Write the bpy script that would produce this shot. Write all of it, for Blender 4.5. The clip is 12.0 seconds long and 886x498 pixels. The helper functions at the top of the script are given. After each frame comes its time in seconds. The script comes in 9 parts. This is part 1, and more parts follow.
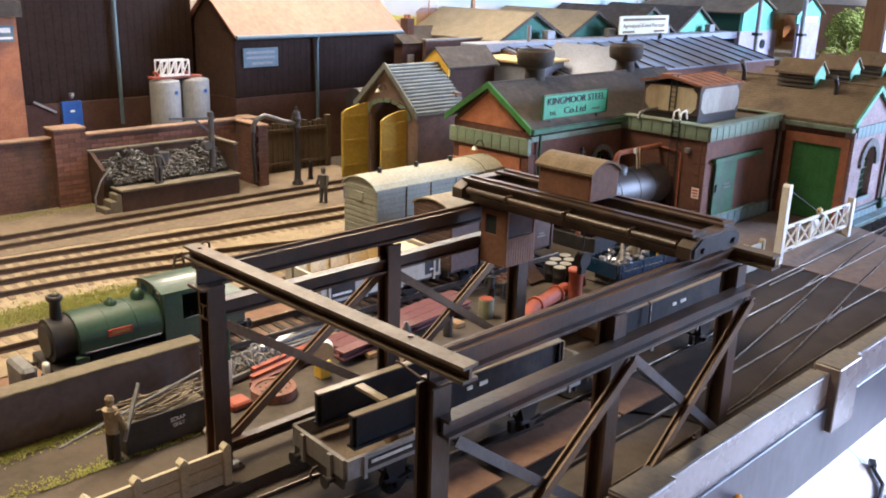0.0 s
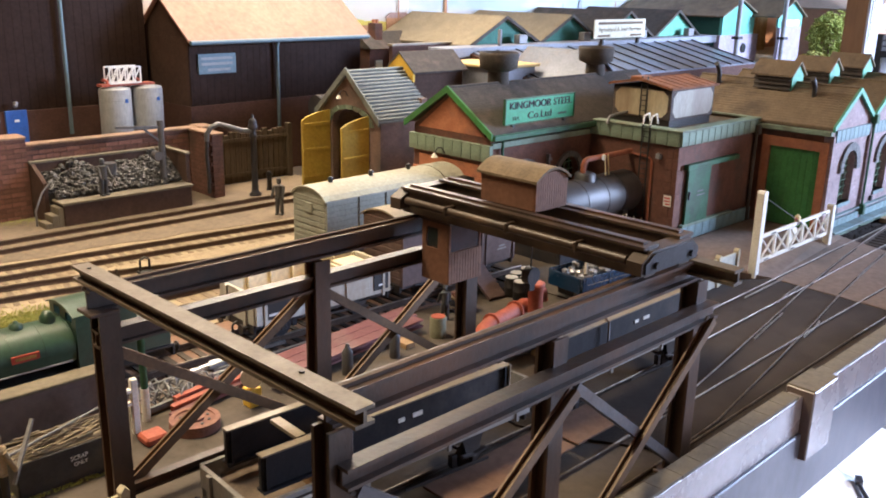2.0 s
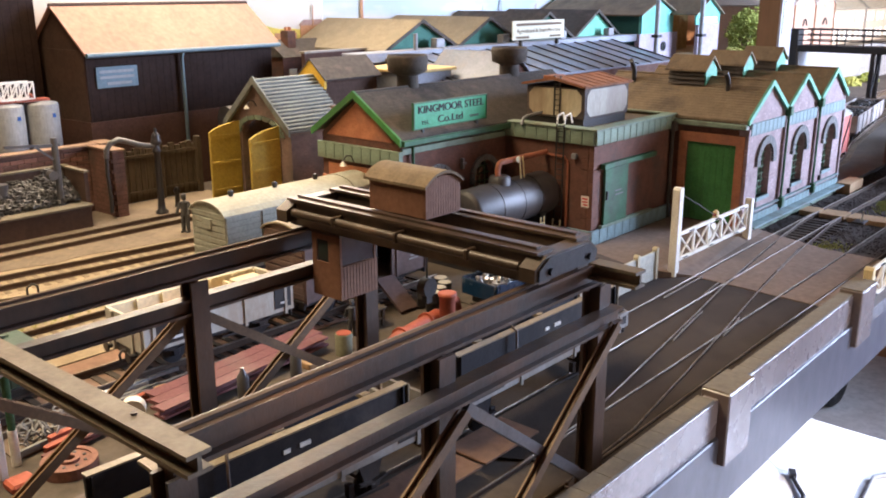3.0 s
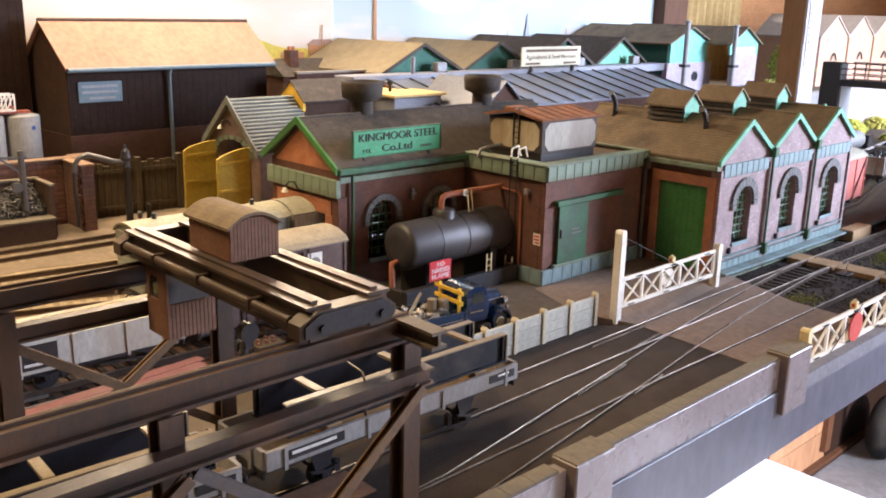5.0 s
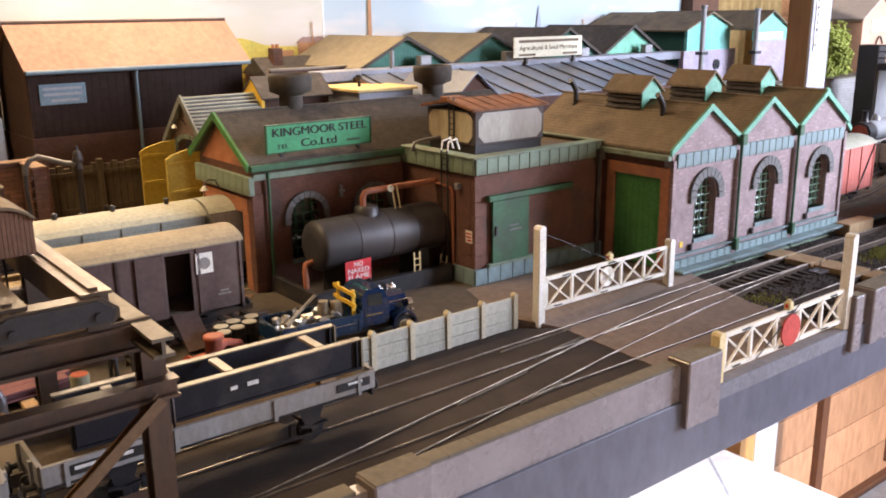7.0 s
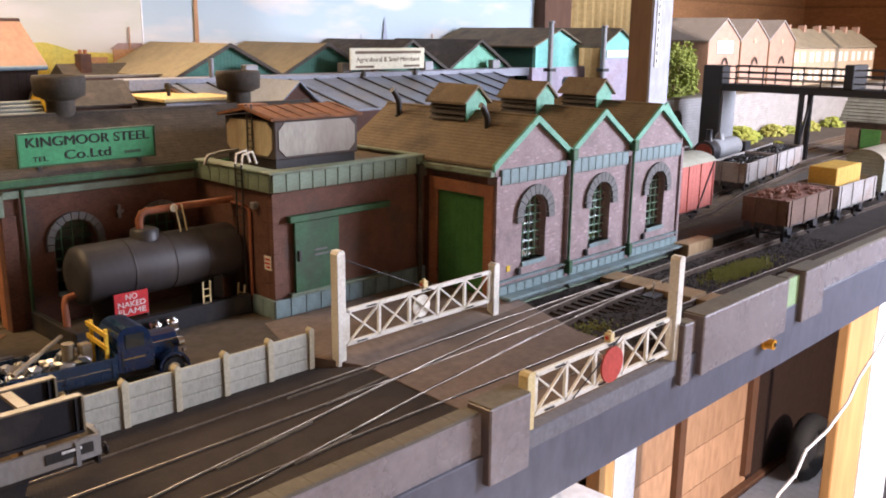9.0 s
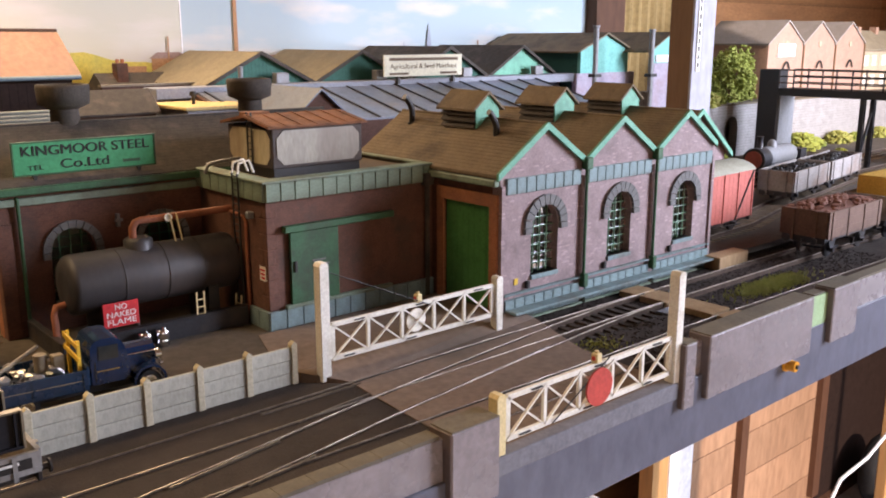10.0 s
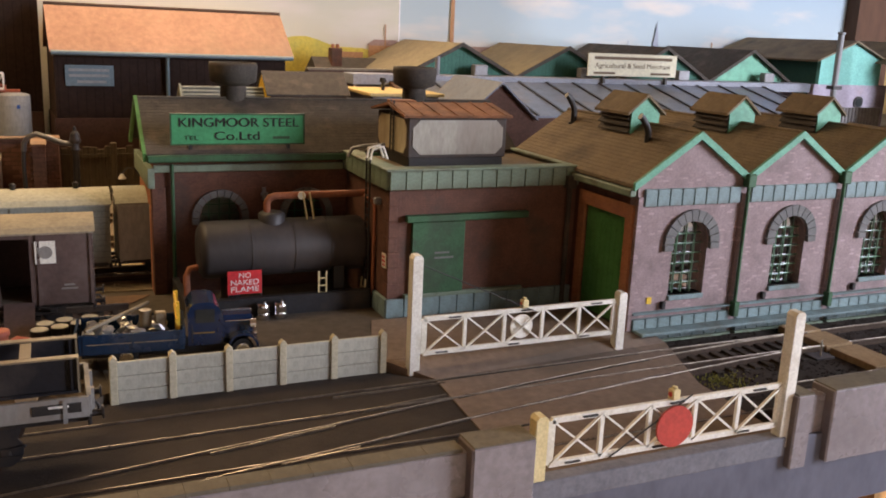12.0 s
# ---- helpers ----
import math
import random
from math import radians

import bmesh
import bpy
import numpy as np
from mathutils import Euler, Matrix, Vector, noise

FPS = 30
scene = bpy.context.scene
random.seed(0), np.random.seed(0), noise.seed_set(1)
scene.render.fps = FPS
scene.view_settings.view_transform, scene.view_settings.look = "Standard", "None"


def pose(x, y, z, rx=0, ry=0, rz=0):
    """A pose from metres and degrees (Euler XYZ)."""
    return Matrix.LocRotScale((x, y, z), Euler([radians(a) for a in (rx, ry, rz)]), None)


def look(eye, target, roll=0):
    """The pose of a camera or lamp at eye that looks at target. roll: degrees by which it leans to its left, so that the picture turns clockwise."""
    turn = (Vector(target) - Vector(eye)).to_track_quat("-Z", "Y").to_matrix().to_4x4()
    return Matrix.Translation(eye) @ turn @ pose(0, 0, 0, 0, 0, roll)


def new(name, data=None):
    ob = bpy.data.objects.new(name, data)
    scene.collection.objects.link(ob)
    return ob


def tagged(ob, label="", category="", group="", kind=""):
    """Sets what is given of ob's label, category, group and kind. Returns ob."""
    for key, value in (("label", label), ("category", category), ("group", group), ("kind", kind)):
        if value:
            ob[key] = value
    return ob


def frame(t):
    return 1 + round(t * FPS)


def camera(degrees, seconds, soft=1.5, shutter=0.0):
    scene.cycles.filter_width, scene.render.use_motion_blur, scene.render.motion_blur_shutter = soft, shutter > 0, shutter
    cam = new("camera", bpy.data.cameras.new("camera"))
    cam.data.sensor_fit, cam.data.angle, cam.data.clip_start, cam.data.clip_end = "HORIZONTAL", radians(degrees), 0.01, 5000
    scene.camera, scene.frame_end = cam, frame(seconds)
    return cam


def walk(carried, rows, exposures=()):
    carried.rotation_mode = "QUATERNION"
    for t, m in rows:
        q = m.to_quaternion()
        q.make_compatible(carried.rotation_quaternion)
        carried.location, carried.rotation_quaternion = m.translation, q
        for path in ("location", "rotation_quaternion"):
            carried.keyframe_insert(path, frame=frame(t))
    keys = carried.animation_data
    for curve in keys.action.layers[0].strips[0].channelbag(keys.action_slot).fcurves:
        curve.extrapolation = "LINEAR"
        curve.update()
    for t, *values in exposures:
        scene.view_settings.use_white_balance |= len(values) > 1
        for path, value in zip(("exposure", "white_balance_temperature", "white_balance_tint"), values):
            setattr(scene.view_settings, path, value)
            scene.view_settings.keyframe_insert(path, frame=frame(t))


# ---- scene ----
# one layout unit U is 0.19 m: the track gauge then comes to 32 mm
U = 0.19
cam = camera(52.8, 12.0, 1.9)
METRES, EYE, TILT, LEAN, TURN = 4.021 * U, 1.5 * U, 0.0, 0.0, -44.5
ROWS = [
    (0.0, 0.0, 0.0, 0.0, 0.5, -17.32, -1.61),
    (0.5, 0.0373, 0.0162, -0.0068, 0.93, -17.27, -1.56),
    (1.0, 0.0523, 0.0332, -0.0092, 1.37, -17.51, -1.42),
    (1.5, 0.0587, 0.0521, -0.0161, 1.19, -17.58, -1.46),
    (2.0, 0.0456, 0.0675, -0.0148, -0.17, -16.68, -1.24),
    (2.5, 0.0585, 0.0996, -0.027, -3.28, -16.52, -0.37),
    (3.0, 0.0867, 0.1105, -0.0253, -4.36, -16.11, 0.15),
    (3.2, 0.1107, 0.112, -0.0279, -4.08, -15.91, 0.01),
    (4.8, 0.2573, 0.1525, -0.0139, 0.39, -15.36, -1.27),
    (5.0, 0.2703, 0.1485, -0.0127, 1.22, -15.07, -1.25),
    (5.5, 0.3258, 0.1569, -0.0131, 2.76, -15.2, -1.16),
    (6.0, 0.3797, 0.1749, -0.028, 4.77, -15.54, -0.51),
    (6.5, 0.4361, 0.1965, -0.0306, 6.18, -15.4, -0.01),
    (7.0, 0.4678, 0.2239, -0.0321, 6.24, -15.0, 0.67),
    (7.5, 0.4687, 0.2779, -0.0511, 3.5, -14.41, 1.07),
    (7.7, 0.4658, 0.2956, -0.0546, 1.94, -13.86, 0.95),
    (9.3, 0.5733, 0.3663, -0.0631, -1.46, -13.68, -0.68),
    (9.5, 0.5916, 0.3749, -0.0684, -0.28, -13.75, -0.57),
    (10.0, 0.629, 0.389, -0.0621, 3.35, -13.19, 0.01),
    (10.5, 0.6808, 0.4009, -0.0639, 6.32, -13.32, -0.66),
    (11.0, 0.7293, 0.424, -0.0624, 11.53, -13.51, -1.49),
    (11.5, 0.7553, 0.4428, -0.0645, 16.34, -13.77, -2.13),
    (12.0, 0.7654, 0.4499, -0.0637, 20.8, -13.71, -2.48),
]
walk(cam, [(t, pose(0, 0, EYE, TILT, LEAN, TURN) @ pose(METRES * x, METRES * y, METRES * z, 90 + pitch, roll, yaw)) for t, x, y, z, yaw, pitch, roll in ROWS],
     [(0.0, 0.40, 5700, 21), (3.0, 0.43, 6150, 23), (5.5, 0.35, 6950, 25), (7.5, 0.13, 7200, 27), (9.5, -0.12, 7400, 28), (11.0, -0.25, 7550, 27), (12.0, -0.50, 7850, 26)])

# ---- world, sun, lamps ----
world = bpy.data.worlds.new("world")
scene.world = world
world.use_nodes = True
wn = world.node_tree
sky = wn.nodes.new("ShaderNodeTexSky")
sky.sky_type, sky.sun_disc = "NISHITA", False
sky.sun_elevation, sky.sun_rotation = radians(24.6), radians(202)
wn.nodes["Background"].inputs[1].default_value = 0.075
wn.links.new(sky.outputs[0], wn.nodes["Background"].inputs[0])


def lamp(name, kind, energy, color, m, size=1.0, size_y=1.0, angle=0.5, spread=180):
    d = bpy.data.lights.new(name, kind)
    d.energy, d.color = energy, color
    if kind == "AREA":
        d.shape, d.size, d.size_y = "RECTANGLE", size, size_y
        d.spread = radians(spread)
    elif kind == "SUN":
        d.angle = radians(angle)
    else:
        d.shadow_soft_size = size
    ob = new(name, d)
    ob.matrix_world = m
    return ob


def v3(x, y, z):
    return Vector((x * U, y * U, z * U))


lamp("sun", "SUN", 5.0, (1.0, 0.93, 0.82), look((0, 0, 0), (0.34, 0.84, -0.415)))
# area lamps standing in for daylight from the shed's unseen open door and window
lamp("door_daylight", "AREA", 0.35, (0.72, 0.84, 1.0), look(v3(6.0, -4.4, 0.6), v3(6.3, 3, 0.2)), 8 * U, 5 * U)
lamp("window_daylight", "AREA", 66.0, (0.62, 0.785, 1.0), look(v3(14.3, -4.3, 2.8), v3(9.8, 4, 0.0)), 4.6 * U, 6 * U, spread=118)
# warm unseen strip lamps: one low over the painted sky that shines forward over the yard; fill added under the ceiling
# and along the sky board
lamp("layout_lamp", "AREA", 6.4, (1.0, 0.82, 0.53), look(v3(4.7, 6.15, 2.75), v3(3.0, 1.6, 0)), 2.6 * U, 0.5 * U)
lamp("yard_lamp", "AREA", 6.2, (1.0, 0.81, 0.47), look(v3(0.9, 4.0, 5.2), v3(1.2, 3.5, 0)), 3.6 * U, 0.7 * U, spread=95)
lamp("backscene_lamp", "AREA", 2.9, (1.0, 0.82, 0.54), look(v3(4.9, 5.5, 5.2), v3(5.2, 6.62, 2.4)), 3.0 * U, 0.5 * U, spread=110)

# ---- materials ----
def mat(name, a, b=None, rough=0.7, metal=0.0, scale=60.0, bump=0.15, dirt=None, amount=0.35, vary=0.0, pattern=None,
        streak=1.0, spec=0.3, coat=0.0, fine=6.0):
    """Two tones mixed by a coarse noise, broken by a fine grain, with stains of a third tone; pattern: brick, plank, rib."""
    b = b or tuple(0.72 * c for c in a)
    m = bpy.data.materials.new(name)
    m.use_nodes = True
    t = m.node_tree
    N, L = t.nodes, t.links
    bsdf = N["Principled BSDF"]
    co = N.new("ShaderNodeTexCoord").outputs["Object"]
    if streak != 1.0:
        mp = N.new("ShaderNodeMapping")
        mp.inputs["Scale"].default_value = (1, 1, streak)
        L.new(co, mp.inputs[0])
        co_n = mp.outputs[0]
    else:
        co_n = co

    def noise_at(s, detail=5):
        n = N.new("ShaderNodeTexNoise")
        n.inputs["Scale"].default_value, n.inputs["Detail"].default_value = s, detail
        n.inputs["Roughness"].default_value = 0.62
        L.new(co_n, n.inputs["Vector"])
        return n.outputs[0]

    def mix(fac, x, y, blend="MIX"):
        n = N.new("ShaderNodeMix")
        n.data_type, n.blend_type = "RGBA", blend
        for sock, value in ((n.inputs[0], fac), (n.inputs[6], x), (n.inputs[7], y)):
            if isinstance(value, bpy.types.NodeSocket):
                L.new(value, sock)
            else:
                sock.default_value = value if isinstance(value, float) else (*value, 1)
        return n.outputs[2]

    def ramp(x, lo, hi):
        n = N.new("ShaderNodeMapRange")
        n.inputs[1].default_value, n.inputs[2].default_value = lo, hi
        L.new(x, n.inputs[0])
        return n.outputs[0]

    coarse, grain = noise_at(scale), noise_at(scale * fine, 3)
    height = grain
    col = mix(ramp(coarse, 0.38, 0.64), a, b)
    if pattern and pattern[0] == "brick":
        sep = N.new("ShaderNodeSeparateXYZ")
        L.new(co, sep.inputs[0])
        add = N.new("ShaderNodeMath")
        L.new(sep.outputs[0], add.inputs[0]), L.new(sep.outputs[1], add.inputs[1])
        comb = N.new("ShaderNodeCombineXYZ")
        L.new(add.outputs[0], comb.inputs[0]), L.new(sep.outputs[2], comb.inputs[1])
        br = N.new("ShaderNodeTexBrick")
        br.inputs["Scale"].default_value = 1.0
        br.inputs["Brick Width"].default_value, br.inputs["Row Height"].default_value = pattern[1], pattern[2]
        br.inputs["Mortar Size"].default_value, br.inputs["Bias"].default_value = pattern[2] * 0.1, pattern[5] if len(pattern) > 5 else -0.25
        br.inputs["Color1"].default_value, br.inputs["Color2"].default_value = (1, 1, 1, 1), (*pattern[3], 1)
        br.inputs["Mortar"].default_value = (*pattern[4], 1)
        L.new(comb.outputs[0], br.inputs["Vector"])
        col = mix(1.0, col, br.outputs["Color"], "MULTIPLY")
        mo = N.new("ShaderNodeMath")
        mo.operation = "SUBTRACT"
        L.new(grain, mo.inputs[0]), L.new(br.outputs["Fac"], mo.inputs[1])
        height = mo.outputs[0]
    elif pattern and pattern[0] in ("x", "y", "z"):
        sep = N.new("ShaderNodeSeparateXYZ")
        L.new(co, sep.inputs[0])
        mu = N.new("ShaderNodeMath")
        mu.operation, mu.inputs[1].default_value = "MULTIPLY", 1.0 / pattern[1]
        L.new(sep.outputs["xyz".index(pattern[0])], mu.inputs[0])
        fr = N.new("ShaderNodeMath")
        fr.operation = "FRACT"
        L.new(mu.outputs[0], fr.inputs[0])
        gap = ramp(fr.outputs[0], 0.0, 0.14)
        col = mix(gap, tuple(0.35 * c for c in a), col)
        ad = N.new("ShaderNodeMath")
        L.new(grain, ad.inputs[0]), L.new(gap, ad.inputs[1])
        height = ad.outputs[0]
    col = mix(0.35, col, mix(ramp(grain, 0.32, 0.68), tuple(0.6 * c for c in a), tuple(min(1, 1.35 * c) for c in a)))
    if dirt:
        stain = ramp(noise_at(scale * 0.33, 7), 0.62 - amount * 0.4, 0.86 - amount * 0.3)
        col = mix(stain, col, dirt)
    if vary:
        info = N.new("ShaderNodeObjectInfo")
        hsv = N.new("ShaderNodeHueSaturation")
        mr = N.new("ShaderNodeMapRange")
        mr.inputs[3].default_value, mr.inputs[4].default_value = 1 - vary, 1 + vary
        L.new(info.outputs["Random"], mr.inputs[0]), L.new(mr.outputs[0], hsv.inputs["Value"]), L.new(col, hsv.inputs["Color"])
        col = hsv.outputs[0]
    L.new(col, bsdf.inputs["Base Color"])
    rr = N.new("ShaderNodeMapRange")
    rr.inputs[3].default_value, rr.inputs[4].default_value = max(0.02, rough - 0.12), min(1.0, rough + 0.12)
    L.new(coarse, rr.inputs[0]), L.new(rr.outputs[0], bsdf.inputs["Roughness"])
    bsdf.inputs["Metallic"].default_value = metal
    bsdf.inputs["Specular IOR Level"].default_value = spec
    bsdf.inputs["Coat Weight"].default_value = coat
    if bump:
        bp = N.new("ShaderNodeBump")
        bp.inputs["Strength"].default_value, bp.inputs["Distance"].default_value = min(1.0, bump * 2), 0.0006
        L.new(height, bp.inputs["Height"]), L.new(bp.outputs[0], bsdf.inputs["Normal"])
    return m


BR = (0.0056, 0.0019)
LIGHT_MORTAR, DARK_MORTAR = (1.25, 1.2, 1.15), (0.6, 0.58, 0.56)
brick_red = mat("red_brick", (0.148, 0.067, 0.045), (0.098, 0.047, 0.035), 0.85, scale=90, pattern=("brick", *BR, (0.66, 0.62, 0.66), LIGHT_MORTAR), dirt=(0.06, 0.045, 0.04), amount=0.3)
brick_tower = mat("tower_red_brick", (0.142, 0.066, 0.046), (0.098, 0.048, 0.036), 0.8, scale=90, pattern=("brick", *BR, (3.6, 4.6, 5.2), LIGHT_MORTAR, -0.93), dirt=(0.06, 0.05, 0.042), amount=0.3)
brick_mauve = mat("mauve_brick", (0.285, 0.207, 0.207), (0.225, 0.16, 0.16), 0.62, scale=90, pattern=("brick", *BR, (6.5, 6.2, 6.0), (1.12, 1.1, 1.08), -0.86), dirt=(0.14, 0.10, 0.10), amount=0.25)
brick_orange = mat("orange_brick", (0.42, 0.17, 0.085), (0.33, 0.125, 0.065), 0.85, scale=80, pattern=("brick", *BR, (0.8, 0.78, 0.78), (1.1, 1.1, 1.1)), dirt=(0.2, 0.1, 0.07), amount=0.2)
brick_yard = mat("yard_wall_brick", (0.17, 0.085, 0.06), (0.12, 0.062, 0.046), 0.9, scale=60, pattern=("brick", 0.016, 0.0056, (0.68, 0.62, 0.58), DARK_MORTAR), dirt=(0.05, 0.04, 0.032), amount=0.4, bump=0.5)
brick_single = mat("dull_red_single_brick", (0.185, 0.088, 0.062), (0.13, 0.064, 0.047), 0.88, scale=60, dirt=(0.065, 0.05, 0.04), amount=0.35, bump=0.4, vary=0.28)
brick_drab = mat("drab_pinkish_brick", (0.23, 0.155, 0.125), (0.165, 0.115, 0.095), 0.9, scale=80, pattern=("brick", *BR, (0.7, 0.66, 0.64), LIGHT_MORTAR), dirt=(0.10, 0.085, 0.07), amount=0.35)
cap_brick = mat("weathered_brick_coping", (0.28, 0.18, 0.12), (0.2, 0.13, 0.09), 0.9, scale=70, dirt=(0.12, 0.09, 0.07), amount=0.3)
brick_brown = mat("brown_brick", (0.085, 0.042, 0.03), (0.065, 0.032, 0.024), 0.9, scale=60, pattern=("brick", *BR, (0.8, 0.76, 0.76), (0.85, 0.85, 0.85)))
stone_green = mat("green_painted_stone", (0.20, 0.27, 0.20), (0.15, 0.21, 0.16), 0.7, scale=90, dirt=(0.13, 0.125, 0.085), amount=0.45, vary=0.06)
stone_blue = mat("blue_grey_stone", (0.19, 0.28, 0.285), (0.15, 0.215, 0.225), 0.6, scale=90, dirt=(0.12, 0.12, 0.10), amount=0.4, vary=0.07)
stone_arch = mat("grey_arch_stone", (0.16, 0.16, 0.155), (0.12, 0.12, 0.12), 0.8, scale=120, vary=0.08)
green_paint = mat("bright_green_paint", (0.06, 0.21, 0.06), (0.045, 0.165, 0.048), 0.55, scale=60, dirt=(0.045, 0.11, 0.04), amount=0.3)
green_dark = mat("dark_green_paint", (0.04, 0.125, 0.06), (0.03, 0.092, 0.045), 0.55, scale=90, dirt=(0.04, 0.055, 0.035), amount=0.4)
green_teal = mat("teal_green_paint", (0.12, 0.38, 0.26), (0.09, 0.30, 0.21), 0.55, scale=90, dirt=(0.08, 0.2, 0.15), amount=0.2)
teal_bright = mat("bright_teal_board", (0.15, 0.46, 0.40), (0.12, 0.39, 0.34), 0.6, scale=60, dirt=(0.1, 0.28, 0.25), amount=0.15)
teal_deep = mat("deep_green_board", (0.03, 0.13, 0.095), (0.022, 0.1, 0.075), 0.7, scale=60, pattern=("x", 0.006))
sign_green = mat("green_sign_board", (0.035, 0.30, 0.13), (0.03, 0.25, 0.11), 0.45, scale=70, bump=0.05)
black_letter = mat("black_lettering", (0.02, 0.022, 0.02), rough=0.6, bump=0)
white_letter = mat("white_lettering", (0.75, 0.74, 0.70), rough=0.6, bump=0)
red_sign = mat("red_sign_paint", (0.62, 0.035, 0.04), rough=0.5, bump=0.05)
roof_dark = mat("dark_slate_roof", (0.066, 0.056, 0.046), (0.048, 0.041, 0.035), 0.85, scale=120, dirt=(0.13, 0.10, 0.08), amount=0.25, bump=0.3)
roof_brown = mat("brown_weathered_roof", (0.20, 0.15, 0.095), (0.15, 0.115, 0.075), 0.85, scale=70, dirt=(0.075, 0.062, 0.05), amount=0.3, bump=0.3)
roof_tan = mat("dusty_tan_roof", (0.245, 0.21, 0.145), (0.20, 0.17, 0.12), 0.9, scale=60, dirt=(0.17, 0.15, 0.11), amount=0.3)
roof_salmon = mat("salmon_asbestos_roof", (0.30, 0.165, 0.115), (0.245, 0.133, 0.093), 0.85, scale=22, dirt=(0.22, 0.15, 0.10), amount=0.35, streak=0.25)
roof_grey = mat("grey_corrugated_roof", (0.20, 0.215, 0.19), (0.15, 0.165, 0.15), 0.8, scale=90, dirt=(0.1, 0.1, 0.085), amount=0.35)
roof_glass = mat("grey_blue_glazed_roof", (0.135, 0.155, 0.195), (0.105, 0.122, 0.155), 0.35, scale=50, dirt=(0.16, 0.13, 0.11), amount=0.3)
rust = mat("rusty_steel_plate", (0.27, 0.11, 0.05), (0.18, 0.075, 0.04), 0.85, scale=120, dirt=(0.1, 0.05, 0.03), amount=0.4)
steel_rust = mat("rust_streaked_steel", (0.038, 0.027, 0.021), (0.075, 0.037, 0.020), 0.46, 0.1, scale=55, dirt=(0.13, 0.062, 0.03), amount=0.33, streak=0.5, bump=0.2, spec=0.55)
steel_dark = mat("grimy_dark_steel", (0.030, 0.030, 0.034), (0.020, 0.020, 0.022), 0.42, 0.2, scale=80, dirt=(0.075, 0.055, 0.042), amount=0.3, spec=0.5)
# paler all over, for dust and for lamplight on the beam tops
dusty_lit_beam = mat("dusty_lamplit_beam", (0.135, 0.11, 0.077), (0.092, 0.072, 0.05), 0.55, 0.1, scale=60, dirt=(0.07, 0.05, 0.038), amount=0.25, spec=0.45)
# rusty brace steel twice: lamplight coloured in as gold, daylight as blue-grey
brace_lamplit = mat("golden_lamplit_rust", (0.145, 0.085, 0.042), (0.10, 0.058, 0.032), 0.55, 0.1, scale=60, dirt=(0.06, 0.042, 0.033), amount=0.35, spec=0.45)
brace_daylit = mat("blue_grey_daylit_brace", (0.088, 0.086, 0.094), (0.058, 0.056, 0.06), 0.42, 0.1, scale=70, dirt=(0.1, 0.07, 0.05), amount=0.25, spec=0.5)
steel_brown = mat("brown_crane_girder", (0.056, 0.037, 0.024), (0.034, 0.024, 0.017), 0.42, 0.1, scale=80, dirt=(0.13, 0.085, 0.05), amount=0.35, spec=0.5)
plate_grey = mat("oily_grey_cover_plate", (0.11, 0.11, 0.115), (0.085, 0.085, 0.09), 0.32, 0.3, scale=60, dirt=(0.12, 0.095, 0.08), amount=0.25, spec=0.6)
galvanised = mat("grey_painted_steel", (0.22, 0.22, 0.225), (0.165, 0.165, 0.17), 0.5, 0.2, scale=80, dirt=(0.16, 0.14, 0.13), amount=0.25)
crane_plain = mat("brown_painted_sheet", (0.185, 0.092, 0.055), (0.145, 0.072, 0.044), 0.7, scale=50, dirt=(0.1, 0.055, 0.04), amount=0.2)
black_iron = mat("black_iron", (0.025, 0.024, 0.024), (0.035, 0.03, 0.027), 0.5, 0.2, scale=120, spec=0.5)
# near-black that puts the shade of hollows into colour
hollow_shade = mat("hollow_shade_black", (0.012, 0.011, 0.01), rough=0.95, bump=0)
tank_black = mat("sooty_tank_plate", (0.042, 0.039, 0.041), (0.024, 0.022, 0.022), 0.5, 0.05, scale=26, dirt=(0.085, 0.062, 0.05), amount=0.4, spec=0.5, streak=0.4)
tank_cream = mat("stained_cream_tank_panel", (0.50, 0.43, 0.29), (0.42, 0.35, 0.23), 0.75, scale=50, dirt=(0.22, 0.14, 0.08), amount=0.4, streak=0.3)
tank_grey = mat("pale_grey_tank_panel", (0.40, 0.38, 0.325), (0.345, 0.33, 0.28), 0.75, scale=50, dirt=(0.27, 0.22, 0.19), amount=0.35, streak=0.3)
tank_frame = mat("blackened_tank_frame", (0.07, 0.06, 0.058), (0.1, 0.07, 0.055), 0.7, scale=90)
pipe_orange = mat("orange_rust_pipe", (0.30, 0.10, 0.05), (0.2, 0.07, 0.04), 0.65, scale=120, dirt=(0.14, 0.06, 0.04), amount=0.35)
white_paint = mat("cream_white_paint", (0.80, 0.77, 0.68), (0.72, 0.68, 0.58), 0.55, scale=100, dirt=(0.5, 0.44, 0.32), amount=0.18, bump=0.08)
cream_paint = mat("yellowed_cream_paint", (0.72, 0.60, 0.33), (0.66, 0.53, 0.27), 0.55, scale=100, bump=0.08)
red_disc = mat("red_target_paint", (0.55, 0.07, 0.05), (0.47, 0.06, 0.045), 0.55, scale=70, bump=0.05)
concrete_fence = mat("pale_concrete_panel", (0.44, 0.43, 0.36), (0.37, 0.36, 0.30), 0.85, scale=70, dirt=(0.24, 0.22, 0.17), amount=0.3, vary=0.06, streak=0.5)
concrete_cream = mat("cream_concrete_post", (0.56, 0.50, 0.36), (0.48, 0.43, 0.31), 0.85, scale=80, vary=0.05)
wall_slate = mat("grey_lilac_painted_wall", (0.285, 0.252, 0.258), (0.20, 0.174, 0.178), 0.27, scale=32, dirt=(0.30, 0.275, 0.28), amount=0.4, bump=0.06, spec=0.8)
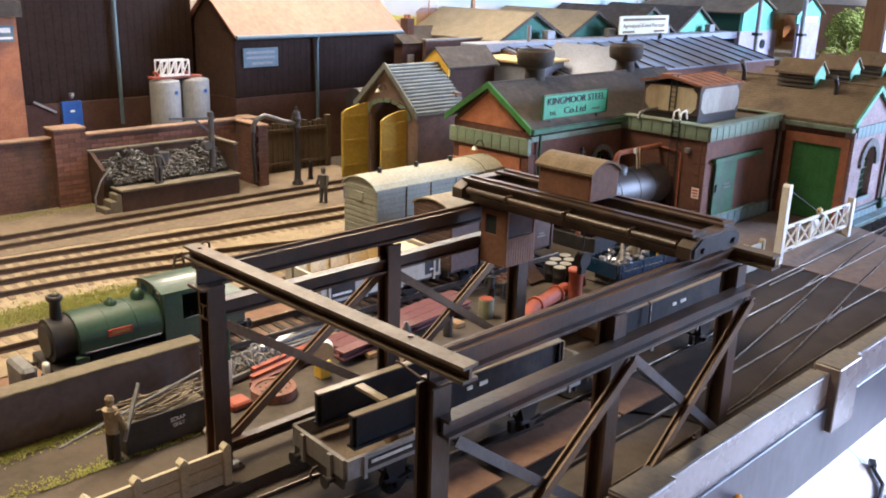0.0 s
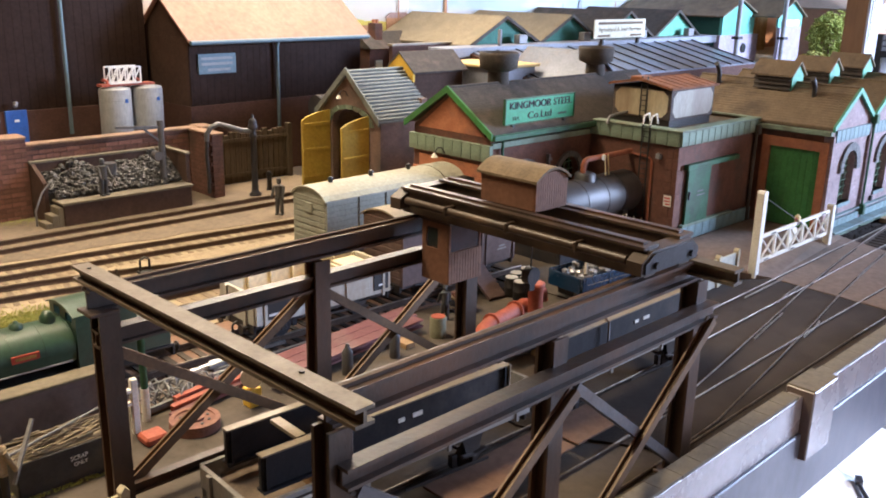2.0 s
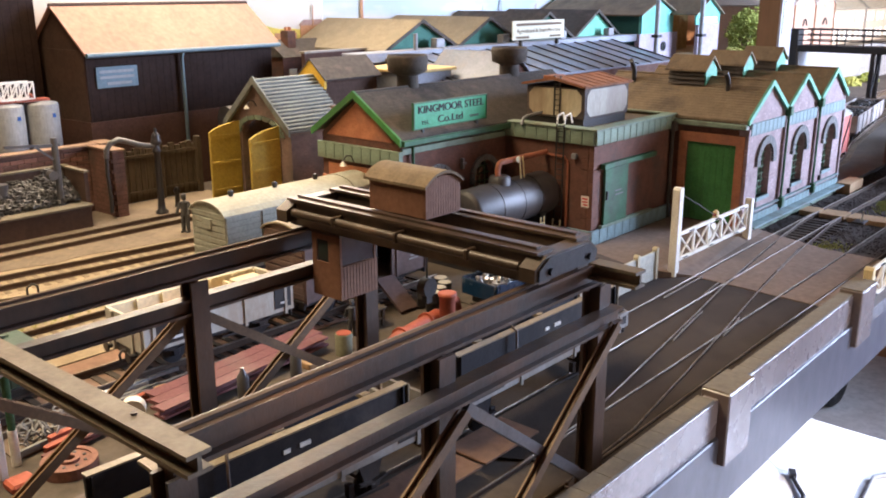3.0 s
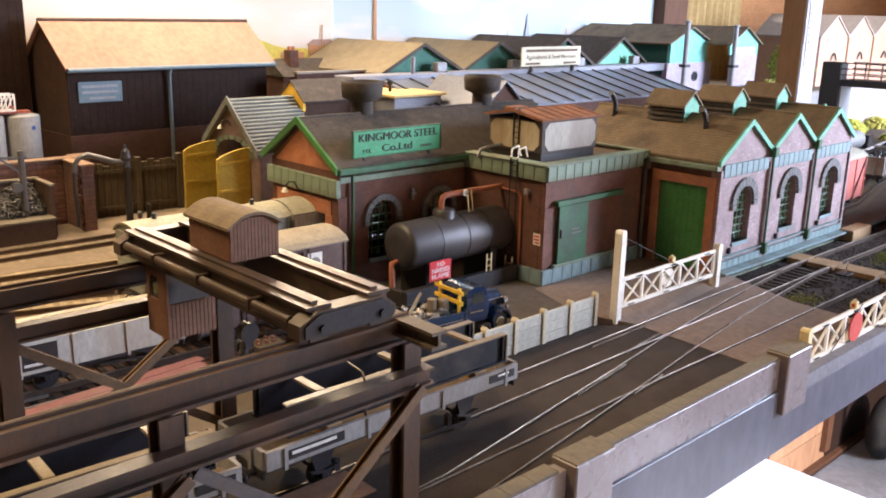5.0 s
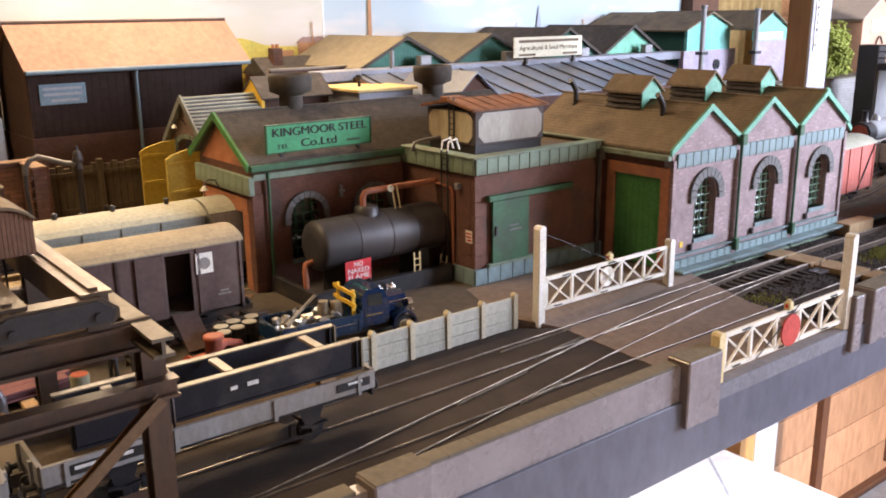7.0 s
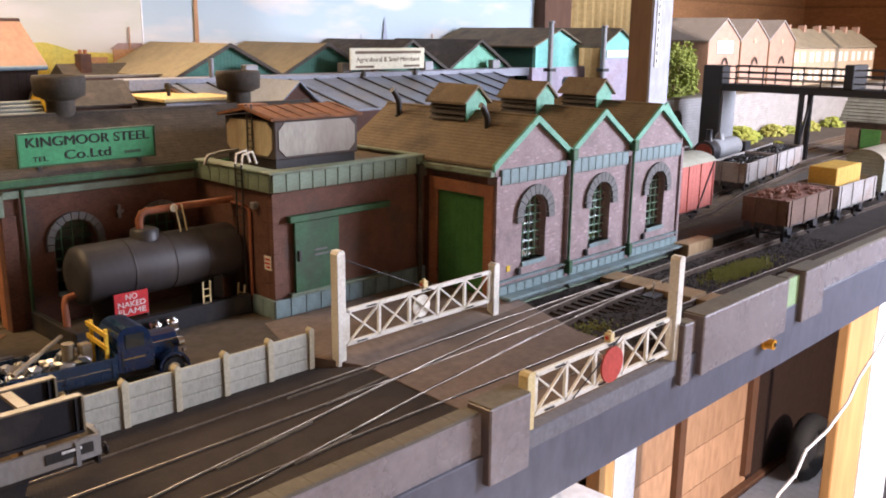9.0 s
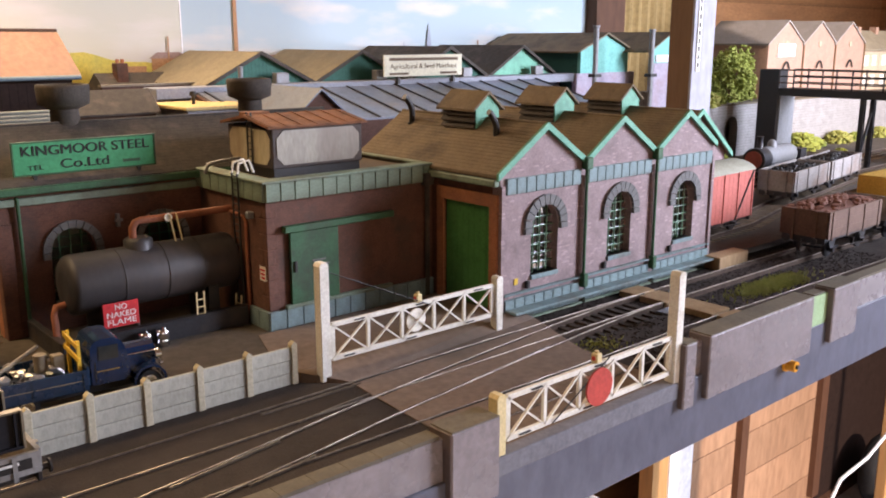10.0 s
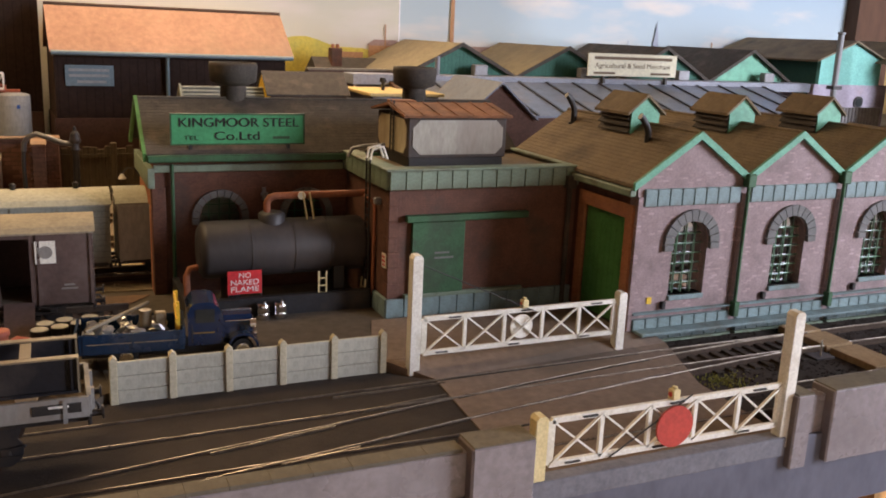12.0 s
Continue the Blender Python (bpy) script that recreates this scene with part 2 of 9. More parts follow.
wall_brown = mat("brownish_painted_wall", (0.15, 0.115, 0.105), (0.115, 0.088, 0.08), 0.7, scale=30, dirt=(0.19, 0.15, 0.135), amount=0.3, bump=0.12)
coping = mat("drab_coping_stone", (0.165, 0.14, 0.10), (0.13, 0.11, 0.08), 0.9, scale=40, dirt=(0.12, 0.105, 0.08), amount=0.35, vary=0.03)
fascia_blue = mat("slate_blue_fascia_paint", (0.13, 0.135, 0.168), (0.105, 0.11, 0.14), 0.36, scale=14, dirt=(0.15, 0.15, 0.175), amount=0.2, bump=0.05, streak=0.5)
ledge_grey = mat("pale_grey_ledge", (0.18, 0.18, 0.20), (0.14, 0.14, 0.16), 0.8, scale=50)
yard_concrete = mat("dusty_yard_surface", (0.088, 0.072, 0.057), (0.064, 0.053, 0.043), 0.95, scale=22, dirt=(0.125, 0.097, 0.075), amount=0.35, bump=0.35)
yard_brown = mat("reddish_brown_yard", (0.20, 0.115, 0.075), (0.15, 0.09, 0.062), 0.95, scale=25, dirt=(0.10, 0.075, 0.06), amount=0.3, bump=0.35)
dirt_brown = mat("trodden_brown_dirt", (0.155, 0.12, 0.085), (0.115, 0.09, 0.065), 0.95, scale=28, dirt=(0.22, 0.17, 0.11), amount=0.3, bump=0.5)
cinder = mat("black_cinder_ballast", (0.042, 0.031, 0.025), (0.027, 0.021, 0.017), 1.0, scale=45, dirt=(0.052, 0.041, 0.034), amount=0.3, bump=0.9, fine=14)
road_tan = mat("tan_grey_road", (0.215, 0.158, 0.124), (0.175, 0.13, 0.102), 0.95, scale=25, dirt=(0.125, 0.10, 0.08), amount=0.3, bump=0.2)
ballast_tan = mat("sandy_ballast", (0.30, 0.24, 0.155), (0.22, 0.175, 0.115), 1.0, scale=60, dirt=(0.17, 0.125, 0.08), amount=0.35, bump=0.9, fine=9)
grass_mat = mat("yellow_green_turf", (0.34, 0.33, 0.085), (0.20, 0.235, 0.06), 1.0, scale=150, dirt=(0.3, 0.26, 0.1), amount=0.3, bump=0.8)
leaf_mat = mat("foliage_green", (0.30, 0.34, 0.07), (0.19, 0.23, 0.05), 0.9, scale=160, dirt=(0.24, 0.24, 0.07), amount=0.3)
rail_steel = mat("polished_rail_head", (0.25, 0.205, 0.16), (0.075, 0.052, 0.037), 0.33, 0.6, scale=90, bump=0.03)
rail_rust = mat("rusty_rail_side", (0.07, 0.043, 0.028), (0.05, 0.032, 0.022), 0.8, scale=90)
sleeper_mat = mat("weathered_sleeper", (0.20, 0.15, 0.10), (0.15, 0.11, 0.072), 0.95, scale=80, vary=0.18)
sleeper_dark = mat("sooty_sleeper", (0.055, 0.043, 0.034), (0.04, 0.032, 0.026), 0.95, scale=80, vary=0.18)
timber = mat("raw_crossing_timber", (0.36, 0.235, 0.125), (0.29, 0.185, 0.1), 0.85, scale=40, streak=0.3, vary=0.08)
dark_board = mat("near_black_boarding", (0.028, 0.016, 0.0125), (0.021, 0.0125, 0.010), 0.8, scale=40, pattern=("x", 0.011), spec=0.12)
brown_board = mat("dark_brown_wall", (0.07, 0.04, 0.028), (0.055, 0.032, 0.023), 0.9, scale=40)
fence_wood = mat("tarred_fence_wood", (0.085, 0.062, 0.038), (0.06, 0.045, 0.03), 0.9, scale=50, pattern=("x", 0.008), streak=0.3)
yellow_door = mat("mustard_painted_wood", (0.50, 0.36, 0.06), (0.43, 0.30, 0.05), 0.7, scale=60, pattern=("y", 0.0065), dirt=(0.3, 0.21, 0.05), amount=0.2)
coal_mat = mat("glossy_coal", (0.02, 0.019, 0.018), (0.036, 0.033, 0.029), 0.42, scale=150, spec=0.4, vary=0.2)
wagon_grey = mat("pale_grey_wagon_paint", (0.27, 0.262, 0.25), (0.215, 0.208, 0.20), 0.7, scale=60, dirt=(0.22, 0.18, 0.14), amount=0.3, streak=0.5)
wagon_white = mat("off_white_wagon_paint", (0.46, 0.445, 0.385), (0.39, 0.375, 0.325), 0.7, scale=60, dirt=(0.33, 0.24, 0.15), amount=0.3, streak=0.4)
van_grey = mat("grey_van_planks", (0.26, 0.27, 0.225), (0.21, 0.22, 0.185), 0.75, scale=70, pattern=("z", 0.0052), dirt=(0.19, 0.17, 0.13), amount=0.25)
van_roof = mat("chalky_van_roof", (0.36, 0.355, 0.28), (0.30, 0.30, 0.235), 0.8, scale=50, dirt=(0.3, 0.27, 0.2), amount=0.3)
van_roof_tan = mat("dusty_brown_van_roof", (0.30, 0.255, 0.18), (0.24, 0.205, 0.15), 0.85, scale=50, dirt=(0.17, 0.14, 0.1), amount=0.3)
van_brown = mat("dull_brown_van_planks", (0.105, 0.068, 0.058), (0.085, 0.055, 0.047), 0.75, scale=60, pattern=("z", 0.0054), dirt=(0.2, 0.15, 0.12), amount=0.2)
van_plain = mat("dull_brown_van_ply", (0.11, 0.07, 0.06), (0.088, 0.056, 0.049), 0.75, scale=40, dirt=(0.19, 0.14, 0.12), amount=0.2)
van_red = mat("faded_red_van_planks", (0.50, 0.13, 0.10), (0.43, 0.11, 0.085), 0.7, scale=60, pattern=("x", 0.0095), dirt=(0.3, 0.12, 0.1), amount=0.2)
wagon_brown = mat("rusty_brown_mineral_wagon", (0.15, 0.085, 0.06), (0.11, 0.065, 0.048), 0.8, scale=60, dirt=(0.1, 0.06, 0.04), amount=0.35)
wagon_steel = mat("worn_grey_mineral_wagon", (0.30, 0.27, 0.25), (0.22, 0.195, 0.18), 0.75, scale=60, dirt=(0.2, 0.1, 0.06), amount=0.35)
girder_navy = mat("black_girder_paint", (0.013, 0.013, 0.017), (0.009, 0.009, 0.012), 0.5, scale=70, dirt=(0.06, 0.05, 0.045), amount=0.2)
# tan of rods and coping; on girder edges it carries the warm lamplight
girder_edge = mat("tan_and_lamplit_edge", (0.215, 0.175, 0.12), (0.165, 0.133, 0.092), 0.38, scale=70, dirt=(0.2, 0.15, 0.1), amount=0.25)
cream_ply = mat("bare_cream_wagon_panel", (0.66, 0.58, 0.40), (0.58, 0.50, 0.34), 0.8, scale=50, dirt=(0.45, 0.37, 0.23), amount=0.25)
sand_mat = mat("dry_yellow_sand", (0.58, 0.44, 0.20), (0.5, 0.37, 0.16), 0.95, scale=70, bump=0.5)
dust_floor = mat("dusty_wagon_floor", (0.16, 0.12, 0.088), (0.12, 0.092, 0.07), 0.95, scale=60)
loco_green = mat("oily_loco_green", (0.026, 0.062, 0.036), (0.02, 0.05, 0.03), 0.4, scale=50, dirt=(0.05, 0.05, 0.035), amount=0.3, spec=0.5, coat=0.15)
loco_black = mat("smokebox_black", (0.022, 0.021, 0.02), (0.036, 0.03, 0.026), 0.45, scale=70, spec=0.4)
red_plate = mat("red_name_plate", (0.45, 0.08, 0.04), rough=0.5, bump=0)
brass = mat("dull_brass", (0.55, 0.38, 0.13), rough=0.4, metal=0.9, scale=90, bump=0)
lorry_blue = mat("glossy_navy_enamel", (0.006, 0.022, 0.062), (0.005, 0.018, 0.052), 0.12, scale=40, spec=0.6, coat=0.6, bump=0.02)
lorry_blue_dull = mat("blue_planked_body", (0.008, 0.030, 0.068), (0.0065, 0.024, 0.055), 0.26, scale=50, spec=0.5, coat=0.4, bump=0.03)
chrome = mat("bright_chrome", (0.82, 0.83, 0.85), rough=0.14, metal=1.0, scale=90, bump=0)
rubber = mat("black_rubber", (0.02, 0.02, 0.02), rough=0.75, scale=120)
crate_ochre = mat("ochre_crate_board", (0.50, 0.29, 0.05), (0.43, 0.25, 0.045), 0.75, scale=60, pattern=("x", 0.012), dirt=(0.3, 0.18, 0.06), amount=0.25)
yellow_paint = mat("yellow_rack_paint", (0.72, 0.45, 0.05), (0.62, 0.38, 0.04), 0.6, scale=80, bump=0.05)
scrap_steel = mat("shiny_scrap_metal", (0.6, 0.6, 0.6), (0.45, 0.44, 0.43), 0.3, 0.8, scale=150, vary=0.25)
scrap_rust = mat("rusty_scrap_metal", (0.20, 0.095, 0.07), (0.13, 0.065, 0.05), 0.8, scale=150, vary=0.3)
girder_pink = mat("red_oxide_girder", (0.185, 0.078, 0.08), (0.145, 0.062, 0.065), 0.7, scale=70, dirt=(0.2, 0.13, 0.12), amount=0.25)
red_oxide = mat("bright_red_oxide", (0.36, 0.09, 0.05), (0.27, 0.068, 0.04), 0.65, scale=80, dirt=(0.2, 0.07, 0.05), amount=0.25)
skin_drab = mat("drab_overall_paint", (0.075, 0.075, 0.075), (0.055, 0.052, 0.05), 0.8, scale=150)
figure_tan = mat("tan_painted_figure", (0.30, 0.23, 0.14), (0.2, 0.15, 0.09), 0.8, scale=70)
blue_drum = mat("blue_drum_paint", (0.03, 0.10, 0.34), (0.025, 0.085, 0.28), 0.5, scale=80)
blue_grey = mat("grey_blue_drainpipe", (0.13, 0.19, 0.22), (0.1, 0.15, 0.18), 0.6, scale=90)
silo_grey = mat("silver_grey_tank", (0.25, 0.255, 0.26), (0.215, 0.22, 0.225), 0.55, scale=60, dirt=(0.25, 0.24, 0.22), amount=0.25, streak=0.4)
lilac_wall = mat("pale_lilac_factory_wall", (0.36, 0.32, 0.38), (0.30, 0.265, 0.315), 0.8, scale=40, pattern=("brick", *BR, (0.9, 0.88, 0.9), (1.1, 1.1, 1.1)), dirt=(0.3, 0.2, 0.2), amount=0.25)
gutter_grey = mat("blue_grey_gutter_beam", (0.235, 0.25, 0.285), (0.195, 0.21, 0.24), 0.6, scale=50, dirt=(0.2, 0.18, 0.19), amount=0.2)
post_wood = mat("dark_brown_post", (0.20, 0.115, 0.062), (0.16, 0.092, 0.05), 0.7, scale=12, streak=0.2)
post_grey = mat("grey_painted_post_face", (0.34, 0.34, 0.38), (0.29, 0.29, 0.32), 0.7, scale=14, dirt=(0.25, 0.24, 0.26), amount=0.25, streak=0.4)
shed_wood = mat("varnished_shed_boarding", (0.42, 0.20, 0.085), (0.34, 0.155, 0.066), 0.6, scale=9, pattern=("z", 0.115), dirt=(0.26, 0.12, 0.055), amount=0.3, streak=3.0, bump=0.1)
shed_ply = mat("pine_panel", (0.40, 0.235, 0.14), (0.32, 0.18, 0.105), 0.6, scale=9, dirt=(0.17, 0.09, 0.05), amount=0.35, vary=0.12, streak=0.3, bump=0.05)
batten_dark = mat("dark_stained_batten", (0.11, 0.05, 0.028), (0.085, 0.04, 0.022), 0.7, scale=12, streak=0.3)
pine_post = mat("yellow_pine_post", (0.46, 0.25, 0.10), (0.39, 0.205, 0.08), 0.6, scale=10, streak=0.15)
white_board = mat("white_laminate", (0.82, 0.82, 0.83), (0.78, 0.78, 0.79), 0.4, scale=10, bump=0.02)
floor_grey = mat("pale_concrete_floor", (0.50, 0.49, 0.47), (0.42, 0.41, 0.39), 0.85, scale=6, dirt=(0.38, 0.36, 0.33), amount=0.3)
ceiling_mat = mat("bare_roof_boards", (0.42, 0.30, 0.19), (0.35, 0.25, 0.155), 0.8, scale=8, pattern=("y", 0.12))
black_plastic = mat("black_plastic", (0.03, 0.03, 0.034), (0.04, 0.04, 0.044), 0.38, scale=20, spec=0.5, bump=0.02)
orange_plastic = mat("orange_plastic", (0.85, 0.36, 0.03), (0.8, 0.32, 0.025), 0.4, scale=60, bump=0.02)
cable_white = mat("white_cable_sheath", (0.75, 0.75, 0.75), rough=0.4, bump=0)
terrace_pink = mat("pink_brick_terrace", (0.38, 0.245, 0.185), (0.32, 0.205, 0.155), 0.85, scale=50, pattern=("brick", *BR, (0.9, 0.88, 0.88), (1.1, 1.1, 1.1)))
terrace_slate = mat("chalky_pale_slates", (0.31, 0.285, 0.265), (0.26, 0.24, 0.22), 0.85, scale=50, dirt=(0.27, 0.25, 0.23), amount=0.3, pattern=("z", 0.004))
terrace_cream = mat("cream_render", (0.45, 0.355, 0.255), (0.39, 0.31, 0.22), 0.85, scale=50)
grey_stone_wall = mat("grey_stone_blocks", (0.30, 0.29, 0.28), (0.23, 0.22, 0.215), 0.9, scale=60, pattern=("brick", 0.013, 0.006, (0.8, 0.8, 0.8), DARK_MORTAR))
window_glass = mat("dark_window_glass", (0.03, 0.035, 0.035), rough=0.12, spec=0.6, bump=0, scale=30)


def clear_glass():
    m = bpy.data.materials.new("clear_pane")
    m.use_nodes = True
    b = m.node_tree.nodes["Principled BSDF"]
    b.inputs["Base Color"].default_value = (0.9, 0.95, 0.93, 1)
    b.inputs["Roughness"].default_value, b.inputs["Transmission Weight"].default_value = 0.02, 1.0
    b.inputs["IOR"].default_value = 1.9
    return m


pane_clear = clear_glass()


def two_tone(m, low, z):
    """Paints everything of a material below the height z (metres, local) in a second tone."""
    t = m.node_tree
    N, L = t.nodes, t.links
    base = N["Principled BSDF"].inputs["Base Color"]
    old = base.links[0].from_socket
    sep = N.new("ShaderNodeSeparateXYZ")
    L.new(N.new("ShaderNodeTexCoord").outputs["Object"], sep.inputs[0])
    step = N.new("ShaderNodeMath")
    step.operation, step.inputs[1].default_value = "GREATER_THAN", z
    L.new(sep.outputs[2], step.inputs[0])
    n = N.new("ShaderNodeMix")
    n.data_type = "RGBA"
    n.inputs[6].default_value = (*low, 1)
    L.new(step.outputs[0], n.inputs[0]), L.new(old, n.inputs[7]), L.new(n.outputs[2], base)


two_tone(figure_tan, (0.035, 0.03, 0.027), 0.0195)

# ---- mesh kit, in layout units ----
class G:
    """Collects faces in layout units; solid pieces only."""

    def __init__(self):
        self.v, self.f, self.smooth, self.weld = [], [], [], False

    def add(self, verts, faces, smooth=False):
        n = len(self.v)
        self.v += [tuple(p) for p in verts]
        self.f += [tuple(n + i for i in f) for f in faces]
        self.smooth += [smooth] * len(faces)
        return self

    def box(self, x0, y0, z0, x1, y1, z1, c=0.0):
        """A box; c cuts its edges."""
        if c <= 0:
            return self.add([(x, y, z) for x in (x0, x1) for y in (y0, y1) for z in (z0, z1)],
                            [(0, 1, 3, 2), (4, 6, 7, 5), (0, 4, 5, 1), (2, 3, 7, 6), (0, 2, 6, 4), (1, 5, 7, 3)])
        vs, idx = [], {}
        lo, hi = (x0, y0, z0), (x1, y1, z1)
        for i in (0, 1):
            for j in (0, 1):
                for k in (0, 1):
                    for a in range(3):
                        p = []
                        for d, s in enumerate((i, j, k)):
                            e = hi[d] if s else lo[d]
                            p.append(e if d == a else e + (-c if s else c))
                        idx[i, j, k, a] = len(vs)
                        vs.append(p)
        fs = []
        for a in range(3):
            b1, b2 = (a + 1) % 3, (a + 2) % 3
            for s in (0, 1):
                loop = []
                for u, w in ((0, 0), (1, 0), (1, 1), (0, 1)):
                    key = [0, 0, 0]
                    key[a], key[b1], key[b2] = s, u, w
                    loop.append(idx[(*key, a)])
                fs.append(tuple(loop if s else loop[::-1]))
            for u in (0, 1):
                for w in (0, 1):
                    k0, k1 = [0, 0, 0], [0, 0, 0]
                    k0[b1] = k1[b1] = u
                    k0[b2] = k1[b2] = w
                    k0[a], k1[a] = 0, 1
                    q = (idx[(*k0, b1)], idx[(*k1, b1)], idx[(*k1, b2)], idx[(*k0, b2)])
                    fs.append(q if u == w else q[::-1])
        for i in (0, 1):
            for j in (0, 1):
                for k in (0, 1):
                    q = tuple(idx[i, j, k, a] for a in range(3))
                    fs.append(q if (i + j + k) % 2 else q[::-1])
        return self.add(vs, fs)

    def prism(self, poly, axis, a, b):
        """A polygon swept along an axis from a to b; its points are the two other coordinates, in order x, y, z."""
        n = len(poly)

        def p3(q, d):
            q = list(q)
            q.insert("xyz".index(axis), d)
            return q
        vs = [p3(q, a) for q in poly] + [p3(q, b) for q in poly]
        fs = [tuple(range(n))[::-1], tuple(range(n, 2 * n))] + [(i, (i + 1) % n, n + (i + 1) % n, n + i) for i in range(n)]
        return self.add(vs, fs)

    def cyl(self, p, q, r, n=12, r2=None, caps=True):
        p, q = Vector(p), Vector(q)
        r2 = r if r2 is None else r2
        d = (q - p).normalized()
        a = d.orthogonal().normalized()
        b = d.cross(a)
        ring = [(a * math.cos(6.28319 * i / n) + b * math.sin(6.28319 * i / n)) for i in range(n)]
        self.add([p + r * w for w in ring] + [q + r2 * w for w in ring], [(i, (i + 1) % n, n + (i + 1) % n, n + i) for i in range(n)], True)
        if caps:
            self.add([p + r * w for w in ring], [tuple(range(n))[::-1]])
            self.add([q + r2 * w for w in ring], [tuple(range(n))])
        return self

    def tube(self, pts, r, n=8):
        pts = [Vector(p) for p in pts]
        rings = []
        side = None
        for i, p in enumerate(pts):
            d = (pts[min(i + 1, len(pts) - 1)] - pts[max(i - 1, 0)]).normalized()
            side = d.orthogonal().normalized() if side is None else (side - d * side.dot(d)).normalized()
            up = d.cross(side)
            rings += [p + r * (side * math.cos(6.28319 * k / n) + up * math.sin(6.28319 * k / n)) for k in range(n)]
        fs = []
        for i in range(len(pts) - 1):
            for k in range(n):
                fs.append((i * n + k, i * n + (k + 1) % n, (i + 1) * n + (k + 1) % n, (i + 1) * n + k))
        self.add(rings, fs, True)
        self.add(rings[:n], [tuple(range(n))[::-1]])
        return self.add(rings[-n:], [tuple(range(n))])

    def bar(self, p, q, w, h, up=(0, 0, 1)):
        """A rectangular bar from p to q, w wide across and h deep along up."""
        p, q, up = Vector(p), Vector(q), Vector(up)
        d = (q - p).normalized()
        s = d.cross(up)
        s = s.normalized() if s.length > 1e-6 else d.orthogonal().normalized()
        u = s.cross(d)
        vs = [e + s * (a * w / 2) + u * (b * h / 2) for e in (p, q) for a, b in ((-1, -1), (1, -1), (1, 1), (-1, 1))]
        return self.add(vs, [(3, 2, 1, 0), (4, 5, 6, 7), (0, 1, 5, 4), (1, 2, 6, 5), (2, 3, 7, 6), (3, 0, 4, 7)])

    def sweep(self, pts, prof, up=(0, 0, 1)):
        """A closed profile (across, along up) swept along points as one piece."""
        pts, up = [Vector(p) for p in pts], Vector(up)
        k, vs = len(prof), []
        for i, p in enumerate(pts):
            d = (pts[min(i + 1, len(pts) - 1)] - pts[max(i - 1, 0)]).normalized()
            s = d.cross(up).normalized()
            u = s.cross(d)
            vs += [p + s * a + u * b for a, b in prof]
        fs = [(i * k + j, i * k + (j + 1) % k, (i + 1) * k + (j + 1) % k, (i + 1) * k + j) for i in range(len(pts) - 1) for j in range(k)]
        return self.add(vs, fs + [tuple(range(k))[::-1], tuple(range(len(vs) - k, len(vs)))])

    def ibeam(self, p, q, w, h, t=0.008, up=(0, 0, 1)):
        """A rolled joist from p to q: two flanges and a web; p and q lie on its centre line."""
        a, b, c, e = w / 2, t / 2, h / 2, h / 2 - t
        return self.sweep([p, q], [(-a, -c), (a, -c), (a, -e), (b, -e), (b, e), (a, e), (a, c), (-a, c), (-a, e), (-b, e), (-b, -e), (-a, -e)], up)

    def lathe(self, prof, c, n=16):
        """Turned about the upright through c; prof: radius and height, from below."""
        k = len(prof)
        vs = [(c[0] + r * math.cos(6.28319 * i / n), c[1] + r * math.sin(6.28319 * i / n), c[2] + z) for r, z in prof for i in range(n)]
        fs = [(j * n + i, j * n + (i + 1) % n, (j + 1) * n + (i + 1) % n, (j + 1) * n + i) for j in range(k - 1) for i in range(n)]
        self.add(vs, fs, True)
        self.add(vs[:n], [tuple(range(n))[::-1]])
        return self.add(vs[-n:], [tuple(range(n))])

    def blob(self, c, r, seed=0, rough=0.25, squash=1.0, n=6):
        rnd = random.Random(seed)
        m = n // 2 + 1
        vs, fs = [(c[0], c[1], c[2] - r * squash)], []
        for j in range(1, m):
            ph = -math.pi / 2 + math.pi * j / m
            for i in range(n):
                k = r * (1 + rough * (rnd.random() - 0.5) * 2)
                th = 6.28319 * (i + 0.5 * (j % 2)) / n
                vs.append((c[0] + k * math.cos(ph) * math.cos(th), c[1] + k * math.cos(ph) * math.sin(th), c[2] + k * squash * math.sin(ph)))
        vs.append((c[0], c[1], c[2] + r * squash))
        fs += [(0, 1 + (i + 1) % n, 1 + i) for i in range(n)]
        for j in range(m - 2):
            for i in range(n):
                a, b = 1 + j * n, 1 + (j + 1) * n
                fs.append((a + i, a + (i + 1) % n, b + (i + 1) % n, b + i))
        fs += [(len(vs) - 1, 1 + (m - 2) * n + i, 1 + (m - 2) * n + (i + 1) % n) for i in range(n)]
        return self.add(vs, fs)

    def mesh(self, name, material, org=(0, 0, 0)):
        if self.weld:
            seen, order = {}, []
            for p in self.v:
                key = tuple(round(c, 5) for c in p)
                order.append(seen.setdefault(key, len(seen)))
            self.v, self.f = list(seen), [tuple(order[i] for i in f) for f in self.f]
        me = bpy.data.meshes.new(name)
        me.from_pydata([((x - org[0]) * U, (y - org[1]) * U, (z - org[2]) * U) for x, y, z in self.v], [], self.f)
        me.polygons.foreach_set("use_smooth", self.smooth)
        me.materials.append(material)
        me.update()
        return me


ORG = {}


def thing(name, label, category, loc, group="", kind="", rz=0.0):
    """An empty at the thing's base."""
    ob = new(name)
    ob.empty_display_size = 0.01
    ob.matrix_world = pose(loc[0] * U, loc[1] * U, loc[2] * U, 0, 0, rz)
    ORG[ob.name] = loc
    return tagged(ob, label, category, group, kind)


